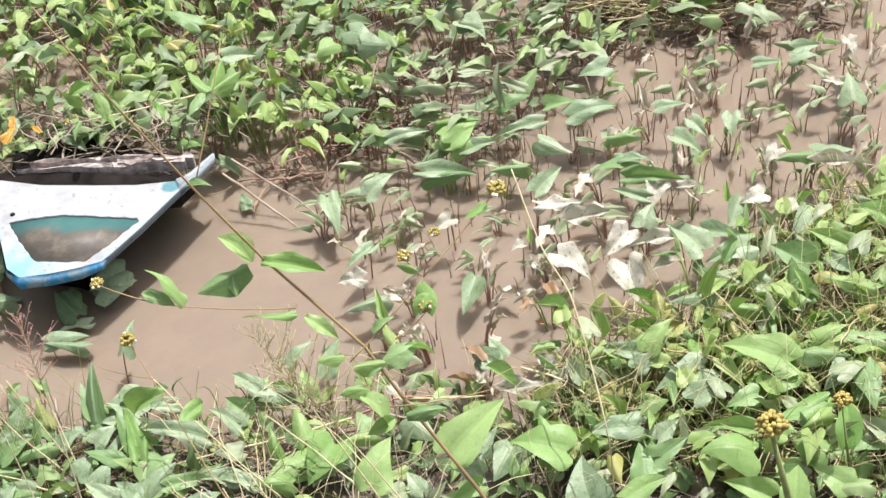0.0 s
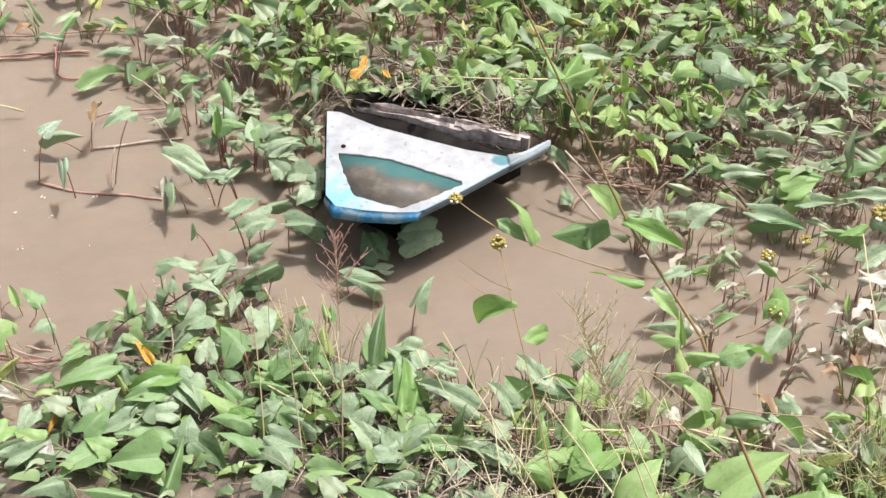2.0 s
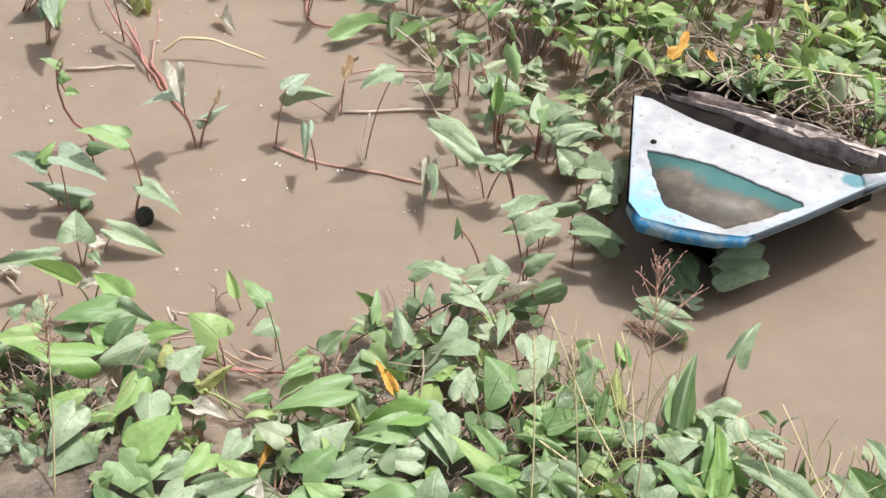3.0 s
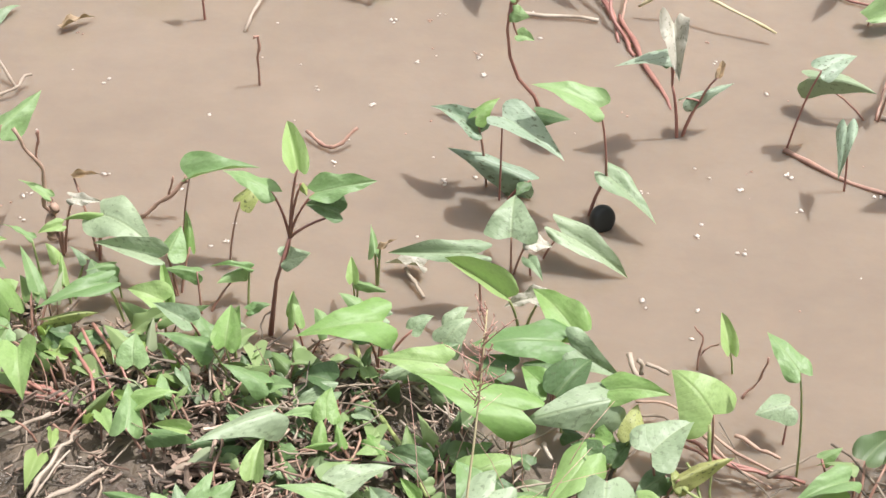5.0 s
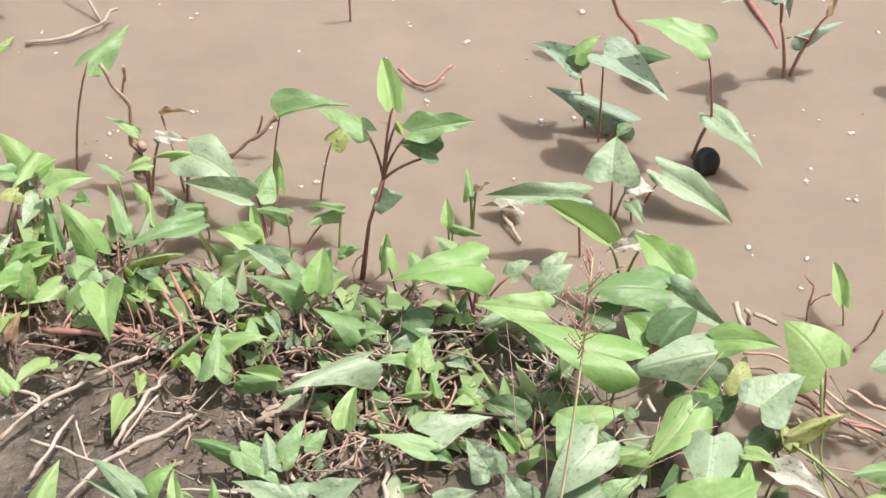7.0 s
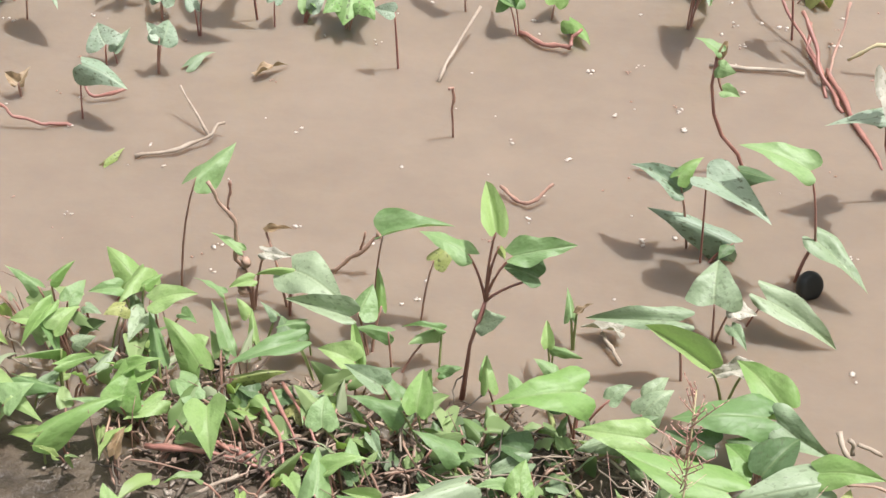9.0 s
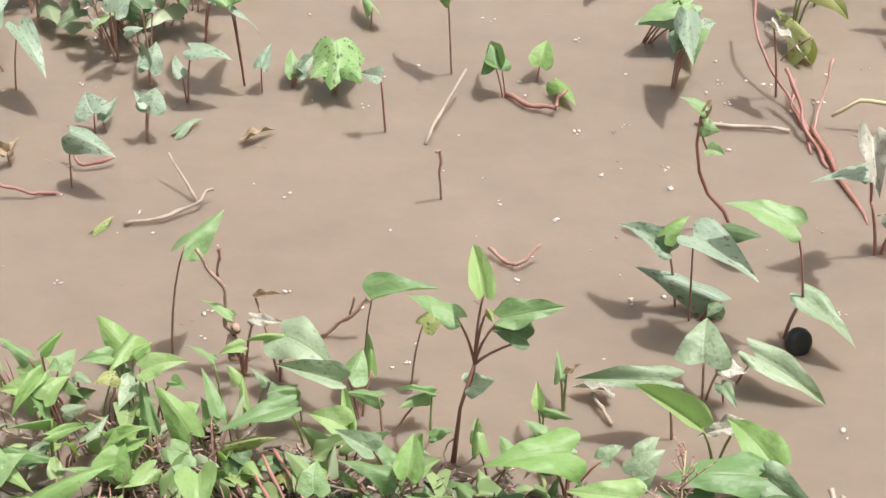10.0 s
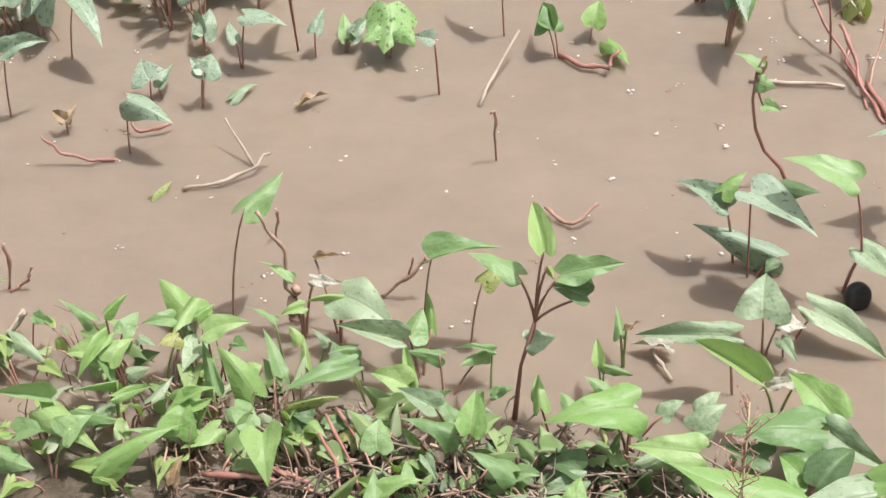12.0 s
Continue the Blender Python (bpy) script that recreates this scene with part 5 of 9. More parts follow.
lying("creeping_stem", [(0.283, 1.202, 0.060), (0.331, 1.176, 0.040), (0.365, 1.148, 0.030)], 0.0018, 0.0014, STEM_GREEN, "yellow-green stalk bent over the mud")
lying("creeping_stem", [(0.326, 1.250, 0.100), (0.330, 1.222, 0.050), (0.336, 1.193, 0.000)], 0.0018, 0.0014, STEM_GREEN, "yellow-green stalk standing in the mud")
lying("broken_stem", [(0.259, 1.401, 0.050), (0.265, 1.396, 0.030)], 0.0034, 0.0025, TWIG, "pale bleached stem stub")
lying("broken_stem", [(0.269, 1.395, 0.050), (0.298, 1.399, 0.030)], 0.0030, 0.0023, TWIG, "pale curled dead leaf scrap")
lying("creeping_stem", [(-0.551, 1.321, 0.040), (-0.498, 1.310, 0.050), (-0.447, 1.314, 0.040), (-0.408, 1.308, 0.030)], 0.0034, 0.0025, STEM_RED, "red creeping stem over the mud")
lying("creeping_stem", [(-0.417, 1.409, 0.060), (-0.380, 1.346, 0.050), (-0.354, 1.303, 0.030)], 0.0022, 0.0016, STEM_RED, "red creeping stem over the mud")
lying("creeping_stem", [(-0.409, 1.430, 0.050), (-0.366, 1.361, 0.050), (-0.340, 1.331, 0.030)], 0.0022, 0.0016, STEM_RED, "red creeping stem over the mud")
lying("creeping_stem", [(-0.430, 1.399, 0.050), (-0.389, 1.327, 0.050), (-0.374, 1.284, 0.030)], 0.0024, 0.0018, STEM_RED, "red creeping stem over the mud")
lying("creeping_stem", [(-0.084, 1.331, 0.030), (-0.059, 1.355, 0.030), (-0.013, 1.363, 0.030), (0.026, 1.375, 0.030)], 0.0020, 0.0015, PINK_STEM, "pinkish creeping stem over the mud")
lying("broken_stem", [(-0.275, 2.02, -0.01), (-0.272, 2.018, 0.05), (-0.271, 2.017, 0.085), (-0.279, 2.015, 0.088)], 0.0022, 0.0022, STEM, "bare dark stalk with a hooked tip")
lying("dead_twig", [(-0.560, 1.163, 0.030), (-0.532, 1.203, 0.036), (-0.503, 1.221, 0.042), (-0.477, 1.264, 0.030), (-0.433, 1.290, 0.036)], 0.0032, 0.0024, TWIG, "bleached twig lying on the mud", "twig")
lying("dead_twig", [(-0.564, 1.236, 0.030), (-0.527, 1.223, 0.036), (-0.529, 1.197, 0.042), (-0.560, 1.165, 0.030)], 0.0022, 0.0016, TWIG, "bleached twig lying on the mud", "twig")
lying("dead_twig", [(-0.514, 1.109, 0.030), (-0.503, 1.128, 0.036), (-0.492, 1.164, 0.042), (-0.488, 1.203, 0.030)], 0.0024, 0.0018, TWIG, "bleached twig lying on the mud", "twig")
lying("dead_twig", [(-0.526, 1.164, 0.030), (-0.487, 1.149, 0.036), (-0.437, 1.126, 0.042)], 0.0022, 0.0016, TWIG, "bleached twig lying on the mud", "twig")
lying("dead_twig", [(-0.432, 1.162, 0.030), (-0.425, 1.194, 0.036), (-0.408, 1.236, 0.042), (-0.397, 1.269, 0.030)], 0.0030, 0.0023, TWIG, "bleached twig lying on the mud", "twig")
lying("dead_twig", [(-0.426, 1.167, 0.030), (-0.414, 1.199, 0.036), (-0.397, 1.228, 0.042)], 0.0016, 0.0012, TWIG, "bleached twig lying on the mud", "twig")
lying("dead_twig", [(-0.467, 1.087, 0.030), (-0.434, 1.137, 0.036), (-0.396, 1.163, 0.042), (-0.357, 1.212, 0.030)], 0.0032, 0.0024, TWIG, "bleached twig lying on the mud", "twig")
lying("dead_twig", [(-0.483, 1.195, 0.030), (-0.465, 1.151, 0.036), (-0.454, 1.131, 0.042)], 0.0015, 0.0011, TWIG, "bleached twig lying on the mud", "twig")
lying("dead_twig", [(-0.284, 1.208, 0.030), (-0.255, 1.218, 0.036)], 0.0042, 0.0032, TWIG, "bleached twig lying on the mud", "twig")
lying("dead_twig", [(-0.304, 1.107, 0.030), (-0.276, 1.105, 0.036)], 0.0035, 0.0026, TWIG, "bleached twig lying on the mud", "twig")
lying("dead_twig", [(-0.367, 1.106, 0.030), (-0.288, 1.103, 0.036)], 0.0020, 0.0015, TWIG, "bleached twig lying on the mud", "twig")
lying("dead_twig", [(-0.208, 1.131, 0.030), (-0.179, 1.147, 0.036), (-0.158, 1.179, 0.042)], 0.0026, 0.0019, TWIG, "bleached twig lying on the mud", "twig")
lying("dead_twig", [(-0.142, 1.183, 0.030), (-0.134, 1.139, 0.036), (-0.130, 1.096, 0.042)], 0.0036, 0.0027, TWIG, "bleached twig lying on the mud", "twig")
lying("dead_twig", [(-0.134, 1.175, 0.030), (-0.123, 1.132, 0.036), (-0.118, 1.112, 0.042)], 0.0016, 0.0012, TWIG, "bleached twig lying on the mud", "twig")
lying("dead_twig", [(-0.245, 1.158, 0.030), (-0.235, 1.132, 0.036), (-0.230, 1.119, 0.042)], 0.0026, 0.0019, TWIG, "bleached twig lying on the mud", "twig")
lying("dead_twig", [(-0.403, 1.117, 0.030), (-0.428, 1.149, 0.036), (-0.411, 1.146, 0.042)], 0.0012, 0.0009, TWIG, "bleached twig lying on the mud", "twig")
lying("dead_twig", [(-0.416, 1.221, 0.030), (-0.397, 1.209, 0.036), (-0.367, 1.204, 0.042)], 0.0012, 0.0009, TWIG, "bleached twig lying on the mud", "twig")
lying("dead_twig", [(-0.022, 1.265, 0.030), (-0.013, 1.211, 0.036), (-0.009, 1.182, 0.042)], 0.0030, 0.0023, TWIG, "bleached twig lying on the mud", "twig")
lying("dead_twig", [(-0.013, 1.363, 0.030), (0.027, 1.315, 0.036), (0.072, 1.269, 0.042)], 0.0013, 0.0010, TWIG, "bleached twig lying on the mud", "twig")
lying("dead_twig", [(0.023, 1.338, 0.030), (0.054, 1.265, 0.036), (0.070, 1.211, 0.042)], 0.0013, 0.0010, TWIG, "bleached twig lying on the mud", "twig")
lying("dead_twig", [(0.043, 1.322, 0.030), (0.060, 1.274, 0.036), (0.079, 1.245, 0.042)], 0.0010, 0.0008, TWIG, "bleached twig lying on the mud", "twig")
lying("dead_twig", [(-0.024, 1.304, 0.030), (0.023, 1.246, 0.036), (0.030, 1.221, 0.042)], 0.0015, 0.0011, TWIG, "bleached twig lying on the mud", "twig")
lying("dead_twig", [(0.079, 1.255, 0.030), (0.123, 1.270, 0.036), (0.157, 1.291, 0.042)], 0.0016, 0.0012, TWIG, "bleached twig lying on the mud", "twig")
lying("dead_twig", [(0.098, 1.199, 0.030), (0.122, 1.228, 0.036), (0.138, 1.257, 0.042)], 0.0013, 0.0010, TWIG, "bleached twig lying on the mud", "twig")
lying("dead_twig", [(0.092, 1.195, 0.030), (0.122, 1.204, 0.036), (0.155, 1.209, 0.042)], 0.0016, 0.0012, TWIG, "bleached twig lying on the mud", "twig")
lying("dead_twig", [(0.145, 1.277, 0.030), (0.153, 1.247, 0.036)], 0.0030, 0.0023, TWIG, "bleached twig lying on the mud", "twig")
lying("dead_twig", [(0.022, 1.286, 0.030), (0.053, 1.299, 0.036), (0.065, 1.312, 0.042)], 0.0010, 0.0008, TWIG, "bleached twig lying on the mud", "twig")
lying("dead_twig", [(-0.009, 1.336, 0.030), (0.046, 1.308, 0.036), (0.085, 1.262, 0.042)], 0.0010, 0.0008, TWIG, "bleached twig lying on the mud", "twig")
lying("dead_twig", [(-0.006, 1.549, 0.004), (-0.02, 1.575, 0.008), (-0.033, 1.596, 0.012)], 0.003, 0.0024, TWIG, "pale twig floating by the leaves", "twig")
lying("dead_twig", [(1.66, 1.40, 0.12), (1.71, 1.30, 0.05), (1.74, 1.22, 0.01)], 0.003, 0.002, TWIG, "bleached twig hanging from the mat beside the boat", "twig")
lying("dead_twig", [(1.70, 1.42, 0.13), (1.77, 1.28, 0.06), (1.80, 1.20, 0.01)], 0.003, 0.002, TWIG, "bleached twig hanging from the mat beside the boat", "twig")

lying("creeping_stem", [(0.200, 2.509, 0.100), (0.193, 2.422, 0.075), (0.219, 2.349, 0.040), (0.266, 2.271, 0.006), (0.277, 2.167, 0.000)], 0.003, 0.0025, STEM_RED, RED)
lying("creeping_stem", [(0.258, 2.332, 0.030), (0.257, 2.281, 0.010), (0.268, 2.232, 0.000)], 0.0035, 0.003, STEM_RED, RED)
lying("creeping_stem", [(0.253, 1.331, 0.050), (0.293, 1.335, 0.045), (0.326, 1.323, 0.030), (0.368, 1.282, 0.020), (0.441, 1.244, 0.010)], 0.0018, 0.0014, PINK_STEM, "pinkish creeping stem over the wet mud")
lying("creeping_stem", [(0.304, 1.295, 0.030), (0.348, 1.272, 0.020), (0.403, 1.254, 0.015), (0.447, 1.247, 0.012)], 0.0030, 0.0024, STEM_RED, "pinkish creeping stem over the wet mud")
lying("broken_stem", [(0.340, 1.438, 0.000), (0.341, 1.444, 0.030), (0.344, 1.449, 0.045), (0.331, 1.454, 0.060)], 0.0016, 0.0010, STEM, "bare brown twig with small buds in the water")
lying("broken_stem", [(0.343, 1.445, 0.020), (0.351, 1.444, 0.035), (0.363, 1.445, 0.040)], 0.0012, 0.0008, STEM, "bare brown twig with small buds in the water")
lying("broken_stem", [(0.391, 1.391, 0.000), (0.411, 1.401, 0.020), (0.416, 1.403, 0.060)], 0.0016, 0.0012, STEM, "curved brown stalk in the water")
lying("broken_stem", [(0.252, 1.432, 0.030), (0.265, 1.403, 0.015)], 0.004, 0.0035, TWIG, "pale bleached stem stub")
lying("creeping_stem", [(-0.517, 1.337, 0.030), (-0.463, 1.335, 0.035), (-0.415, 1.320, 0.030), (-0.400, 1.303, 0.020)], 0.0032, 0.0026, STEM_RED, "red creeping stem over the mud")
lying("creeping_stem", [(-0.533, 1.324, 0.030), (-0.494, 1.331, 0.035), (-0.447, 1.331, 0.030), (-0.412, 1.316, 0.020)], 0.004, 0.0035, STEM_RED, "red creeping stem over the mud")
lying("dead_twig", [(-0.089, 1.462, 0.000), (-0.064, 1.339, 0.020), (-0.014, 1.253, 0.030), (0.013, 1.189, 0.030)], 0.003, 0.0025, STEM_GREEN, "yellow-green stalk bent over the mud")
lying("broken_stem", [(0.312, 2.244, 0.020), (0.351, 2.241, 0.050), (0.434, 2.219, 0.050), (0.525, 2.178, 0.020)], 0.003, 0.0022, GRASS_DRY, "bent yellow straw over the water")
lying("broken_stem", [(0.465, 2.480, 0.010), (0.595, 2.443, 0.012), (0.740, 2.405, 0.012)], 0.003, 0.003, STEM, "dark stem floating on the water")
lying("broken_stem", [(0.278, 2.213, 0.000), (0.299, 2.278, 0.030), (0.315, 2.332, 0.070)], 0.0025, 0.002, STEM, "curved brown stalk in the water")
lying("runner", [(1.081, 0.771, 0.050), (1.267, 0.667, 0.070), (1.463, 0.589, 0.070)], 0.0022, 0.0020, GRASS_DRY, "long yellow runner lying over the near leaves")
lying("runner", [(1.463, 0.589, 0.070), (1.565, 0.569, 0.070), (1.635, 0.525, 0.060), (1.704, 0.474, 0.050)], 0.0024, 0.0020, STEM_RED, "red runner lying over the water's edge")

lying("broken_stem", [(0.652, 1.981, 0.0), (0.665, 2.024, 0.015), (0.703, 2.102, 0.05)], 0.0026, 0.002, STEM, "bare dark stalk leaning out of the water")
lying("broken_stem", [(0.692, 2.091, 0.02), (0.751, 2.101, 0.02), (0.829, 2.088, 0.012), (0.91, 2.063, 0.01)], 0.0028, 0.0022, STEM, "brown broken stem lying in muddy water")
lying("broken_stem", [(0.67, 1.808, 0.0), (0.677, 1.837, 0.03), (0.699, 1.871, 0.08)], 0.002, 0.0016, TWIG, "pale bent stalk standing in the water")
lying("broken_stem", [(0.81, 2.187, 0.06), (0.858, 2.113, 0.045), (0.89, 2.028, 0.02), (0.901, 2.019, 0.01)], 0.0022, 0.0018, TWIG, "pale bent stalk drooping to the water")
lying("broken_stem", [(0.8, 2.002, 0.05), (0.82, 1.984, 0.06), (0.842, 1.942, 0.03), (0.849, 1.891, 0.03)], 0.002, 0.0016, TWIG, "pale bent stalk drooping to the water")
lying("broken_stem", [(0.486, 2.464, 0.004), (0.561, 2.443, 0.005), (0.666, 2.434, 0.006), (0.738, 2.41, 0.004)], 0.003, 0.0024, STEM, "brown broken stem lying in muddy water")
lying("broken_stem", [(0.49, 2.572, 0.01), (0.622, 2.533, 0.01), (0.742, 2.513, 0.01), (0.887, 2.462, 0.008)], 0.003, 0.0024, STEM, "brown broken stem lying in muddy water")
lying("broken_stem", [(0.657, 2.441, 0.03), (0.639, 2.363, 0.012), (0.645, 2.314, 0.004), (0.73, 2.271, 0.004)], 0.003, 0.0024, STEM_RED, "brown broken stem lying in muddy water")
lying("broken_stem", [(0.848, 2.094, 0.05), (0.886, 2.037, 0.03), (0.911, 2.022, 0.01)], 0.0022, 0.0018, TWIG, "pale bent stalk drooping to the water")


def dead_leaf(at, tip, width, kind, label):
    """A fallen leaf that floats by itself."""
    at = Vector(at)
    ob = new("fallen_leaf", random.Random(int(at.x * 997)).choice(BLADES["heart", kind]))
    x = Vector(tip) - at
    l = x.length
    ob.matrix_basis = Matrix.Translation(at) @ Matrix.Rotation(math.atan2(x.y, x.x), 4, "Z") @ Matrix.Diagonal((l, l * width, l, 1))
    return tagged(ob, label, "leaf", "fallen leaves")


dead_leaf((-0.713, 2.165, 0.006), (-0.68, 2.205, 0.01), 0.45, "d", "grey-green dead leaf floating on muddy water")
dead_leaf((-0.60, 2.145, 0.006), (-0.555, 2.18, 0.010), 0.4, "b", "curled brown dead leaf floating on muddy water")
dead_leaf((-0.775, 1.905, 0.006), (-0.755, 1.94, 0.01), 0.5, "y", "yellowed dead leaf floating on muddy water")
dead_leaf((-0.01, 1.60, 0.012), (-0.06, 1.605, 0.02), 0.6, "w", "pale curled dead leaf floating on muddy water")
dead_leaf((0.45, 2.363, 0.008), (0.475, 2.306, 0.008), 0.5, "w", "pale curled dead leaf drifting on muddy water")
for k, (x, y) in enumerate(((1.29, 1.78), (1.33, 1.83), (1.37, 1.76))):
    dead_leaf((x, y, 0.20), (x + 0.05 - 0.03 * k, y + 0.035, 0.21), 0.45, "o", "dying orange leaf on the far leaves")


# ---------------------------------------------------------------- specks of foam and chaff
def specks(name, poly, n, seed, size, material, label, on_bank=False):
    rng, bm = random.Random(seed), bmesh.new()
    for x, y in scatter(poly, n, 0.0, seed):
        z = max(0.0, bank_height(x, y)) + 0.001 if on_bank else 0.0008
        for _ in range(rng.choice((1, 1, 2, 3))):
            r = rng.uniform(*size)
            m = Matrix.Translation((x + rng.gauss(0, 0.004), y + rng.gauss(0, 0.004), z)) @ Matrix.Rotation(rng.uniform(0, 3), 4, "Z") @ Matrix.Diagonal((r * rng.uniform(0.8, 3.2 if on_bank else 1.8), r, r * 0.3, 1))
            made = bmesh.ops.create_icosphere(bm, subdivisions=1, radius=1.0, matrix=m)["verts"]
            for v in made:
                v.co += Vector((rng.gauss(0, 0.22), rng.gauss(0, 0.22), 0)) * r
    ob = new(name, mesh_from(bm, name, material))
    return tagged(ob, label, "floating debris", kind="stuff")


OPEN_LEFT = [(-1.35, 2.6), (0.1, 2.7), (0.65, 2.2), (0.7, 1.6), (0.45, 1.45), (-0.05, 1.6), (-0.4, 1.65), (-0.95, 1.7)]
specks("foam_specks", OPEN_LEFT, 120, 41, (0.0013, 0.0036), FOAM, "small white foam and chaff specks floating on the water")
specks("chaff", OPEN_LEFT, 40, 42, (0.0010, 0.0022), STEM, "dark bits of chaff floating on the water")
specks("foam_specks", [(0.5, 1.7), (1.0, 1.9), (0.95, 1.45), (0.6, 1.4)], 12, 43, (0.0012, 0.0024), FOAM, "small white foam specks floating on the water")
specks("mud_chips", [(-0.7, 1.35), (-0.3, 1.25), (-0.25, 1.05), (-0.65, 1.0)], 150, 44, (0.0010, 0.0034), CHIP, "pale flakes of dry leaf and bark on the mud", True)

# ---------------------------------------------------------------- shoots of water spinach, one by one
# water's edge and open water
spinach((-0.687, 1.612), None, [((-0.643, 1.618, 0.035), (-0.691, 1.654, 0.057), 0.67, "v", 1)])
spinach((-0.441, 1.604), None, [((-0.429, 1.606, 0.077), (-0.352, 1.556, 0.063), 0.75, "d", 13)])
spinach((-0.331, 1.613), None, [((-0.311, 1.616, 0.134), (-0.221, 1.631, 0.144), 0.58, "g", -6)])
spinach((-0.269, 1.605), None, [((-0.246, 1.608, 0.106), (-0.217, 1.634, 0.114), 0.82, "y", 1)])
spinach((-0.201, 1.474), [(-0.186, 1.476, 0.090), (-0.167, 1.478, 0.159)], [((-0.186, 1.476, 0.231), (-0.245, 1.499, 0.242), 0.54, "g", -0), ((-0.154, 1.480, 0.263), (-0.172, 1.546, 0.283), 0.44, "v", -5), ((-0.135, 1.483, 0.226), (-0.062, 1.498, 0.235), 0.46, "g", -3), ((-0.106, 1.487, 0.192), (-0.149, 1.497, 0.197), 0.83, "k", -14), ((-0.175, 1.477, 0.125), (-0.143, 1.487, 0.128), 1.07, "d", 4), ((-0.150, 1.481, 0.241), (-0.142, 1.463, 0.236), 0.51, "y", 9)])
spinach((-0.068, 1.575), None, [((-0.071, 1.575, 0.054), (-0.079, 1.620, 0.065), 0.36, "g", -1), ((-0.064, 1.575, 0.062), (-0.043, 1.588, 0.069), 0.37, "b", -3)])
spinach((0.074, 1.791), None, [((0.061, 1.789, 0.094), (-0.010, 1.826, 0.110), 0.50, "s", -14), ((0.054, 1.788, 0.123), (0.086, 1.816, 0.135), 0.69, "v", -5)])
spinach((0.091, 1.761), None, [((0.089, 1.761, 0.143), (0.172, 1.694, 0.124), 0.61, "s", 5), ((0.132, 1.767, 0.032), (0.016, 1.792, 0.065), 0.40, "s", -15), ((0.126, 1.766, 0.030), (0.113, 1.744, 0.022), 0.78, "k", 7)])
spinach((0.211, 1.734), (0.234, 1.737, 0.064), [((0.215, 1.734, 0.183), (0.125, 1.758, 0.200), 0.54, "g", -16), ((0.237, 1.737, 0.067), (0.301, 1.677, 0.035), 0.48, "d", 6)])
spinach((0.107, 1.606), None, [((0.105, 1.606, 0.064), (0.109, 1.665, 0.087), 1.14, "d", -2), ((0.128, 1.609, 0.057), (0.159, 1.605, 0.051), 0.98, "w", -1)])
spinach((0.143, 1.639), None, [((0.173, 1.643, 0.043), (0.262, 1.606, 0.000), 0.46, "d", 6)])
spinach((-0.850, 2.164), None, [((-0.844, 2.165, 0.038), (-0.863, 2.196, 0.058), 1.53, "s", -9)])
spinach((-0.831, 2.170), None, [((-0.834, 2.169, 0.022), (-0.820, 2.223, 0.034), 0.40, "s", 10)])
spinach((-0.845, 2.016), None, [((-0.829, 2.019, 0.099), (-0.756, 1.996, 0.072), 0.59, "s", 11)])
spinach((-0.761, 2.147), None, [((-0.748, 2.149, 0.052), (-0.744, 2.190, 0.073), 1.05, "s", 12), ((-0.749, 2.149, 0.065), (-0.772, 2.166, 0.082), 0.75, "s", -2)])
spinach((-0.795, 2.302), None, [((-0.791, 2.303, 0.037), (-0.787, 2.352, 0.060), 0.78, "s", 13)])
spinach((-0.721, 2.261), None, [((-0.701, 2.264, 0.100), (-0.633, 2.258, 0.084), 0.64, "s", 5), ((-0.722, 2.261, 0.050), (-0.741, 2.303, 0.064), 0.55, "s", -4)])
spinach((-0.604, 2.298), None, [((-0.599, 2.298, 0.049), (-0.588, 2.341, 0.069), 0.56, "s", 13)])
spinach((-0.561, 2.315), None, [((-0.551, 2.316, 0.023), (-0.562, 2.361, 0.047), 0.57, "g", 5), ((-0.542, 2.317, 0.025), (-0.519, 2.356, 0.041), 0.57, "s", 16)])
spinach((-0.383, 2.193), None, [((-0.384, 2.193, 0.102), (-0.416, 2.197, 0.106), 0.90, "s", -18)])
spinach((-0.204, 2.304), None, [((-0.216, 2.303, 0.054), (-0.228, 2.340, 0.077), 1.12, "g", -5)])
spinach((-0.156, 2.355), None, [((-0.149, 2.356, 0.029), (-0.140, 2.403, 0.049), 0.83, "v", 2)])
spinach((-0.116, 2.314), None, [((-0.122, 2.313, 0.026), (-0.086, 2.269, 0.010), 0.58, "v", 5)])
spinach((0.161, 1.979), [(0.140, 1.976, 0.027), (0.115, 1.972, 0.060), (0.101, 1.970, 0.099), (0.095, 1.969, 0.147), (0.098, 1.970, 0.189)], [((0.103, 1.970, 0.200), (0.067, 1.984, 0.213), 0.58, "g", -10), ((0.101, 1.970, 0.178), (0.126, 1.958, 0.176), 1.06, "g", 25), ((0.110, 1.972, 0.136), (0.135, 1.967, 0.130), 0.87, "g", 15), ((0.105, 1.971, 0.189), (0.113, 1.996, 0.202), 0.38, "b", -5)])
spinach((0.069, 2.353), None, [((0.092, 2.357, 0.097), (0.097, 2.289, 0.078), 0.80, "g", 5), ((0.080, 2.355, 0.100), (0.065, 2.312, 0.084), 0.92, "s", 1)])
spinach((-0.958, 2.066), None, [((-0.956, 2.066, 0.021), (-0.945, 2.097, 0.036), 0.59, "b", 0), ((-0.957, 2.066, 0.026), (-0.982, 2.081, 0.034), 0.72, "b", -11)])
spinach((-0.058, 1.394), None, [((-0.050, 1.395, 0.104), (-0.151, 1.365, 0.103), 0.63, "v", -0)])
spinach((-0.018, 1.141), None, [((-0.021, 1.141, 0.043), (-0.052, 1.178, 0.057), 0.89, "d", 2)])
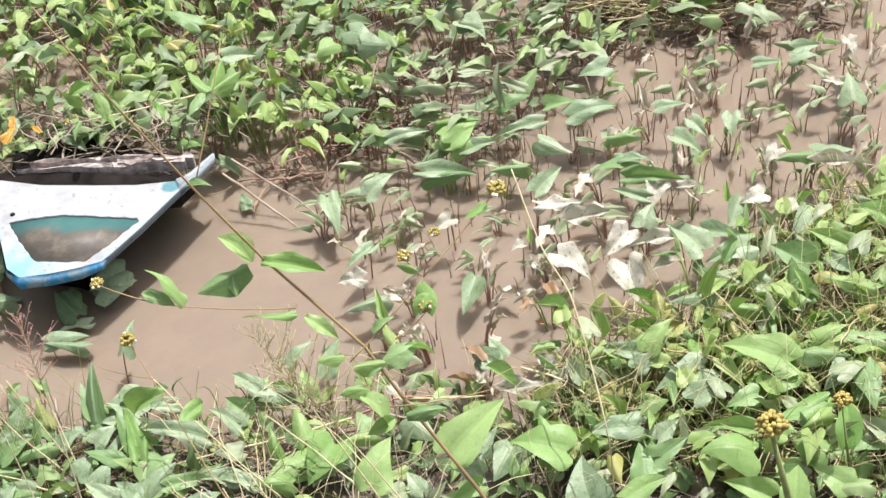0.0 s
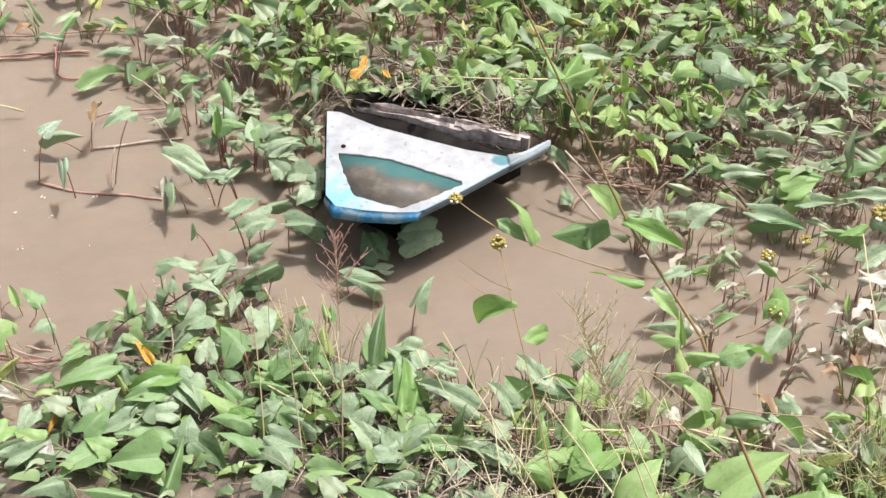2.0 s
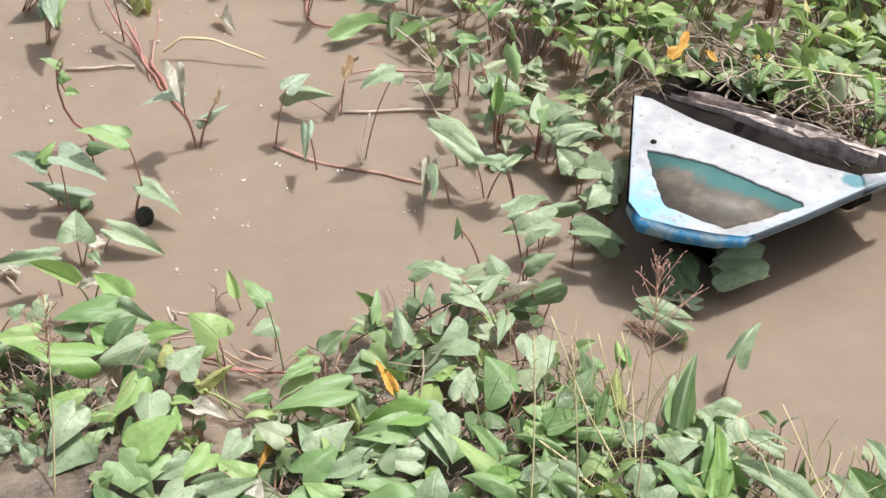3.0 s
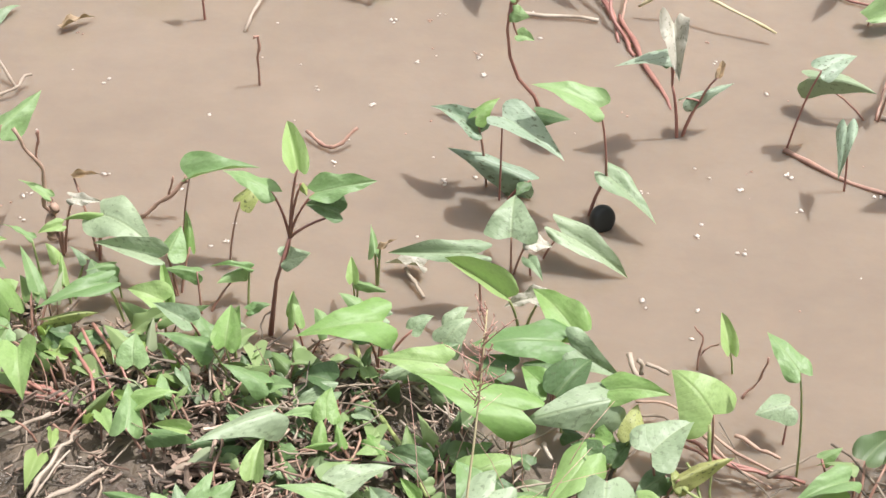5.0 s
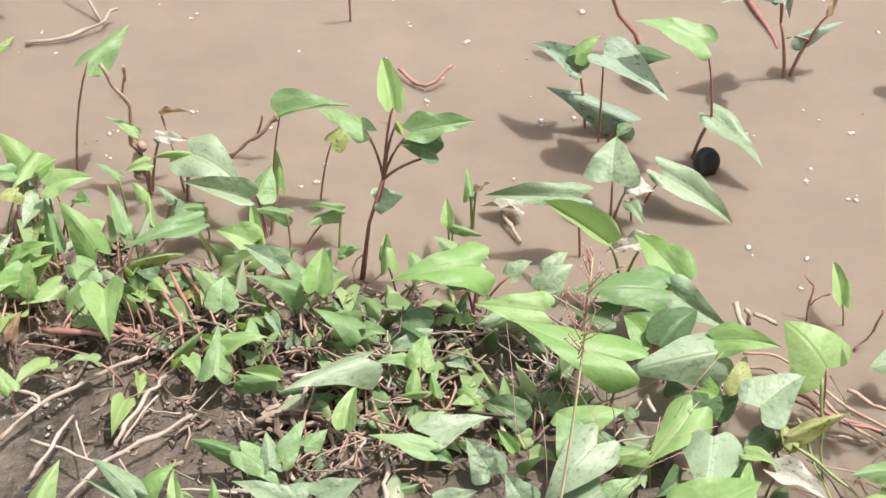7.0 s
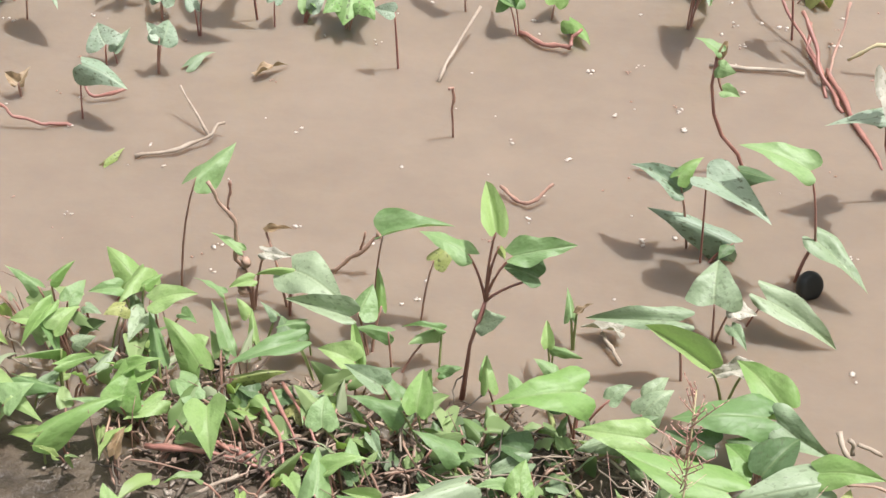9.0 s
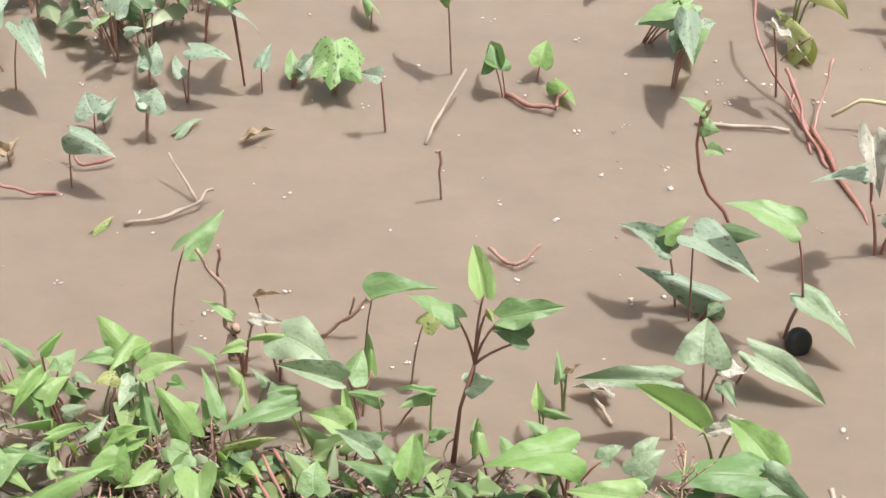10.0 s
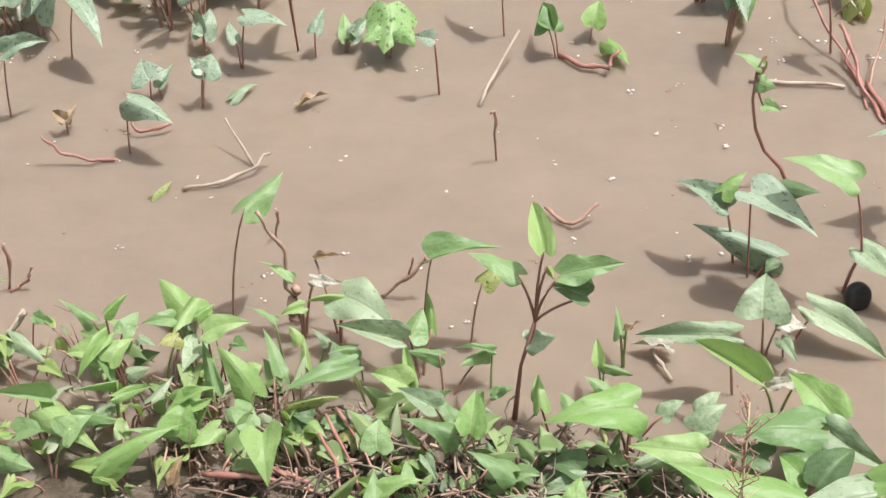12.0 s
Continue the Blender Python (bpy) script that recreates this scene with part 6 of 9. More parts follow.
spinach((0.341, 1.267), None, [((0.332, 1.266, 0.100), (0.286, 1.313, 0.122), 1.17, "v", -11)])
spinach((0.160, 1.405), None, [((0.164, 1.405, 0.073), (0.055, 1.395, 0.071), 0.59, "g", -5)])
spinach((0.386, 1.434), None, [((0.376, 1.434, 0.037), (0.368, 1.487, 0.054), 0.40, "v", -12)])
spinach((0.440, 1.253), None, [((0.414, 1.252, 0.186), (0.382, 1.300, 0.199), 0.60, "g", -12)])
spinach((0.353, 1.922), (0.334, 1.922, 0.092), [((0.327, 1.922, 0.143), (0.245, 1.898, 0.137), 0.44, "s", -11), ((0.325, 1.922, 0.196), (0.331, 1.843, 0.153), 0.47, "w", 13), ((0.326, 1.922, 0.139), (0.297, 1.925, 0.143), 0.99, "k", -10)])
spinach((0.355, 1.927), (0.378, 1.927, 0.062), [((0.357, 1.927, 0.067), (0.428, 1.953, 0.078), 0.37, "s", 6), ((0.399, 1.928, 0.105), (0.406, 1.958, 0.114), 0.38, "b", 0)])
spinach((0.506, 1.900), None, [((0.537, 1.901, 0.141), (0.590, 1.931, 0.147), 0.72, "s", 8)])
spinach((0.581, 1.809), None, [((0.563, 1.809, 0.113), (0.547, 1.739, 0.073), 0.37, "s", 15)])
spinach((-0.933, 1.558), None, [((-0.913, 1.563, 0.139), (-0.930, 1.581, 0.150), 0.76, "g", -1), ((-0.914, 1.562, 0.135), (-0.947, 1.543, 0.132), 0.41, "g", -12), ((-0.900, 1.565, 0.114), (-0.859, 1.573, 0.115), 0.45, "g", 4)])
spinach((-0.980, 1.530), None, [((-0.974, 1.531, 0.030), (-0.946, 1.575, 0.040), 0.52, "g", 12), ((-0.976, 1.530, 0.026), (-0.944, 1.548, 0.026), 0.75, "g", 7)])
spinach((-1.203, 2.342), None, [((-1.197, 2.343, 0.030), (-1.211, 2.405, 0.067), 0.87, "s", 10)])
spinach((-1.151, 2.321), None, [((-1.132, 2.326, 0.077), (-1.129, 2.378, 0.110), 0.98, "s", 2)])
spinach((-1.023, 2.286), None, [((-0.994, 2.293, 0.116), (-0.932, 2.214, 0.068), 0.42, "s", -2)])
spinach((-1.097, 2.360), None, [((-1.064, 2.368, 0.136), (-1.070, 2.282, 0.088), 0.63, "s", -18)])
spinach((-1.138, 2.053), None, [((-1.108, 2.060, 0.111), (-1.057, 2.126, 0.127), 0.51, "s", 28)])
spinach((-1.070, 2.112), None, [((-1.053, 2.116, 0.116), (-0.993, 2.151, 0.117), 0.45, "s", 10)])
spinach((-1.269, 2.336), None, [((-1.251, 2.340, 0.132), (-1.223, 2.284, 0.101), 0.53, "g", -3)])
spinach((-1.083, 2.564), None, [((-1.081, 2.565, 0.051), (-1.216, 2.526, 0.064), 0.28, "g", -23)])
spinach((-0.598, 1.647), None, [((-0.554, 1.654, 0.181), (-0.514, 1.714, 0.195), 0.62, "g", 5)])
spinach((-0.722, 1.531), None, [((-0.734, 1.519, 0.100), (-0.782, 1.539, 0.115), 0.42, "g", 0), ((-0.717, 1.522, 0.110), (-0.692, 1.550, 0.120), 0.47, "v", 8), ((-0.698, 1.518, 0.080), (-0.684, 1.552, 0.087), 0.76, "g", 10)])
spinach((-0.620, 1.537), None, [((-0.610, 1.568, 0.100), (-0.632, 1.512, 0.083), 0.61, "v", 7), ((-0.601, 1.535, 0.100), (-0.582, 1.554, 0.103), 0.63, "v", 4), ((-0.634, 1.538, 0.090), (-0.673, 1.525, 0.091), 0.62, "g", -17)])
spinach((-0.589, 1.522), None, [((-0.582, 1.505, 0.100), (-0.528, 1.520, 0.104), 0.70, "v", 6), ((-0.603, 1.524, 0.060), (-0.614, 1.477, 0.053), 0.76, "d", -4), ((-0.554, 1.519, 0.070), (-0.532, 1.510, 0.063), 0.83, "g", 7)])
spinach((-0.653, 1.493), None, [((-0.620, 1.504, 0.090), (-0.642, 1.487, 0.089), 1.02, "y", -6), ((-0.684, 1.476, 0.050), (-0.656, 1.485, 0.054), 0.76, "d", 12), ((-0.646, 1.439, 0.040), (-0.627, 1.480, 0.046), 0.48, "d", 5)])
spinach((-0.700, 1.495), None, [((-0.715, 1.478, 0.080), (-0.755, 1.465, 0.091), 0.97, "v", -3), ((-0.707, 1.472, 0.090), (-0.684, 1.430, 0.065), 0.45, "g", 3), ((-0.701, 1.476, 0.110), (-0.727, 1.423, 0.087), 0.33, "v", -4)])
spinach((-0.689, 1.423), None, [((-0.694, 1.453, 0.090), (-0.671, 1.491, 0.097), 0.79, "v", 3), ((-0.680, 1.431, 0.080), (-0.733, 1.404, 0.085), 0.22, "v", -11), ((-0.679, 1.414, 0.070), (-0.639, 1.438, 0.067), 0.36, "v", 5)])
spinach((-0.568, 1.438), None, [((-0.568, 1.454, 0.050), (-0.590, 1.506, 0.083), 0.40, "g", 0), ((-0.577, 1.425, 0.060), (-0.618, 1.380, 0.054), 0.63, "v", -7), ((-0.535, 1.425, 0.050), (-0.502, 1.406, 0.035), 0.88, "g", -3)])
spinach((-0.503, 1.470), None, [((-0.515, 1.448, 0.050), (-0.567, 1.489, 0.091), 0.56, "v", -4), ((-0.524, 1.479, 0.060), (-0.512, 1.488, 0.062), 1.78, "v", 7), ((-0.484, 1.475, 0.050), (-0.517, 1.532, 0.084), 0.29, "g", -5)])
spinach((-0.461, 1.525), None, [((-0.459, 1.499, 0.050), (-0.470, 1.544, 0.064), 0.35, "v", 5), ((-0.473, 1.535, 0.060), (-0.491, 1.552, 0.072), 0.64, "v", -2), ((-0.437, 1.538, 0.060), (-0.461, 1.553, 0.068), 0.59, "d", 7)])
spinach((-0.384, 1.491), None, [((-0.397, 1.472, 0.080), (-0.477, 1.426, 0.074), 0.39, "g", -6), ((-0.409, 1.507, 0.050), (-0.430, 1.535, 0.063), 1.15, "k", 7), ((-0.354, 1.464, 0.040), (-0.325, 1.454, 0.034), 0.66, "g", 7)])
spinach((-0.443, 1.426), None, [((-0.463, 1.422, 0.060), (-0.403, 1.442, 0.057), 0.36, "y", 9), ((-0.445, 1.398, 0.040), (-0.463, 1.422, 0.053), 0.87, "k", -12), ((-0.435, 1.412, 0.050), (-0.461, 1.413, 0.053), 0.84, "k", -10)])
spinach((-0.583, 1.378), None, [((-0.598, 1.411, 0.070), (-0.550, 1.429, 0.078), 0.38, "v", 7), ((-0.593, 1.371, 0.050), (-0.585, 1.411, 0.073), 1.09, "v", 12), ((-0.568, 1.376, 0.050), (-0.667, 1.373, 0.055), 0.26, "g", -8)])
spinach((-0.723, 1.398), None, [((-0.728, 1.400, 0.060), (-0.665, 1.395, 0.046), 0.48, "g", -7), ((-0.703, 1.395, 0.040), (-0.686, 1.433, 0.043), 0.56, "d", 4), ((-0.759, 1.406, 0.070), (-0.826, 1.397, 0.086), 0.33, "g", -7)])
spinach((-0.761, 1.367), None, [((-0.729, 1.352, 0.060), (-0.696, 1.376, 0.075), 1.06, "g", 8), ((-0.765, 1.387, 0.070), (-0.686, 1.350, 0.036), 0.48, "v", 7), ((-0.792, 1.361, 0.050), (-0.745, 1.372, 0.052), 0.78, "g", 2)])
spinach((-0.324, 1.542), None, [((-0.343, 1.533, 0.070), (-0.430, 1.558, 0.071), 0.37, "d", -8), ((-0.334, 1.542, 0.070), (-0.321, 1.583, 0.083), 1.02, "g", -5), ((-0.309, 1.568, 0.060), (-0.321, 1.619, 0.081), 0.28, "v", 3)])
spinach((-0.289, 1.505), None, [((-0.293, 1.521, 0.060), (-0.335, 1.521, 0.064), 0.55, "g", -2), ((-0.237, 1.542, 0.050), (-0.268, 1.516, 0.046), 0.55, "g", -1), ((-0.321, 1.465, 0.050), (-0.339, 1.530, 0.070), 0.26, "v", -0)])
spinach((-0.233, 1.524), None, [((-0.229, 1.541, 0.050), (-0.280, 1.538, 0.054), 0.29, "g", -2), ((-0.223, 1.475, 0.040), (-0.196, 1.485, 0.042), 0.59, "g", 1)])
spinach((-0.325, 1.444), None, [((-0.326, 1.464, 0.060), (-0.372, 1.473, 0.070), 0.85, "v", -6), ((-0.303, 1.458, 0.050), (-0.269, 1.464, 0.056), 0.57, "g", 5), ((-0.352, 1.416, 0.040), (-0.382, 1.430, 0.042), 0.75, "d", 8)])
spinach((-0.092, 1.528), None, [((-0.096, 1.523, 0.050), (-0.100, 1.557, 0.064), 0.47, "v", -4), ((-0.089, 1.524, 0.050), (-0.052, 1.513, 0.044), 0.38, "g", 6), ((-0.086, 1.477, 0.050), (-0.111, 1.491, 0.060), 0.71, "g", -20)])
spinach((-0.148, 1.440), None, [((-0.166, 1.468, 0.040), (-0.170, 1.498, 0.053), 0.57, "v", -2), ((-0.160, 1.434, 0.060), (-0.166, 1.480, 0.071), 0.46, "v", -14), ((-0.119, 1.430, 0.050), (-0.139, 1.464, 0.058), 0.64, "g", -4)])
spinach((0.146, 1.914), None, [((0.140, 1.905, 0.050), (0.190, 1.876, 0.059), 0.61, "k", 14)])
spinach((0.070, 1.531), None, [((0.060, 1.540, 0.090), (-0.052, 1.541, 0.086), 0.33, "d", -4)])
spinach((0.121, 1.498), None, [((0.099, 1.471, 0.080), (0.020, 1.522, 0.098), 0.34, "v", -5), ((0.144, 1.497, 0.060), (0.097, 1.491, 0.046), 0.45, "w", -1)])
spinach((0.135, 1.609), None, [((0.128, 1.592, 0.040), (0.147, 1.558, 0.032), 0.52, "d", 16)])
spinach((-0.534, 1.382), None, [((-0.547, 1.387, 0.050), (-0.588, 1.358, 0.042), 0.57, "v", -12), ((-0.502, 1.382, 0.060), (-0.531, 1.402, 0.068), 0.83, "g", 0)])
spinach((-0.467, 1.372), None, [((-0.480, 1.353, 0.080), (-0.465, 1.295, 0.051), 0.78, "v", 6), ((-0.439, 1.402, 0.050), (-0.412, 1.382, 0.047), 0.64, "v", 10)])
spinach((-0.396, 1.411), None, [((-0.388, 1.386, 0.040), (-0.375, 1.414, 0.050), 1.18, "y", -11), ((-0.407, 1.416, 0.040), (-0.379, 1.410, 0.034), 0.83, "k", 5), ((-0.420, 1.410, 0.040), (-0.397, 1.431, 0.040), 0.56, "g", 7)])
spinach((-0.309, 1.357), None, [((-0.347, 1.362, 0.050), (-0.348, 1.398, 0.067), 1.04, "g", -13), ((-0.288, 1.352, 0.050), (-0.272, 1.325, 0.042), 0.53, "d", 2)])
spinach((-0.227, 1.370), None, [((-0.254, 1.367, 0.080), (-0.321, 1.381, 0.086), 0.50, "g", 0), ((-0.236, 1.368, 0.080), (-0.234, 1.420, 0.099), 0.68, "v", 3), ((-0.212, 1.367, 0.040), (-0.220, 1.386, 0.049), 0.88, "k", 3)])
spinach((-0.270, 1.438), None, [((-0.283, 1.406, 0.080), (-0.330, 1.425, 0.093), 0.64, "d", -0), ((-0.265, 1.428, 0.040), (-0.295, 1.454, 0.055), 0.61, "g", -1), ((-0.247, 1.441, 0.050), (-0.220, 1.440, 0.043), 0.73, "d", 2)])
spinach((-0.313, 1.253), None, [((-0.335, 1.248, 0.060), (-0.341, 1.308, 0.074), 0.62, "g", 6), ((-0.306, 1.251, 0.050), (-0.255, 1.243, 0.045), 0.46, "g", -2), ((-0.326, 1.286, 0.060), (-0.279, 1.306, 0.061), 0.49, "v", -8)])
spinach((-0.286, 1.288), None, [((-0.300, 1.303, 0.060), (-0.308, 1.334, 0.064), 0.62, "g", 6), ((-0.299, 1.289, 0.040), (-0.313, 1.300, 0.046), 0.93, "k", -4), ((-0.264, 1.248, 0.060), (-0.305, 1.252, 0.065), 0.39, "v", -5)])
spinach((-0.376, 1.279), None, [((-0.371, 1.280, 0.050), (-0.355, 1.252, 0.043), 0.74, "v", -8)])
spinach((-0.172, 1.250), None, [((-0.165, 1.256, 0.090), (-0.252, 1.205, 0.086), 0.49, "d", 1), ((-0.169, 1.263, 0.040), (-0.268, 1.243, 0.038), 0.25, "k", 0), ((-0.162, 1.246, 0.040), (-0.133, 1.231, 0.039), 0.77, "g", -4)])
spinach((-0.193, 1.194), None, [((-0.183, 1.188, 0.050), (-0.174, 1.237, 0.069), 0.55, "v", -6), ((-0.156, 1.214, 0.040), (-0.130, 1.204, 0.035), 0.75, "g", 1), ((-0.224, 1.160, 0.050), (-0.201, 1.182, 0.054), 0.88, "g", -1)])
spinach((-0.188, 1.304), None, [((-0.183, 1.319, 0.070), (-0.236, 1.333, 0.086), 0.66, "g", -0), ((-0.182, 1.332, 0.050), (-0.149, 1.330, 0.053), 0.70, "g", -7), ((-0.207, 1.278, 0.040), (-0.227, 1.288, 0.046), 0.86, "g", 2)])
spinach((-0.056, 1.433), None, [((-0.072, 1.405, 0.070), (-0.102, 1.406, 0.073), 0.77, "k", -4), ((-0.051, 1.460, 0.050), (-0.085, 1.468, 0.054), 0.65, "d", -7), ((-0.016, 1.439, 0.050), (0.010, 1.456, 0.059), 0.81, "d", -0)])
spinach((-0.092, 1.319), None, [((-0.106, 1.343, 0.050), (-0.145, 1.352, 0.050), 1.00, "k", 3), ((-0.105, 1.328, 0.050), (-0.156, 1.311, 0.036), 0.52, "d", -2), ((-0.075, 1.304, 0.040), (-0.049, 1.293, 0.036), 0.67, "d", 8)])
spinach((-0.119, 1.266), None, [((-0.108, 1.276, 0.060), (-0.104, 1.311, 0.075), 0.92, "v", -2), ((-0.127, 1.291, 0.050), (-0.163, 1.277, 0.057), 0.52, "g", -1), ((-0.112, 1.248, 0.050), (-0.114, 1.277, 0.059), 0.66, "v", 8)])
spinach((-0.073, 1.250), None, [((-0.088, 1.241, 0.050), (-0.095, 1.264, 0.065), 0.59, "v", -6), ((-0.089, 1.248, 0.050), (-0.134, 1.238, 0.048), 0.26, "v", 1), ((-0.059, 1.246, 0.060), (-0.035, 1.227, 0.051), 0.58, "v", 10)])
spinach((-0.097, 1.155), None, [((-0.089, 1.175, 0.060), (-0.024, 1.201, 0.066), 0.62, "d", -3), ((-0.087, 1.161, 0.050), (-0.061, 1.151, 0.043), 0.66, "g", 2), ((-0.089, 1.154, 0.060), (-0.155, 1.163, 0.070), 0.44, "g", -1)])
spinach((-0.013, 1.218), None, [((0.010, 1.222, 0.040), (-0.038, 1.240, 0.043), 0.71, "k", -6), ((0.001, 1.176, 0.040), (-0.019, 1.200, 0.048), 0.49, "v", -1), ((-0.045, 1.238, 0.060), (-0.071, 1.225, 0.056), 0.75, "v", -1)])
spinach((0.019, 1.082), None, [((0.016, 1.091, 0.060), (-0.007, 1.118, 0.074), 1.03, "d", -7)])
spinach((0.078, 1.175), None, [((0.068, 1.162, 0.060), (0.043, 1.203, 0.077), 0.97, "g", -8), ((0.086, 1.150, 0.090), (0.034, 1.100, 0.049), 0.71, "d", -1), ((0.101, 1.181, 0.050), (0.077, 1.200, 0.061), 0.67, "k", -2)])
spinach((0.150, 1.161), None, [((0.135, 1.177, 0.050), (0.090, 1.178, 0.045), 0.42, "g", 1), ((0.142, 1.166, 0.060), (0.089, 1.150, 0.056), 0.39, "v", 9), ((0.178, 1.150, 0.040), (0.151, 1.127, 0.037), 0.89, "k", -5)])
spinach((0.200, 1.249), None, [((0.190, 1.223, 0.070), (0.140, 1.158, 0.051), 0.66, "v", 8), ((0.200, 1.230, 0.060), (0.172, 1.245, 0.065), 0.97, "k", 1), ((0.221, 1.240, 0.040), (0.246, 1.268, 0.048), 0.81, "k", -9)])
spinach((0.224, 1.177), None, [((0.209, 1.178, 0.080), (0.202, 1.099, 0.058), 0.79, "d", 10), ((0.229, 1.161, 0.040), (0.253, 1.186, 0.049), 0.61, "d", -4), ((0.246, 1.173, 0.060), (0.279, 1.156, 0.062), 0.67, "v", -8)])
spinach((0.275, 1.211), None, [((0.280, 1.216, 0.050), (0.244, 1.188, 0.044), 0.81, "k", 3), ((0.261, 1.222, 0.080), (0.312, 1.262, 0.094), 1.07, "d", -8), ((0.291, 1.193, 0.070), (0.353, 1.215, 0.085), 0.39, "y", 4)])
spinach((0.268, 1.159), None, [((0.243, 1.120, 0.050), (0.249, 1.164, 0.062), 0.50, "v", -10), ((0.278, 1.158, 0.050), (0.330, 1.125, 0.048), 0.60, "w", 3)])
spinach((0.292, 1.185), None, [((0.295, 1.191, 0.060), (0.283, 1.220, 0.066), 0.58, "y", -5)])
spinach((0.226, 1.267), None, [((0.243, 1.254, 0.070), (0.250, 1.294, 0.084), 0.83, "y", -7), ((0.203, 1.271, 0.050), (0.233, 1.251, 0.047), 0.78, "v", 4), ((0.219, 1.293, 0.090), (0.119, 1.271, 0.072), 0.61, "d", -9)])
# k leaves here carry the shade below the large leaves in their tone
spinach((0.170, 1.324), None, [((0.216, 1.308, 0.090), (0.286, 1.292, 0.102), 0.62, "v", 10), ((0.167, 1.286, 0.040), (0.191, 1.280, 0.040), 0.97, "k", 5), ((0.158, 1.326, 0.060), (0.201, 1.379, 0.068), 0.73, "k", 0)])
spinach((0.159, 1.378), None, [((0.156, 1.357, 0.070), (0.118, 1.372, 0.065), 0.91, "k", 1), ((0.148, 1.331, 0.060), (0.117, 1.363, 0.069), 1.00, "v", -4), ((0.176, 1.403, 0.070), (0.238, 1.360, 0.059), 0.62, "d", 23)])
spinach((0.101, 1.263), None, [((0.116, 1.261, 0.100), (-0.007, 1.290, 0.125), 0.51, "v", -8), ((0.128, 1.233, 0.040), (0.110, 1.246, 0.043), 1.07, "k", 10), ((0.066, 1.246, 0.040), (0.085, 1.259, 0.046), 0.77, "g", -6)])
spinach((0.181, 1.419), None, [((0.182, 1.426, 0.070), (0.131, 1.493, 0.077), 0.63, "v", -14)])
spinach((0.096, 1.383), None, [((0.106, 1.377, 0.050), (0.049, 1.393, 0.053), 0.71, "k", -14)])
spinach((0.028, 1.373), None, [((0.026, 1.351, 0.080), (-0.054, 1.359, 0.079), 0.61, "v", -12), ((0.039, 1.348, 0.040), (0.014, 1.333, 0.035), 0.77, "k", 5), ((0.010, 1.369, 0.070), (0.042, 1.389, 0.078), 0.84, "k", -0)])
spinach((0.012, 1.414), None, [((0.022, 1.408, 0.060), (0.058, 1.433, 0.079), 0.98, "d", -1), ((0.030, 1.438, 0.060), (0.052, 1.463, 0.070), 0.81, "d", -2), ((0.008, 1.374, 0.060), (-0.051, 1.353, 0.050), 0.55, "d", -3)])
spinach((-0.491, 1.058), None, [((-0.489, 1.054, 0.060), (-0.473, 1.106, 0.071), 0.60, "v", -3)])
spinach((-0.395, 1.078), None, [((-0.391, 1.081, 0.060), (-0.438, 1.107, 0.075), 0.49, "d", -4), ((-0.388, 1.078, 0.050), (-0.449, 1.100, 0.048), 0.33, "d", -10), ((-0.385, 1.085, 0.050), (-0.352, 1.119, 0.061), 0.70, "v", -6)])
spinach((-0.325, 1.090), None, [((-0.345, 1.073, 0.050), (-0.354, 1.109, 0.062), 0.48, "v", -8), ((-0.305, 1.072, 0.050), (-0.313, 1.103, 0.059), 0.42, "v", 3)])
spinach((-0.285, 1.137), None, [((-0.293, 1.139, 0.060), (-0.343, 1.149, 0.064), 0.48, "g", -4), ((-0.287, 1.139, 0.060), (-0.242, 1.109, 0.043), 0.58, "g", -2), ((-0.253, 1.121, 0.060), (-0.263, 1.158, 0.073), 0.79, "d", -10)])
spinach((-0.231, 1.116), None, [((-0.242, 1.130, 0.060), (-0.223, 1.175, 0.077), 0.50, "g", -7), ((-0.236, 1.081, 0.050), (-0.202, 1.108, 0.053), 0.79, "d", -3), ((-0.234, 1.081, 0.050), (-0.289, 1.091, 0.070), 0.56, "d", 1)])
spinach((-0.203, 1.083), None, [((-0.197, 1.091, 0.050), (-0.155, 1.114, 0.057), 0.81, "d", -4)])
spinach((0.408, 1.183), None, [((0.399, 1.164, 0.060), (0.353, 1.150, 0.063), 0.56, "g", 1)])
spinach((0.432, 1.316), None, [((0.432, 1.326, 0.060), (0.390, 1.312, 0.055), 1.02, "d", 5)])
spinach((0.103, 1.112), None, [((0.095, 1.111, 0.050), (0.138, 1.136, 0.056), 0.57, "g", 6)])
spinach((-0.089, 1.118), None, [((-0.120, 1.116, 0.040), (-0.089, 1.130, 0.039), 0.58, "g", 3), ((-0.073, 1.103, 0.040), (-0.035, 1.119, 0.042), 0.64, "d", -4)])
spinach((0.478, 1.223), None, [((0.483, 1.209, 0.060), (0.415, 1.174, 0.058), 0.54, "g", 5), ((0.460, 1.251, 0.050), (0.484, 1.259, 0.061), 0.72, "g", 1)])
spinach((-0.813, 2.380), None, [((-0.816, 2.389, 0.100), (-0.856, 2.412, 0.123), 0.99, "k", -12), ((-0.804, 2.416, 0.090), (-0.851, 2.393, 0.087), 0.51, "s", -14), ((-0.837, 2.349, 0.080), (-0.807, 2.358, 0.081), 0.73, "s", 17)])
spinach((-0.872, 2.387), None, [((-0.845, 2.343, 0.120), (-0.817, 2.403, 0.147), 0.61, "s", 11), ((-0.889, 2.372, 0.080), (-0.902, 2.372, 0.086), 1.46, "s", -10), ((-0.875, 2.401, 0.130), (-0.877, 2.444, 0.157), 0.64, "v", 7)])
spinach((-0.891, 2.388), None, [((-0.897, 2.394, 0.120), (-0.922, 2.427, 0.142), 0.67, "s", 3)])
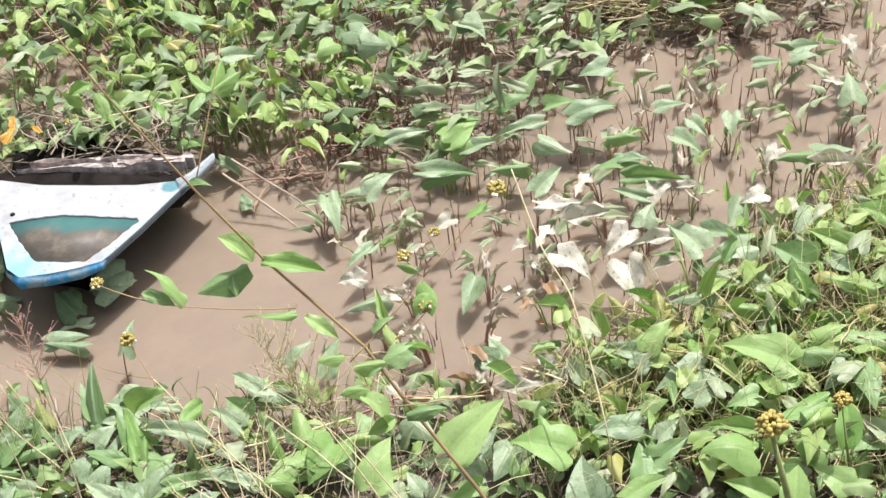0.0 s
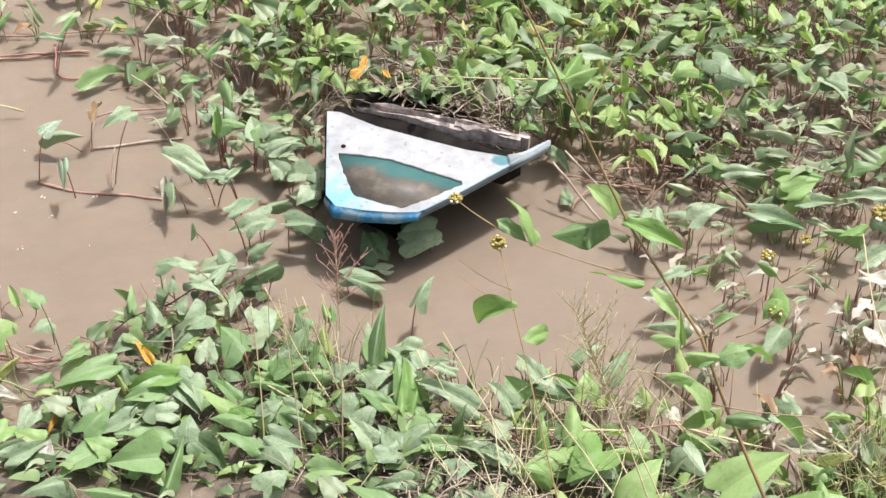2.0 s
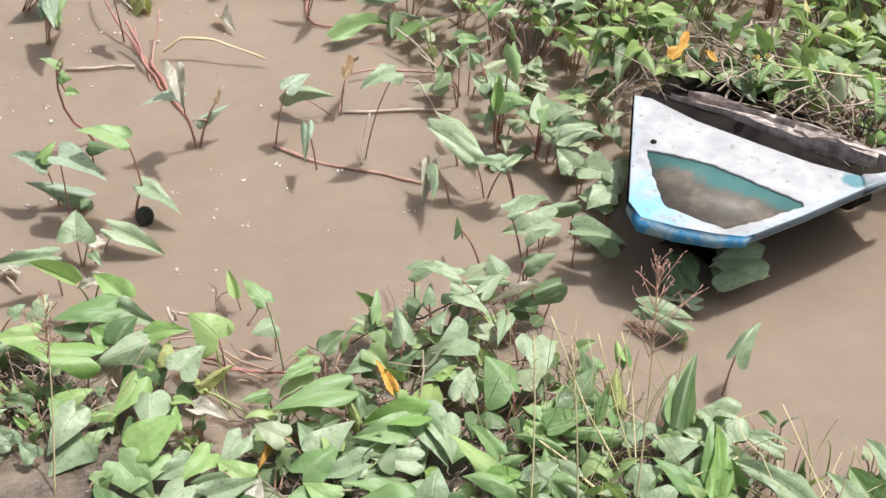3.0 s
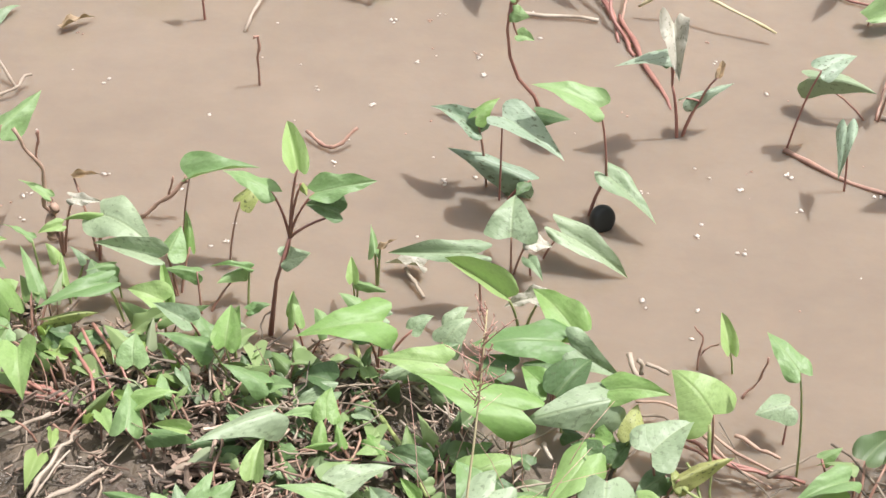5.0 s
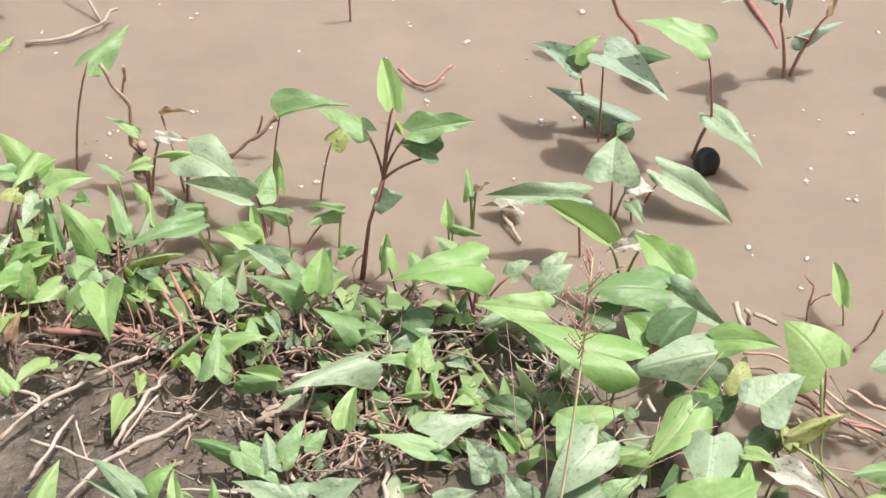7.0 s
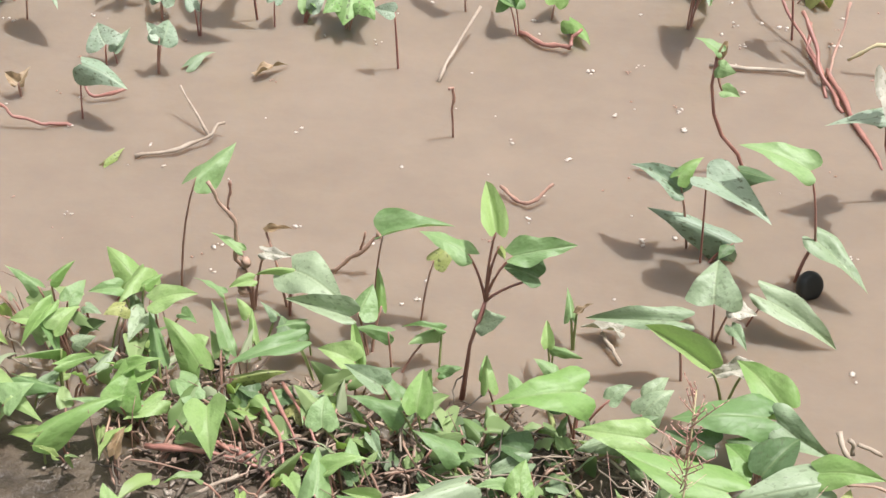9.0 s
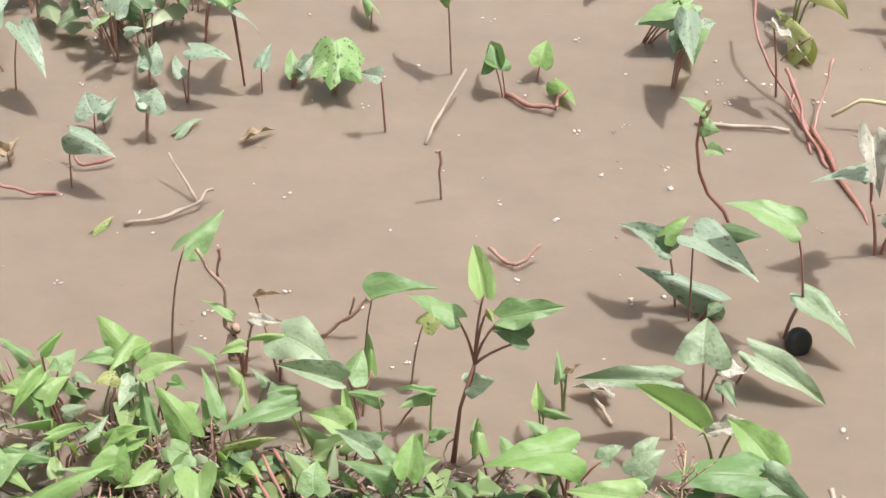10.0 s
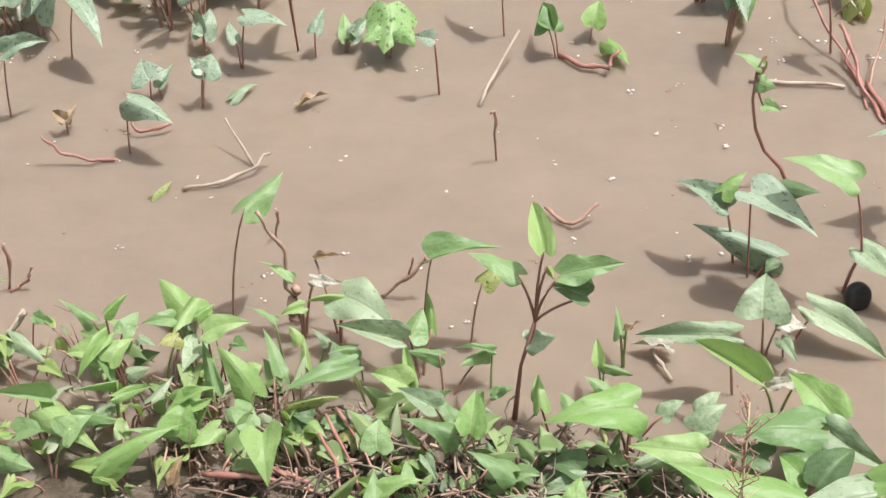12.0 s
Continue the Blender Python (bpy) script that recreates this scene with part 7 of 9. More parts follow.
spinach((-0.851, 2.443), None, [((-0.845, 2.443, 0.100), (-0.809, 2.413, 0.085), 0.70, "s", -2)])
spinach((-0.850, 1.556), None, [((-0.858, 1.533, 0.050), (-0.804, 1.511, 0.021), 0.38, "d", 6), ((-0.842, 1.578, 0.050), (-0.809, 1.568, 0.045), 0.51, "g", 2)])
spinach((-0.677, 1.310), None, [((-0.669, 1.314, 0.060), (-0.586, 1.377, 0.065), 0.39, "v", 2)])
spinach((-0.806, 1.348), None, [((-0.811, 1.332, 0.050), (-0.760, 1.320, 0.036), 0.68, "g", 8)])
spinach((-0.491, 1.618), None, [((-0.498, 1.623, 0.090), (-0.542, 1.642, 0.102), 0.34, "g", -9), ((-0.468, 1.623, 0.090), (-0.432, 1.625, 0.084), 0.56, "w", 13), ((-0.478, 1.590, 0.070), (-0.507, 1.576, 0.067), 0.60, "v", -6)])
spinach((-0.443, 1.617), None, [((-0.471, 1.652, 0.100), (-0.438, 1.663, 0.099), 0.35, "b", 7), ((-0.425, 1.603, 0.080), (-0.475, 1.590, 0.079), 0.24, "v", -8)])
spinach((-0.500, 1.542), None, [((-0.507, 1.550, 0.080), (-0.548, 1.562, 0.093), 0.36, "g", 6)])
spinach((-0.397, 1.534), None, [((-0.399, 1.529, 0.060), (-0.434, 1.516, 0.059), 0.67, "g", -5)])
spinach((-0.235, 1.428), None, [((-0.237, 1.430, 0.050), (-0.231, 1.462, 0.060), 0.70, "v", -6)])
spinach((-0.696, 1.562), None, [((-0.694, 1.555, 0.040), (-0.671, 1.548, 0.033), 0.75, "d", 0)])
spinach((-0.145, 1.291), None, [((-0.144, 1.282, 0.040), (-0.123, 1.266, 0.031), 0.76, "k", 3)])
spinach((-0.221, 1.228), None, [((-0.220, 1.226, 0.040), (-0.197, 1.242, 0.042), 0.72, "k", 4)])
spinach((-0.589, 1.303), None, [((-0.579, 1.295, 0.050), (-0.572, 1.327, 0.065), 0.44, "b", 7)])
spinach((-0.559, 1.214), None, [((-0.559, 1.218, 0.050), (-0.576, 1.242, 0.060), 0.72, "v", -9)])
# banks and shallows round the boat
spinach((1.143, 1.187), None, [((1.141, 1.188, 0.051), (1.076, 1.262, 0.051), 0.42, "d", -18)])
spinach((1.447, 0.794), None, [((1.442, 0.797, 0.082), (1.522, 0.799, 0.101), 0.54, "d", -6)])
spinach((0.207, 1.070), None, [((0.210, 1.057, 0.060), (0.159, 1.006, 0.039), 0.79, "g", 9), ((0.178, 1.070, 0.070), (0.255, 1.117, 0.083), 0.81, "v", 3), ((0.255, 1.034, 0.060), (0.195, 1.019, 0.049), 0.76, "d", -7)])
spinach((0.319, 1.062), None, [((0.292, 1.046, 0.060), (0.233, 0.998, 0.051), 0.67, "v", 4), ((0.345, 1.067, 0.060), (0.303, 1.026, 0.040), 0.79, "d", 3)])
spinach((0.333, 0.954), None, [((0.343, 0.981, 0.060), (0.301, 1.027, 0.065), 0.95, "v", -9), ((0.350, 0.943, 0.050), (0.366, 0.989, 0.053), 0.65, "w", -12), ((0.304, 0.947, 0.050), (0.344, 0.989, 0.053), 0.78, "g", -0)])
spinach((0.404, 1.066), None, [((0.383, 1.046, 0.060), (0.364, 1.012, 0.042), 0.41, "o", 6), ((0.408, 1.046, 0.040), (0.440, 1.016, 0.026), 0.81, "k", 5)])
spinach((0.543, 1.101), None, [((0.523, 1.128, 0.080), (0.396, 1.113, 0.069), 0.49, "g", -4), ((0.547, 1.082, 0.060), (0.537, 1.149, 0.078), 0.45, "k", -2), ((0.540, 1.071, 0.060), (0.521, 1.137, 0.072), 0.35, "y", -3)])
spinach((0.443, 1.012), None, [((0.460, 1.016, 0.060), (0.438, 1.076, 0.075), 0.69, "d", -5), ((0.459, 1.007, 0.070), (0.529, 1.046, 0.091), 0.78, "d", 6), ((0.432, 0.970, 0.070), (0.498, 1.011, 0.075), 0.83, "g", -4)])
spinach((0.549, 1.007), None, [((0.533, 0.971, 0.070), (0.451, 0.968, 0.050), 0.63, "d", -2), ((0.574, 0.978, 0.040), (0.534, 1.016, 0.047), 0.71, "k", -2), ((0.554, 1.022, 0.050), (0.529, 1.041, 0.061), 1.35, "d", -7)])
spinach((0.467, 0.900), None, [((0.473, 0.912, 0.060), (0.429, 0.948, 0.073), 0.94, "v", -9), ((0.443, 0.914, 0.060), (0.358, 0.872, 0.057), 0.73, "g", 2), ((0.499, 0.854, 0.060), (0.568, 0.864, 0.078), 0.92, "g", -7)])
spinach((0.617, 0.885), None, [((0.587, 0.887, 0.060), (0.484, 0.915, 0.098), 0.53, "g", 2), ((0.623, 0.878, 0.060), (0.644, 0.933, 0.079), 1.05, "d", -15), ((0.620, 0.910, 0.060), (0.558, 0.897, 0.044), 0.83, "d", -0)])
spinach((0.631, 1.034), None, [((0.640, 1.047, 0.080), (0.540, 1.060, 0.063), 0.54, "v", -5), ((0.637, 1.051, 0.070), (0.667, 0.959, 0.044), 0.59, "d", 11), ((0.613, 1.034, 0.070), (0.523, 1.036, 0.063), 0.67, "g", -17)])
spinach((0.631, 0.997), None, [((0.636, 1.003, 0.060), (0.580, 1.020, 0.060), 0.82, "d", -3), ((0.615, 0.968, 0.060), (0.542, 0.983, 0.068), 0.66, "d", -3), ((0.670, 1.038, 0.070), (0.673, 0.959, 0.051), 0.79, "d", 10)])
spinach((0.671, 1.117), None, [((0.658, 1.082, 0.060), (0.693, 1.046, 0.041), 0.72, "d", 2), ((0.720, 1.094, 0.060), (0.742, 1.145, 0.077), 0.91, "d", -12), ((0.606, 1.122, 0.070), (0.583, 1.178, 0.094), 0.34, "o", -15)])
spinach((0.745, 0.933), None, [((0.748, 0.956, 0.060), (0.707, 1.019, 0.081), 0.47, "g", -5), ((0.748, 0.932, 0.060), (0.796, 0.942, 0.064), 0.54, "g", -0), ((0.728, 0.916, 0.080), (0.662, 0.969, 0.121), 0.47, "v", 2)])
spinach((0.708, 1.005), None, [((0.705, 0.993, 0.050), (0.674, 0.968, 0.041), 0.74, "g", 3)])
spinach((0.730, 1.184), None, [((0.717, 1.157, 0.060), (0.651, 1.145, 0.056), 0.70, "d", 2), ((0.749, 1.197, 0.090), (0.683, 1.181, 0.082), 1.18, "d", 5)])
spinach((0.621, 1.192), None, [((0.578, 1.204, 0.060), (0.533, 1.189, 0.054), 0.90, "d", 0), ((0.623, 1.192, 0.050), (0.667, 1.214, 0.061), 0.85, "k", -2), ((0.643, 1.214, 0.090), (0.639, 1.280, 0.107), 0.60, "d", -8)])
spinach((0.599, 1.285), None, [((0.605, 1.282, 0.080), (0.618, 1.336, 0.104), 0.34, "g", -9)])
spinach((0.703, 1.266), None, [((0.694, 1.240, 0.090), (0.729, 1.265, 0.099), 0.98, "d", -19), ((0.696, 1.266, 0.120), (0.706, 1.301, 0.135), 0.63, "d", -13), ((0.740, 1.292, 0.110), (0.802, 1.233, 0.090), 0.57, "d", 3)])
spinach((0.688, 1.344), None, [((0.686, 1.350, 0.120), (0.751, 1.349, 0.124), 0.58, "d", 0)])
spinach((0.857, 1.333), None, [((0.840, 1.334, 0.100), (0.825, 1.372, 0.118), 1.13, "d", -6), ((0.835, 1.311, 0.110), (0.749, 1.310, 0.112), 0.29, "d", -8), ((0.894, 1.366, 0.090), (0.953, 1.366, 0.103), 0.68, "d", 5)])
spinach((0.907, 1.292), None, [((0.885, 1.284, 0.100), (0.801, 1.281, 0.081), 0.27, "w", -0), ((0.889, 1.292, 0.070), (0.843, 1.282, 0.063), 0.88, "k", -5), ((0.943, 1.305, 0.090), (0.849, 1.275, 0.080), 0.51, "k", -8)])
spinach((0.848, 1.198), None, [((0.828, 1.239, 0.090), (0.797, 1.176, 0.083), 0.49, "d", 10), ((0.862, 1.180, 0.080), (0.852, 1.099, 0.053), 0.81, "d", 2)])
spinach((0.799, 1.038), None, [((0.800, 1.072, 0.080), (0.766, 1.138, 0.104), 1.21, "g", 4), ((0.749, 1.048, 0.050), (0.783, 1.025, 0.041), 0.99, "k", 2), ((0.837, 1.014, 0.060), (0.873, 1.055, 0.069), 0.47, "g", -4)])
spinach((0.868, 1.018), None, [((0.859, 1.018, 0.060), (0.810, 1.050, 0.063), 0.62, "g", -12), ((0.885, 1.025, 0.070), (0.950, 1.093, 0.092), 0.62, "k", 1), ((0.833, 0.991, 0.060), (0.785, 1.027, 0.060), 0.52, "v", -18)])
spinach((0.861, 0.952), None, [((0.849, 0.948, 0.070), (0.775, 0.988, 0.068), 0.36, "g", -6), ((0.837, 0.985, 0.070), (0.928, 1.009, 0.066), 0.55, "g", 0), ((0.898, 0.919, 0.050), (0.917, 0.881, 0.034), 0.70, "d", 22)])
spinach((0.757, 0.896), None, [((0.756, 0.874, 0.070), (0.678, 0.912, 0.074), 0.55, "g", -3), ((0.784, 0.884, 0.070), (0.834, 0.900, 0.086), 0.91, "d", -8), ((0.725, 0.900, 0.070), (0.780, 0.903, 0.067), 0.67, "v", 4)])
spinach((0.811, 0.889), None, [((0.798, 0.893, 0.060), (0.729, 0.887, 0.046), 0.64, "g", -1), ((0.810, 0.882, 0.070), (0.878, 0.847, 0.065), 0.50, "g", 13), ((0.809, 0.857, 0.070), (0.819, 0.938, 0.082), 0.70, "g", -3)])
spinach((0.939, 1.072), None, [((0.924, 1.045, 0.070), (0.917, 1.107, 0.075), 0.77, "g", -10), ((0.954, 1.022, 0.050), (0.882, 1.043, 0.050), 0.45, "k", -13), ((0.939, 1.089, 0.080), (0.931, 1.127, 0.101), 0.71, "k", -18)])
spinach((0.953, 0.994), None, [((0.959, 0.994, 0.090), (0.971, 1.056, 0.123), 0.54, "y", -9), ((0.938, 0.987, 0.080), (0.963, 1.051, 0.104), 0.74, "g", -8), ((0.942, 0.957, 0.070), (0.852, 0.975, 0.067), 0.39, "g", -4)])
spinach((0.981, 1.096), None, [((0.991, 1.097, 0.100), (0.996, 1.140, 0.100), 0.43, "v", -25), ((1.001, 1.089, 0.090), (1.008, 1.122, 0.108), 0.54, "g", -10), ((0.955, 1.096, 0.080), (0.951, 1.118, 0.089), 1.05, "g", -10)])
spinach((1.032, 0.967), None, [((1.019, 0.963, 0.050), (0.984, 0.997, 0.051), 0.60, "d", -20), ((1.029, 0.945, 0.060), (1.057, 0.891, 0.043), 0.56, "g", 19), ((1.044, 0.943, 0.080), (1.110, 1.055, 0.135), 0.33, "k", -11)])
spinach((1.070, 0.978), None, [((1.050, 0.982, 0.070), (1.067, 1.046, 0.101), 0.55, "d", -1), ((1.056, 0.968, 0.060), (1.109, 1.070, 0.103), 0.41, "g", -12), ((1.101, 0.970, 0.070), (1.076, 0.905, 0.052), 0.80, "d", 10)])
spinach((1.087, 0.878), None, [((1.081, 0.861, 0.060), (1.110, 0.956, 0.083), 0.25, "g", -19), ((1.070, 0.838, 0.060), (1.086, 0.915, 0.110), 0.39, "g", -11), ((1.114, 0.884, 0.060), (1.170, 0.824, 0.055), 0.43, "d", 17)])
spinach((1.011, 0.832), None, [((1.032, 0.853, 0.060), (1.076, 0.893, 0.070), 0.72, "d", -0), ((1.031, 0.823, 0.070), (0.982, 0.881, 0.089), 0.53, "g", -12), ((0.980, 0.852, 0.060), (0.931, 0.895, 0.071), 0.80, "g", -15)])
spinach((1.151, 0.949), None, [((1.159, 0.931, 0.050), (1.232, 0.880, 0.064), 0.31, "d", 9), ((1.154, 0.963, 0.060), (1.077, 0.983, 0.033), 0.79, "d", -9), ((1.126, 0.903, 0.070), (1.085, 0.969, 0.087), 1.04, "d", -4)])
spinach((1.088, 0.822), None, [((1.104, 0.819, 0.050), (1.149, 0.841, 0.057), 0.65, "k", -11), ((1.076, 0.815, 0.070), (1.106, 0.738, 0.040), 0.58, "g", 21), ((1.068, 0.810, 0.060), (1.108, 0.940, 0.086), 0.29, "v", 3)])
spinach((0.961, 0.838), None, [((0.956, 0.860, 0.050), (1.000, 0.884, 0.067), 0.69, "d", -9), ((0.946, 0.856, 0.060), (0.996, 0.866, 0.073), 1.12, "d", -4), ((0.965, 0.805, 0.060), (1.016, 0.833, 0.075), 0.86, "d", 1)])
spinach((1.201, 0.755), None, [((1.198, 0.777, 0.070), (1.101, 0.839, 0.091), 0.30, "d", -9), ((1.200, 0.753, 0.070), (1.101, 0.850, 0.092), 0.42, "d", -2)])
spinach((1.193, 0.880), None, [((1.200, 0.877, 0.060), (1.144, 0.920, 0.065), 0.40, "d", -4)])
spinach((1.016, 0.908), None, [((1.016, 0.907, 0.060), (1.080, 0.908, 0.071), 0.87, "d", 4)])
spinach((0.952, 0.961), None, [((0.960, 0.951, 0.060), (1.015, 0.951, 0.068), 0.83, "d", 1)])
spinach((0.855, 0.880), None, [((0.855, 0.885, 0.060), (0.803, 0.938, 0.064), 0.60, "d", -11)])
spinach((0.987, 0.733), None, [((0.972, 0.746, 0.060), (0.943, 0.812, 0.084), 0.67, "d", -13), ((0.994, 0.737, 0.050), (1.066, 0.741, 0.055), 0.67, "d", 13), ((1.008, 0.715, 0.060), (0.995, 0.779, 0.072), 0.80, "d", -9)])
spinach((1.035, 0.694), None, [((1.035, 0.709, 0.070), (1.118, 0.732, 0.078), 0.71, "d", 3), ((1.011, 0.707, 0.060), (0.931, 0.716, 0.051), 0.68, "d", 2), ((1.074, 0.695, 0.070), (1.163, 0.654, 0.056), 0.38, "g", 1)])
spinach((1.114, 0.662), None, [((1.125, 0.667, 0.070), (1.203, 0.674, 0.069), 0.49, "g", 4), ((1.086, 0.618, 0.060), (1.151, 0.615, 0.061), 0.88, "d", 7)])
spinach((1.291, 0.750), None, [((1.273, 0.728, 0.070), (1.237, 0.791, 0.103), 0.67, "d", -12), ((1.303, 0.740, 0.070), (1.288, 0.811, 0.082), 0.76, "g", -16)])
spinach((1.364, 0.778), None, [((1.362, 0.775, 0.070), (1.337, 0.855, 0.081), 0.50, "d", -19), ((1.354, 0.781, 0.080), (1.331, 0.855, 0.091), 0.58, "d", -15), ((1.381, 0.738, 0.070), (1.328, 0.786, 0.079), 0.70, "d", -14)])
spinach((1.303, 0.589), None, [((1.282, 0.605, 0.070), (1.309, 0.662, 0.105), 0.51, "v", -19), ((1.313, 0.562, 0.070), (1.263, 0.546, 0.064), 0.99, "k", 3), ((1.330, 0.564, 0.080), (1.216, 0.562, 0.072), 0.72, "v", 8)])
spinach((1.191, 0.607), None, [((1.214, 0.570, 0.070), (1.158, 0.642, 0.072), 0.50, "d", 1), ((1.194, 0.616, 0.060), (1.109, 0.702, 0.056), 0.40, "d", -1), ((1.161, 0.584, 0.050), (1.208, 0.570, 0.054), 1.00, "k", 9)])
spinach((1.262, 0.543), None, [((1.270, 0.529, 0.070), (1.203, 0.570, 0.079), 0.65, "v", -16)])
spinach((1.362, 0.560), None, [((1.373, 0.536, 0.080), (1.301, 0.501, 0.059), 1.33, "d", 19), ((1.386, 0.539, 0.090), (1.294, 0.507, 0.064), 1.04, "v", 8), ((1.349, 0.590, 0.090), (1.379, 0.672, 0.106), 0.57, "v", -15)])
spinach((1.422, 0.708), None, [((1.424, 0.693, 0.080), (1.447, 0.744, 0.107), 0.90, "v", -20), ((1.413, 0.733, 0.080), (1.380, 0.773, 0.087), 0.37, "v", -11), ((1.401, 0.734, 0.070), (1.310, 0.801, 0.067), 0.36, "k", -19)])
spinach((1.483, 0.711), None, [((1.492, 0.718, 0.080), (1.552, 0.763, 0.107), 0.58, "g", -4), ((1.484, 0.709, 0.090), (1.557, 0.757, 0.115), 0.52, "d", -9)])
spinach((1.461, 0.507), None, [((1.467, 0.528, 0.080), (1.471, 0.580, 0.093), 0.85, "g", -5), ((1.462, 0.505, 0.090), (1.396, 0.543, 0.080), 0.44, "v", -11)])
spinach((1.378, 0.390), None, [((1.370, 0.376, 0.120), (1.459, 0.429, 0.155), 0.81, "v", -18)])
spinach((1.554, 0.508), None, [((1.544, 0.493, 0.090), (1.561, 0.414, 0.068), 0.75, "d", 12), ((1.568, 0.525, 0.090), (1.621, 0.462, 0.072), 0.47, "v", 7)])
spinach((1.548, 0.274), None, [((1.522, 0.310, 0.160), (1.669, 0.321, 0.201), 0.64, "v", 1), ((1.566, 0.282, 0.080), (1.521, 0.331, 0.093), 0.83, "d", -7), ((1.549, 0.261, 0.080), (1.480, 0.271, 0.080), 0.65, "v", -6)])
spinach((1.617, 0.321), None, [((1.599, 0.318, 0.090), (1.658, 0.337, 0.113), 0.54, "d", -8), ((1.654, 0.291, 0.090), (1.578, 0.258, 0.071), 0.83, "d", -3)])
spinach((1.694, 0.201), None, [((1.701, 0.174, 0.140), (1.630, 0.261, 0.151), 0.91, "v", 2), ((1.695, 0.220, 0.130), (1.717, 0.276, 0.154), 0.69, "v", -19)])
spinach((1.684, 0.093), None, [((1.676, 0.074, 0.100), (1.723, 0.153, 0.131), 0.98, "d", -17)])
spinach((1.454, 0.321), None, [((1.454, 0.327, 0.080), (1.452, 0.378, 0.097), 0.83, "d", -15)])
spinach((1.570, 0.592), None, [((1.571, 0.598, 0.080), (1.583, 0.572, 0.072), 1.21, "w", 11)])
spinach((1.691, 0.790), None, [((1.714, 0.808, 0.090), (1.628, 0.854, 0.067), 0.47, "d", -10), ((1.674, 0.753, 0.100), (1.699, 0.818, 0.134), 0.30, "v", -24)])
spinach((1.630, 1.550), None, [((1.640, 1.554, 0.140), (1.688, 1.499, 0.124), 0.60, "v", 10)])
spinach((0.948, 1.826), None, [((0.969, 1.827, 0.120), (0.946, 1.893, 0.135), 0.91, "d", -17), ((0.943, 1.845, 0.120), (0.912, 1.895, 0.124), 0.77, "d", -19), ((0.939, 1.813, 0.120), (1.007, 1.798, 0.116), 0.77, "g", 8)])
spinach((1.050, 1.699), None, [((1.046, 1.696, 0.100), (1.125, 1.705, 0.111), 0.54, "d", 8), ((1.064, 1.689, 0.080), (1.048, 1.624, 0.062), 0.79, "d", 8), ((1.045, 1.740, 0.100), (1.128, 1.683, 0.098), 0.59, "d", 19)])
spinach((1.019, 1.767), None, [((1.015, 1.736, 0.110), (1.058, 1.780, 0.129), 0.68, "g", 8), ((1.027, 1.747, 0.110), (1.031, 1.815, 0.129), 0.85, "d", -4), ((1.043, 1.759, 0.110), (1.099, 1.757, 0.118), 0.76, "d", 3)])
spinach((1.074, 1.637), None, [((1.052, 1.618, 0.090), (1.030, 1.662, 0.103), 1.07, "d", -17), ((1.086, 1.633, 0.070), (1.137, 1.585, 0.062), 1.03, "d", 17)])
spinach((1.097, 1.535), None, [((1.099, 1.543, 0.080), (1.051, 1.517, 0.065), 1.08, "d", 8), ((1.106, 1.534, 0.060), (1.051, 1.572, 0.056), 0.92, "d", -12)])
spinach((1.140, 1.626), None, [((1.139, 1.631, 0.080), (1.137, 1.566, 0.054), 0.89, "d", 17)])
spinach((0.956, 1.487), None, [((0.944, 1.468, 0.080), (0.899, 1.472, 0.073), 1.12, "d", -3), ((0.969, 1.470, 0.090), (0.876, 1.480, 0.067), 0.68, "d", -2)])
spinach((1.005, 1.434), None, [((1.008, 1.435, 0.090), (1.094, 1.389, 0.079), 0.53, "d", 5)])
spinach((1.191, 1.310), None, [((1.181, 1.302, 0.040), (1.167, 1.368, 0.072), 0.94, "k", -12)])
spinach((1.320, 1.322), None, [((1.329, 1.321, 0.070), (1.236, 1.337, 0.049), 0.86, "d", -1)])
spinach((1.091, 1.247), None, [((1.088, 1.257, 0.050), (1.170, 1.220, 0.039), 0.52, "d", 9)])
spinach((0.892, 1.664), None, [((0.866, 1.665, 0.100), (0.782, 1.738, 0.138), 0.38, "d", -16), ((0.924, 1.643, 0.090), (0.856, 1.653, 0.100), 0.63, "d", -8)])
spinach((0.796, 1.709), None, [((0.789, 1.702, 0.070), (0.760, 1.633, 0.022), 0.39, "w", 5)])
spinach((0.942, 1.783), None, [((0.935, 1.780, 0.130), (0.952, 1.841, 0.164), 0.36, "v", -2)])
spinach((1.026, 1.527), None, [((1.028, 1.512, 0.090), (0.928, 1.493, 0.088), 0.28, "d", -9)])
spinach((1.081, 1.439), None, [((1.084, 1.426, 0.060), (1.001, 1.466, 0.064), 0.57, "d", -9)])
spinach((1.096, 0.909), None, [((1.102, 0.910, 0.060), (1.047, 0.951, 0.066), 0.57, "d", -4)])
spinach((0.765, 0.819), None, [((0.748, 0.805, 0.070), (0.678, 0.851, 0.095), 0.47, "g", -5), ((0.780, 0.806, 0.070), (0.800, 0.728, 0.052), 0.90, "d", 1), ((0.785, 0.828, 0.070), (0.848, 0.787, 0.048), 0.68, "d", 0)])
spinach((0.549, 0.833), None, [((0.556, 0.839, 0.080), (0.455, 0.855, 0.085), 0.91, "g", -1)])
spinach((0.547, 0.761), None, [((0.553, 0.758, 0.080), (0.613, 0.856, 0.104), 0.32, "g", -4)])
spinach((0.638, 0.864), None, [((0.642, 0.862, 0.070), (0.683, 0.792, 0.038), 0.75, "k", 24)])
spinach((0.884, 0.824), None, [((0.874, 0.814, 0.060), (0.828, 0.867, 0.078), 0.51, "d", -12)])
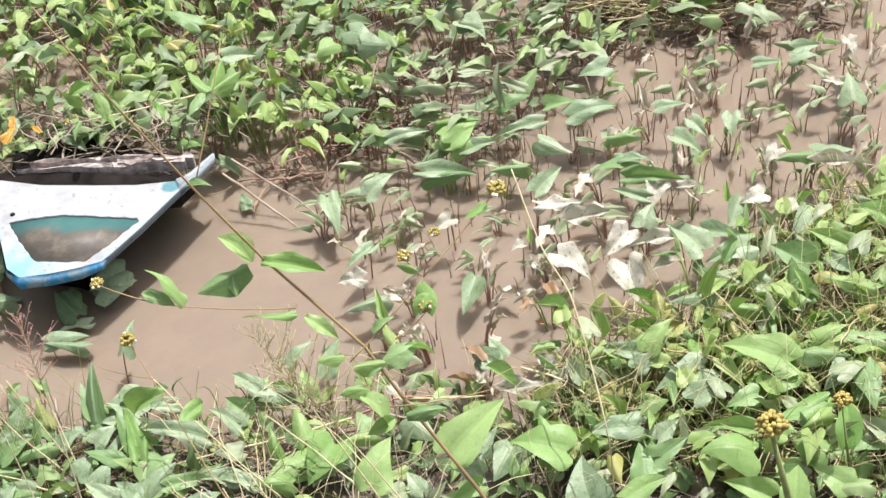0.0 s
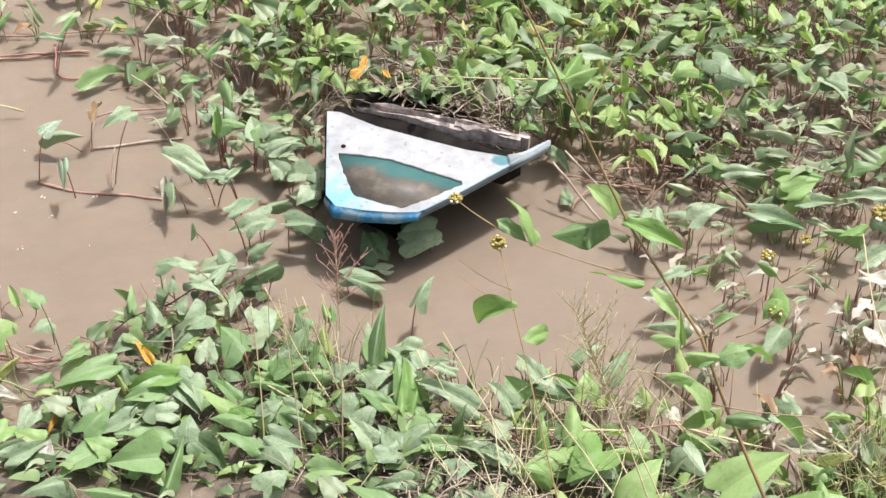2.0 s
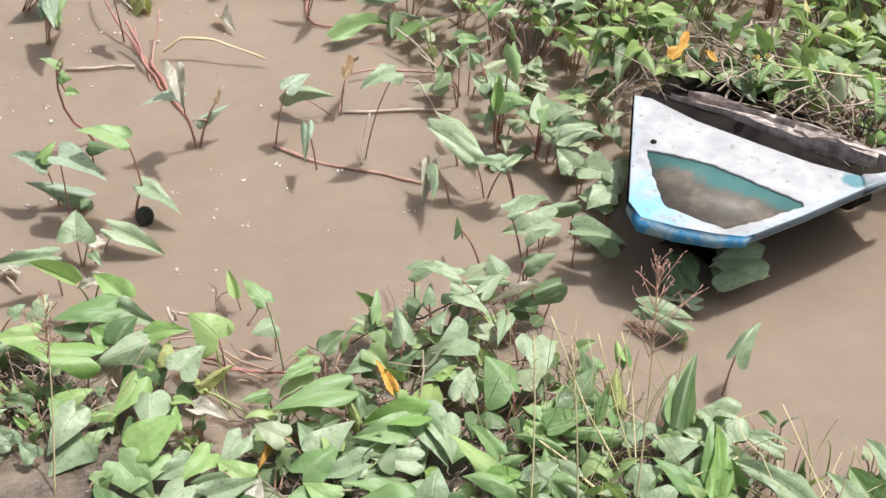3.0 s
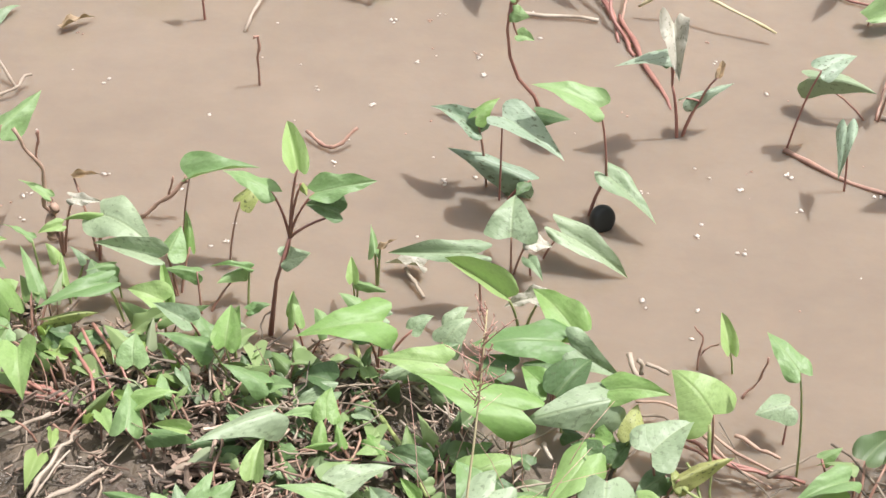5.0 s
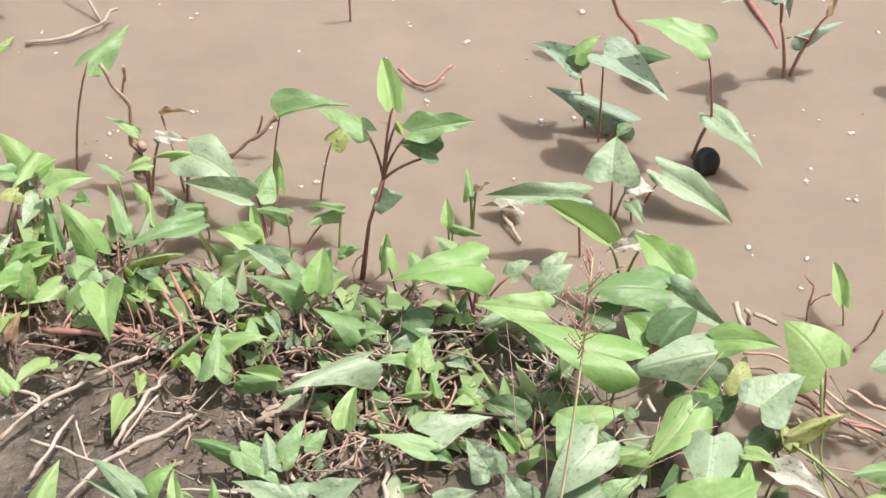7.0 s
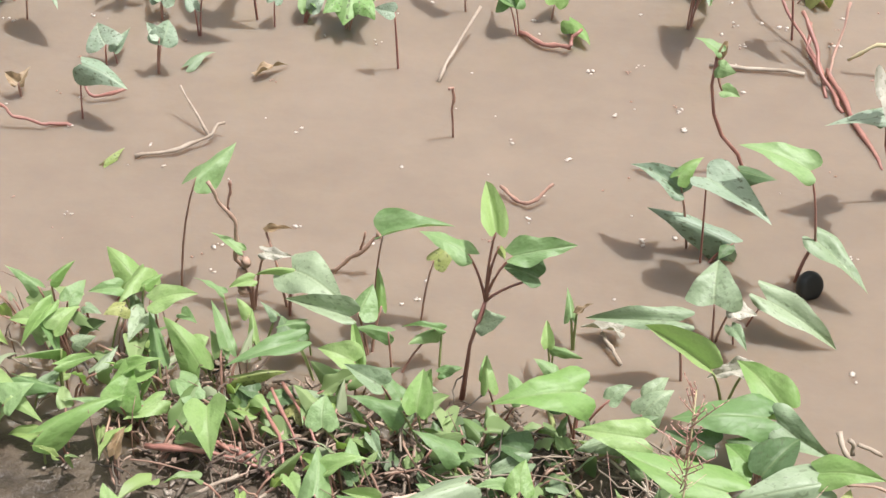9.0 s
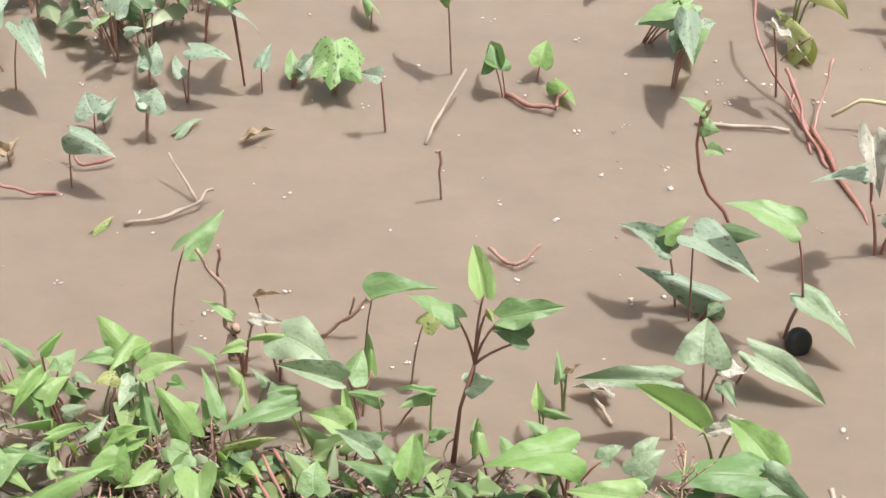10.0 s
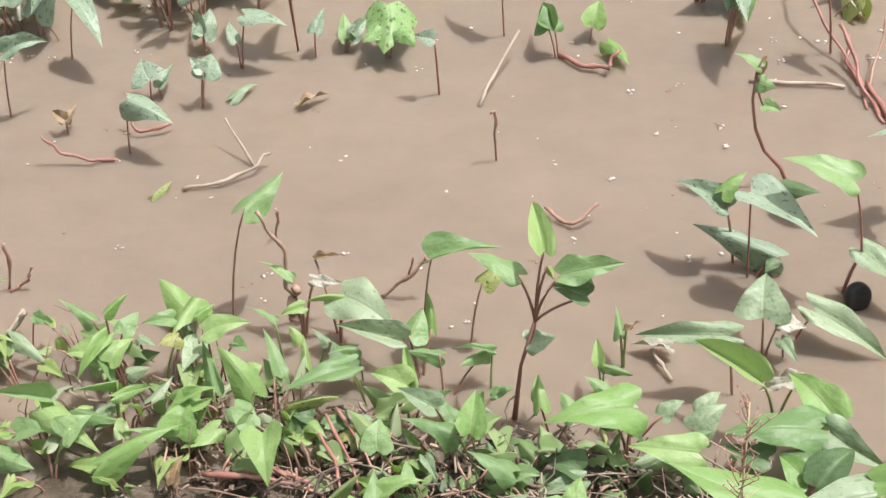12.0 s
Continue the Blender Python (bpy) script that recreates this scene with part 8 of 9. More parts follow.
spinach((0.834, 0.700), None, [((0.826, 0.706, 0.070), (0.901, 0.675, 0.069), 0.69, "g", -2)])
spinach((0.726, 0.682), None, [((0.728, 0.692, 0.070), (0.787, 0.716, 0.080), 1.13, "d", 2)])
spinach((0.952, 0.547), None, [((0.948, 0.547, 0.080), (0.879, 0.635, 0.088), 0.48, "g", -6)])
spinach((1.009, 0.614), None, [((1.013, 0.625, 0.060), (0.935, 0.634, 0.060), 0.57, "d", -10)])
spinach((1.047, 0.749), None, [((1.053, 0.753, 0.060), (1.129, 0.756, 0.076), 0.79, "g", -7)])
spinach((1.055, 0.547), None, [((1.084, 0.531, 0.060), (1.157, 0.520, 0.064), 0.85, "d", 4), ((1.030, 0.528, 0.060), (1.006, 0.583, 0.072), 0.89, "g", -15)])
spinach((1.179, 0.475), None, [((1.175, 0.478, 0.060), (1.237, 0.471, 0.065), 0.92, "d", 0)])
spinach((0.100, 1.100), None, [((0.092, 1.111, 0.060), (0.027, 1.065, 0.033), 0.79, "d", -4)])
spinach((0.144, 1.057), None, [((0.147, 1.056, 0.060), (0.196, 0.994, 0.021), 0.78, "g", 11)])
spinach((0.253, 0.988), None, [((0.244, 0.984, 0.060), (0.190, 0.927, 0.039), 0.80, "d", 12), ((0.279, 0.959, 0.060), (0.365, 0.973, 0.070), 0.55, "d", 7)])
spinach((0.356, 0.898), None, [((0.378, 0.857, 0.060), (0.280, 0.850, 0.065), 0.63, "d", -3), ((0.342, 0.915, 0.040), (0.316, 0.960, 0.048), 1.04, "k", 3)])
spinach((0.096, 0.930), None, [((0.096, 0.942, 0.050), (0.143, 0.894, 0.041), 0.65, "d", 13), ((0.141, 0.969, 0.040), (0.105, 1.035, 0.045), 0.67, "k", -6), ((0.051, 0.911, 0.050), (0.109, 0.942, 0.063), 0.86, "g", -9)])
spinach((0.193, 0.867), None, [((0.195, 0.871, 0.050), (0.264, 0.900, 0.054), 0.62, "d", 7)])
spinach((0.475, 0.771), None, [((0.484, 0.778, 0.060), (0.393, 0.809, 0.079), 0.49, "g", -3)])
spinach((0.057, 1.183), None, [((0.055, 1.194, 0.060), (0.117, 1.218, 0.069), 0.74, "v", 11)])
# the shallows beyond
join_far(grow([clump(440 + k, "wwwbd", 0.10, 0.035, 0.050, 6, "withered shoots", width=(0.35, 0.6), upright=0.3) for k in range(4)], [(1.66, 0.74), (1.72, 0.66), (1.78, 0.80), (1.84, 0.62), (1.92, 0.70), (1.98, 0.56), (1.74, 0.50), (2.06, 0.66)], 66), "withered_shoots", "withered silt-grey water spinach at the inlet")
spinach((1.768, 0.517), None, [((1.770, 0.496, 0.090), (1.759, 0.567, 0.091), 0.78, "d", -17), ((1.749, 0.509, 0.080), (1.716, 0.469, 0.067), 0.52, "w", 18), ((1.798, 0.494, 0.090), (1.801, 0.548, 0.102), 0.71, "d", -13)])
spinach((1.882, 0.376), None, [((1.859, 0.405, 0.090), (1.847, 0.448, 0.098), 0.86, "w", -21), ((1.889, 0.358, 0.090), (1.821, 0.368, 0.087), 0.52, "w", 3)])
spinach((1.751, 0.414), None, [((1.744, 0.415, 0.090), (1.839, 0.335, 0.084), 0.31, "w", 10)])
spinach((1.721, 0.914), None, [((1.713, 0.894, 0.090), (1.665, 0.929, 0.084), 0.76, "w", -7)])
spinach((1.776, 0.962), None, [((1.782, 0.954, 0.100), (1.699, 0.942, 0.090), 0.47, "d", 5)])
spinach((1.802, 1.184), None, [((1.808, 1.167, 0.100), (1.768, 1.068, 0.061), 0.52, "d", 15)])
spinach((1.874, 1.098), None, [((1.889, 1.114, 0.110), (1.822, 1.143, 0.107), 0.42, "d", -12), ((1.877, 1.098, 0.110), (1.957, 1.096, 0.131), 0.69, "d", 2)])
spinach((1.979, 0.902), None, [((1.975, 0.904, 0.100), (1.911, 0.901, 0.094), 0.74, "w", -7)])
spinach((2.033, 1.073), None, [((2.020, 1.046, 0.110), (2.127, 0.989, 0.097), 0.34, "g", 13), ((2.030, 1.070, 0.110), (2.122, 0.984, 0.100), 0.44, "d", 11)])
spinach((2.222, 0.910), None, [((2.218, 0.918, 0.110), (2.145, 0.969, 0.104), 0.45, "g", -16)])
spinach((2.170, 0.830), None, [((2.179, 0.835, 0.110), (2.264, 0.842, 0.128), 0.62, "d", 3), ((2.154, 0.788, 0.110), (2.239, 0.738, 0.101), 0.45, "w", -1)])
spinach((2.161, 0.697), None, [((2.162, 0.707, 0.110), (2.254, 0.660, 0.113), 0.45, "w", 9)])
spinach((2.038, 0.719), None, [((2.043, 0.721, 0.100), (2.009, 0.724, 0.099), 0.99, "w", -1)])
spinach((2.086, 0.639), None, [((2.082, 0.644, 0.100), (2.102, 0.555, 0.067), 0.71, "w", 16)])
spinach((2.255, 0.577), None, [((2.248, 0.593, 0.100), (2.166, 0.587, 0.072), 0.77, "w", -2), ((2.276, 0.570, 0.110), (2.332, 0.601, 0.127), 1.00, "d", -23)])
spinach((1.909, 0.739), None, [((1.906, 0.726, 0.090), (1.826, 0.673, 0.061), 0.56, "d", 7)])
spinach((2.321, 0.477), None, [((2.311, 0.493, 0.110), (2.209, 0.557, 0.099), 0.35, "w", -8), ((2.365, 0.466, 0.110), (2.423, 0.382, 0.101), 0.50, "d", 20), ((2.263, 0.452, 0.100), (2.191, 0.464, 0.101), 0.50, "w", 5)])
spinach((2.314, 0.427), None, [((2.319, 0.430, 0.110), (2.301, 0.527, 0.132), 0.78, "d", -19)])
spinach((2.414, 0.376), None, [((2.405, 0.367, 0.110), (2.305, 0.404, 0.093), 0.69, "d", 1)])
spinach((2.167, 0.522), None, [((2.172, 0.513, 0.100), (2.135, 0.417, 0.056), 0.78, "w", 33)])
spinach((2.518, 0.498), None, [((2.549, 0.464, 0.110), (2.491, 0.485, 0.103), 0.89, "w", -6), ((2.504, 0.493, 0.110), (2.439, 0.466, 0.075), 0.72, "d", 14)])
spinach((2.582, 0.396), None, [((2.583, 0.391, 0.110), (2.506, 0.410, 0.090), 0.49, "w", -7)])
spinach((2.523, 0.301), None, [((2.522, 0.311, 0.110), (2.579, 0.375, 0.133), 0.62, "d", -20)])
spinach((2.394, 0.635), None, [((2.403, 0.657, 0.110), (2.354, 0.626, 0.083), 0.91, "w", 17), ((2.429, 0.615, 0.110), (2.471, 0.575, 0.111), 0.50, "w", 13), ((2.345, 0.641, 0.110), (2.305, 0.721, 0.111), 0.39, "d", -27)])
spinach((2.383, 0.769), None, [((2.360, 0.723, 0.110), (2.454, 0.622, 0.110), 0.33, "g", 24), ((2.416, 0.757, 0.110), (2.329, 0.809, 0.099), 0.42, "g", -17), ((2.389, 0.785, 0.110), (2.439, 0.712, 0.120), 0.48, "d", 14)])
spinach((2.461, 0.213), None, [((2.443, 0.226, 0.120), (2.408, 0.310, 0.149), 0.93, "g", -13), ((2.495, 0.207, 0.120), (2.504, 0.133, 0.112), 0.60, "d", 15)])
spinach((2.550, 0.185), None, [((2.545, 0.190, 0.130), (2.511, 0.294, 0.138), 0.51, "v", -30)])
spinach((2.484, 0.081), None, [((2.488, 0.075, 0.130), (2.425, 0.176, 0.137), 0.56, "v", -19)])
spinach((2.323, 0.282), None, [((2.329, 0.265, 0.120), (2.346, 0.199, 0.102), 0.70, "d", 25)])
spinach((2.252, 0.288), None, [((2.242, 0.299, 0.110), (2.140, 0.347, 0.126), 0.56, "d", -4)])
spinach((2.290, 0.192), None, [((2.291, 0.180, 0.120), (2.203, 0.274, 0.123), 0.34, "v", -21)])
spinach((2.314, 0.356), None, [((2.316, 0.338, 0.090), (2.290, 0.406, 0.089), 0.88, "k", -17)])
spinach((2.678, 0.208), None, [((2.678, 0.214, 0.130), (2.632, 0.276, 0.139), 0.76, "v", -23)])
spinach((2.723, 0.477), None, [((2.708, 0.446, 0.120), (2.811, 0.343, 0.111), 0.27, "w", 21), ((2.723, 0.471, 0.120), (2.643, 0.527, 0.114), 0.38, "g", -12), ((2.734, 0.488, 0.120), (2.788, 0.408, 0.137), 0.72, "d", 11)])
spinach((2.683, 0.562), None, [((2.686, 0.553, 0.110), (2.638, 0.546, 0.094), 0.97, "w", 13)])
spinach((2.003, 0.278), None, [((2.011, 0.268, 0.130), (2.096, 0.286, 0.157), 0.64, "v", -15), ((2.009, 0.288, 0.110), (1.943, 0.372, 0.102), 0.45, "d", -24), ((1.972, 0.263, 0.110), (2.025, 0.261, 0.129), 0.93, "d", -14)])
spinach((2.193, 0.057), None, [((2.186, 0.041, 0.150), (2.104, 0.159, 0.168), 0.64, "v", -8), ((2.167, 0.024, 0.140), (2.103, 0.018, 0.117), 0.92, "v", -1), ((2.226, 0.062, 0.140), (2.307, -0.019, 0.130), 0.43, "g", -0)])
spinach((2.285, -0.044), None, [((2.288, -0.066, 0.150), (2.231, -0.151, 0.128), 0.58, "g", 17), ((2.275, -0.032, 0.130), (2.208, -0.035, 0.109), 0.84, "d", 7)])
spinach((2.168, -0.084), None, [((2.159, -0.077, 0.150), (2.054, -0.033, 0.134), 0.46, "v", -11)])
spinach((1.998, 0.111), None, [((1.993, 0.117, 0.120), (2.063, 0.118, 0.142), 0.83, "d", -8)])
spinach((2.092, 0.029), None, [((2.090, 0.033, 0.130), (2.027, 0.063, 0.115), 0.77, "g", -6)])
spinach((1.866, 0.127), None, [((1.865, 0.139, 0.120), (1.773, 0.205, 0.114), 0.59, "d", -7), ((1.869, 0.090, 0.120), (1.925, 0.089, 0.137), 0.87, "d", -5)])
spinach((1.768, 0.042), None, [((1.770, 0.025, 0.130), (1.819, 0.093, 0.147), 0.65, "g", -18), ((1.805, 0.049, 0.130), (1.891, 0.030, 0.162), 0.56, "g", -8), ((1.712, 0.012, 0.140), (1.796, -0.016, 0.161), 0.63, "v", -12)])
spinach((1.982, -0.048), None, [((1.965, -0.075, 0.150), (1.886, -0.008, 0.155), 0.96, "v", 3), ((2.010, -0.029, 0.140), (1.945, 0.044, 0.140), 0.39, "v", -15)])
spinach((2.056, 0.172), None, [((2.062, 0.165, 0.120), (1.959, 0.197, 0.105), 0.73, "d", 3)])
spinach((2.378, -0.047), None, [((2.378, -0.037, 0.140), (2.323, 0.042, 0.138), 0.57, "g", -19)])
spinach((2.278, 0.070), None, [((2.277, 0.059, 0.140), (2.351, 0.035, 0.149), 0.61, "v", 5)])
spinach((1.913, -0.158), None, [((1.912, -0.174, 0.150), (1.868, -0.091, 0.157), 0.60, "v", -20)])
spinach((2.073, -0.163), None, [((2.079, -0.156, 0.130), (2.060, -0.086, 0.118), 0.93, "v", -20)])
spinach((2.040, -0.237), None, [((2.050, -0.241, 0.130), (2.026, -0.176, 0.141), 0.94, "v", -17)])
spinach((2.179, -0.207), None, [((2.180, -0.209, 0.130), (2.122, -0.190, 0.126), 0.87, "g", 3)])
spinach((2.604, 1.086), None, [((2.609, 1.072, 0.110), (2.544, 1.106, 0.096), 0.87, "d", -9)])
spinach((2.879, 0.838), None, [((2.887, 0.821, 0.110), (2.938, 0.774, 0.113), 0.52, "d", 25)])
spinach((2.983, 0.787), None, [((3.000, 0.794, 0.110), (3.053, 0.757, 0.114), 0.74, "d", 16), ((2.963, 0.768, 0.110), (3.022, 0.718, 0.106), 0.67, "d", -5)])
spinach((2.944, 0.544), None, [((2.939, 0.548, 0.120), (2.981, 0.607, 0.149), 0.96, "d", -19)])
spinach((3.114, 0.729), None, [((3.121, 0.731, 0.110), (3.098, 0.684, 0.089), 0.75, "w", 16)])
spinach((2.425, 0.863), None, [((2.434, 0.865, 0.100), (2.496, 0.802, 0.099), 0.34, "g", 16)])
spinach((2.546, 0.759), None, [((2.544, 0.754, 0.110), (2.572, 0.677, 0.079), 0.59, "d", 18)])
spinach((2.612, 0.777), None, [((2.616, 0.770, 0.110), (2.612, 0.711, 0.096), 0.72, "d", 27)])
spinach((2.692, 0.733), None, [((2.700, 0.718, 0.110), (2.661, 0.675, 0.086), 0.79, "d", 13)])
spinach((2.422, 0.977), None, [((2.449, 0.985, 0.110), (2.515, 0.934, 0.109), 0.63, "d", 10), ((2.409, 0.977, 0.120), (2.519, 0.928, 0.119), 0.53, "d", 13)])
spinach((2.583, 0.873), None, [((2.590, 0.863, 0.110), (2.647, 0.814, 0.121), 0.54, "d", 18)])
spinach((2.128, 1.109), None, [((2.119, 1.121, 0.140), (2.200, 1.084, 0.154), 0.79, "v", 8), ((2.126, 1.090, 0.130), (2.210, 1.097, 0.147), 0.73, "v", 2), ((2.118, 1.076, 0.120), (2.223, 1.049, 0.120), 0.50, "v", 8)])
spinach((2.019, 1.242), None, [((2.035, 1.220, 0.120), (2.122, 1.173, 0.122), 0.40, "d", 25), ((2.020, 1.262, 0.120), (2.121, 1.206, 0.110), 0.46, "g", 10)])
spinach((2.142, 1.051), None, [((2.144, 1.056, 0.120), (2.210, 1.017, 0.132), 0.57, "d", 7)])
spinach((2.201, 1.563), None, [((2.188, 1.543, 0.160), (2.236, 1.485, 0.156), 1.03, "d", 28), ((2.195, 1.604, 0.160), (2.221, 1.518, 0.138), 0.79, "d", 19)])
spinach((2.445, 1.458), None, [((2.446, 1.446, 0.140), (2.456, 1.366, 0.122), 0.98, "d", 9)])
spinach((1.901, 1.725), None, [((1.892, 1.733, 0.170), (1.960, 1.692, 0.159), 0.64, "d", 18)])
spinach((2.134, 1.607), None, [((2.135, 1.595, 0.160), (2.074, 1.590, 0.141), 0.94, "v", -6)])
spinach((1.919, 1.896), None, [((1.911, 1.904, 0.170), (1.865, 1.995, 0.193), 0.52, "g", -25)])
spinach((2.146, 1.169), None, [((2.149, 1.177, 0.130), (2.226, 1.101, 0.140), 0.47, "v", 16)])
spinach((2.354, 1.011), None, [((2.345, 1.020, 0.110), (2.234, 1.076, 0.086), 0.34, "d", -11), ((2.389, 1.045, 0.120), (2.454, 0.993, 0.132), 0.61, "g", 15), ((2.302, 0.971, 0.110), (2.333, 0.894, 0.094), 0.71, "d", 18)])
spinach((2.312, 1.141), None, [((2.307, 1.130, 0.120), (2.383, 1.098, 0.132), 0.54, "g", 8)])
# open-water plants, far bank
spinach((-0.484, 2.302), None, [((-0.483, 2.343, 0.075), (-0.479, 2.255, 0.035), 0.95, "c", 1), ((-0.456, 2.285, 0.060), (-0.428, 2.261, 0.044), 0.9, "c", 12), ((-0.493, 2.301, 0.060), (-0.513, 2.265, 0.050), 0.9, "c", -8)])
spinach((-1.161, 2.355), None, [((-1.151, 2.359, 0.057), (-1.142, 2.431, 0.077), 0.59, "w")])
spinach((-0.795, 2.303), None, [((-0.789, 2.305, 0.038), (-0.831, 2.393, 0.028), 0.34, "s")])
spinach((-0.636, 2.317), None, [((-0.642, 2.316, 0.152), (-0.728, 2.411, 0.142), 0.39, "g"), ((-0.642, 2.316, 0.152), (-0.635, 2.422, 0.142), 0.36, "g"), ((-0.638, 2.317, 0.146), (-0.593, 2.298, 0.106), 0.45, "s")])
spinach((-0.556, 2.316), None, [((-0.547, 2.318, 0.038), (-0.570, 2.388, 0.028), 0.28, "g")])
spinach((-0.297, 2.371), None, [((-0.297, 2.371, 0.154), (-0.353, 2.451, 0.144), 0.41, "g")])
spinach((-0.201, 2.306), None, [((-0.207, 2.306, 0.052), (-0.237, 2.388, 0.042), 0.47, "g")])
spinach((0.014, 2.485), None, [((0.092, 2.482, 0.078), (0.004, 2.449, 0.058), 0.71, "g"), ((0.085, 2.482, 0.049), (0.104, 2.389, 0.019), 0.53, "g")])
spinach((-0.455, 2.513), None, [((-0.448, 2.514, 0.043), (-0.485, 2.599, 0.033), 0.33, "g")])
spinach((0.009, 2.693), None, [((0.006, 2.693, 0.023), (0.038, 2.746, 0.013), 0.49, "g")])
spinach((-1.275, 2.345), None, [((-1.267, 2.349, 0.066), (-1.319, 2.454, 0.096), 0.44, "g"), ((-1.267, 2.349, 0.066), (-1.301, 2.466, 0.056), 0.28, "g")])
spinach((-1.055, 2.345), None, [((-1.085, 2.331, 0.063), (-1.078, 2.455, 0.083), 0.48, "s")])
# beside the bow
spinach((0.905, 1.386), None, [((0.900, 1.387, 0.145), (0.953, 1.395, 0.135), 0.83, "d"), ((0.868, 1.397, 0.188), (0.951, 1.435, 0.178), 0.51, "d")])
spinach((1.124, 1.528), None, [((1.099, 1.465, 0.015), (1.035, 1.516, 0.015), 0.62, "d")])
spinach((1.108, 1.322), None, [((1.190, 1.278, 0.015), (1.106, 1.302, 0.012), 0.47, "d")])
spinach((1.175, 1.068), None, [((1.185, 1.063, 0.102), (1.246, 1.112, 0.122), 0.58, "d")])
spinach((1.252, 1.314), None, [((1.254, 1.314, 0.057), (1.341, 1.295, 0.047), 0.99, "d")])
spinach((1.119, 1.632), None, [((1.103, 1.599, 0.015), (1.184, 1.678, 0.012), 0.63, "d"), ((1.091, 1.618, 0.015), (1.103, 1.576, 0.012), 0.77, "d")])
spinach((1.072, 1.692), None, [((1.047, 1.701, 0.111), (1.133, 1.686, 0.101), 0.63, "d"), ((1.064, 1.695, 0.028), (1.125, 1.680, 0.018), 0.98, "d")])
spinach((0.864, 1.771), None, [((0.826, 1.780, 0.112), (0.887, 1.678, 0.092), 0.49, "d")])
spinach((0.942, 1.608), None, [((0.914, 1.616, 0.111), (0.876, 1.643, 0.101), 0.69, "d"), ((0.918, 1.614, 0.118), (0.961, 1.650, 0.108), 0.41, "d")])
spinach((0.823, 1.658), None, [((0.792, 1.665, 0.094), (0.767, 1.590, 0.064), 0.34, "d")])
spinach((0.677, 1.828), None, [((0.740, 1.816, 0.212), (0.663, 1.786, 0.202), 0.72, "d")])
spinach((0.654, 1.979), None, [((0.544, 1.992, 0.066), (0.641, 1.970, 0.056), 0.50, "d"), ((0.666, 1.977, 0.091), (0.708, 2.056, 0.081), 0.28, "b")])
spinach((0.842, 1.466), None, [((0.802, 1.477, 0.088), (0.803, 1.529, 0.078), 0.28, "k")])
spinach((0.838, 1.262), None, [((0.755, 1.283, 0.104), (0.828, 1.312, 0.094), 0.53, "d"), ((0.748, 1.285, 0.158), (0.682, 1.329, 0.148), 0.52, "d"), ((0.793, 1.275, 0.120), (0.845, 1.321, 0.110), 0.49, "d")])
spinach((0.609, 1.299), None, [((0.608, 1.299, 0.056), (0.619, 1.336, 0.096), 0.40, "k")])
spinach((0.684, 2.253), None, [((0.681, 2.231, 0.015), (0.814, 2.270, 0.012), 0.38, "g"), ((0.826, 2.197, 0.015), (0.944, 2.273, 0.012), 0.31, "g")])
# right-hand plants and dry leaves
spinach((1.706, 1.390), None, [((1.687, 1.356, 0.015), (1.701, 1.419, 0.012), 0.61, "d")])
spinach((1.755, 1.520), None, [((1.721, 1.534, 0.039), (1.733, 1.449, 0.029), 0.55, "d")])
# far corner, open water
spinach((-1.102, 2.360), None, [((-1.102, 2.359, 0.043), (-1.131, 2.516, 0.053), 0.49, "w")])
spinach((-1.282, 2.527), None, [((-1.159, 2.581, 0.023), (-1.109, 2.626, 0.013), 0.77, "s"), ((-1.171, 2.576, 0.037), (-1.244, 2.589, 0.027), 0.54, "g")])
spinach((-1.271, 2.335), None, [((-1.268, 2.337, 0.090), (-1.326, 2.421, 0.080), 0.28, "g"), ((-1.266, 2.338, 0.084), (-1.257, 2.354, 0.064), 1.33, "g")])
spinach((-0.869, 2.448), None, [((-0.890, 2.441, 0.066), (-0.838, 2.413, 0.056), 0.45, "w"), ((-0.879, 2.444, 0.075), (-0.846, 2.506, 0.065), 0.72, "k"), ((-0.895, 2.439, 0.100), (-0.954, 2.494, 0.090), 0.39, "g")])
spinach((-0.903, 2.455), None, [((-0.922, 2.448, 0.071), (-0.965, 2.483, 0.061), 0.34, "w"), ((-0.868, 2.467, 0.052), (-0.855, 2.569, 0.042), 0.45, "s"), ((-0.854, 2.472, 0.095), (-0.911, 2.560, 0.085), 0.32, "g")])
spinach((-0.821, 2.502), None, [((-0.812, 2.505, 0.090), (-0.862, 2.573, 0.080), 0.30, "g"), ((-0.757, 2.521, 0.061), (-0.708, 2.482, 0.051), 0.51, "s")])
spinach((-0.736, 2.450), None, [((-0.720, 2.454, 0.077), (-0.772, 2.540, 0.067), 0.34, "s"), ((-0.708, 2.457, 0.098), (-0.678, 2.498, 0.088), 0.63, "g")])
# red-stemmed plants beyond the float
spinach((0.231, 2.441), None, [((0.290, 2.434, 0.049), (0.233, 2.544, 0.039), 0.30, "y")])
spinach((0.007, 2.487), None, [((0.079, 2.485, 0.068), (0.001, 2.445, 0.058), 0.74, "s"), ((0.074, 2.485, 0.084), (0.084, 2.546, 0.074), 0.41, "v")])
spinach((0.064, 2.346), None, [((0.084, 2.346, 0.142), (0.093, 2.234, 0.112), 0.45, "s"), ((0.104, 2.345, 0.102), (0.132, 2.398, 0.092), 0.48, "s")])
spinach((0.233, 2.327), None, [((0.218, 2.327, 0.126), (0.259, 2.269, 0.116), 0.44, "w")])
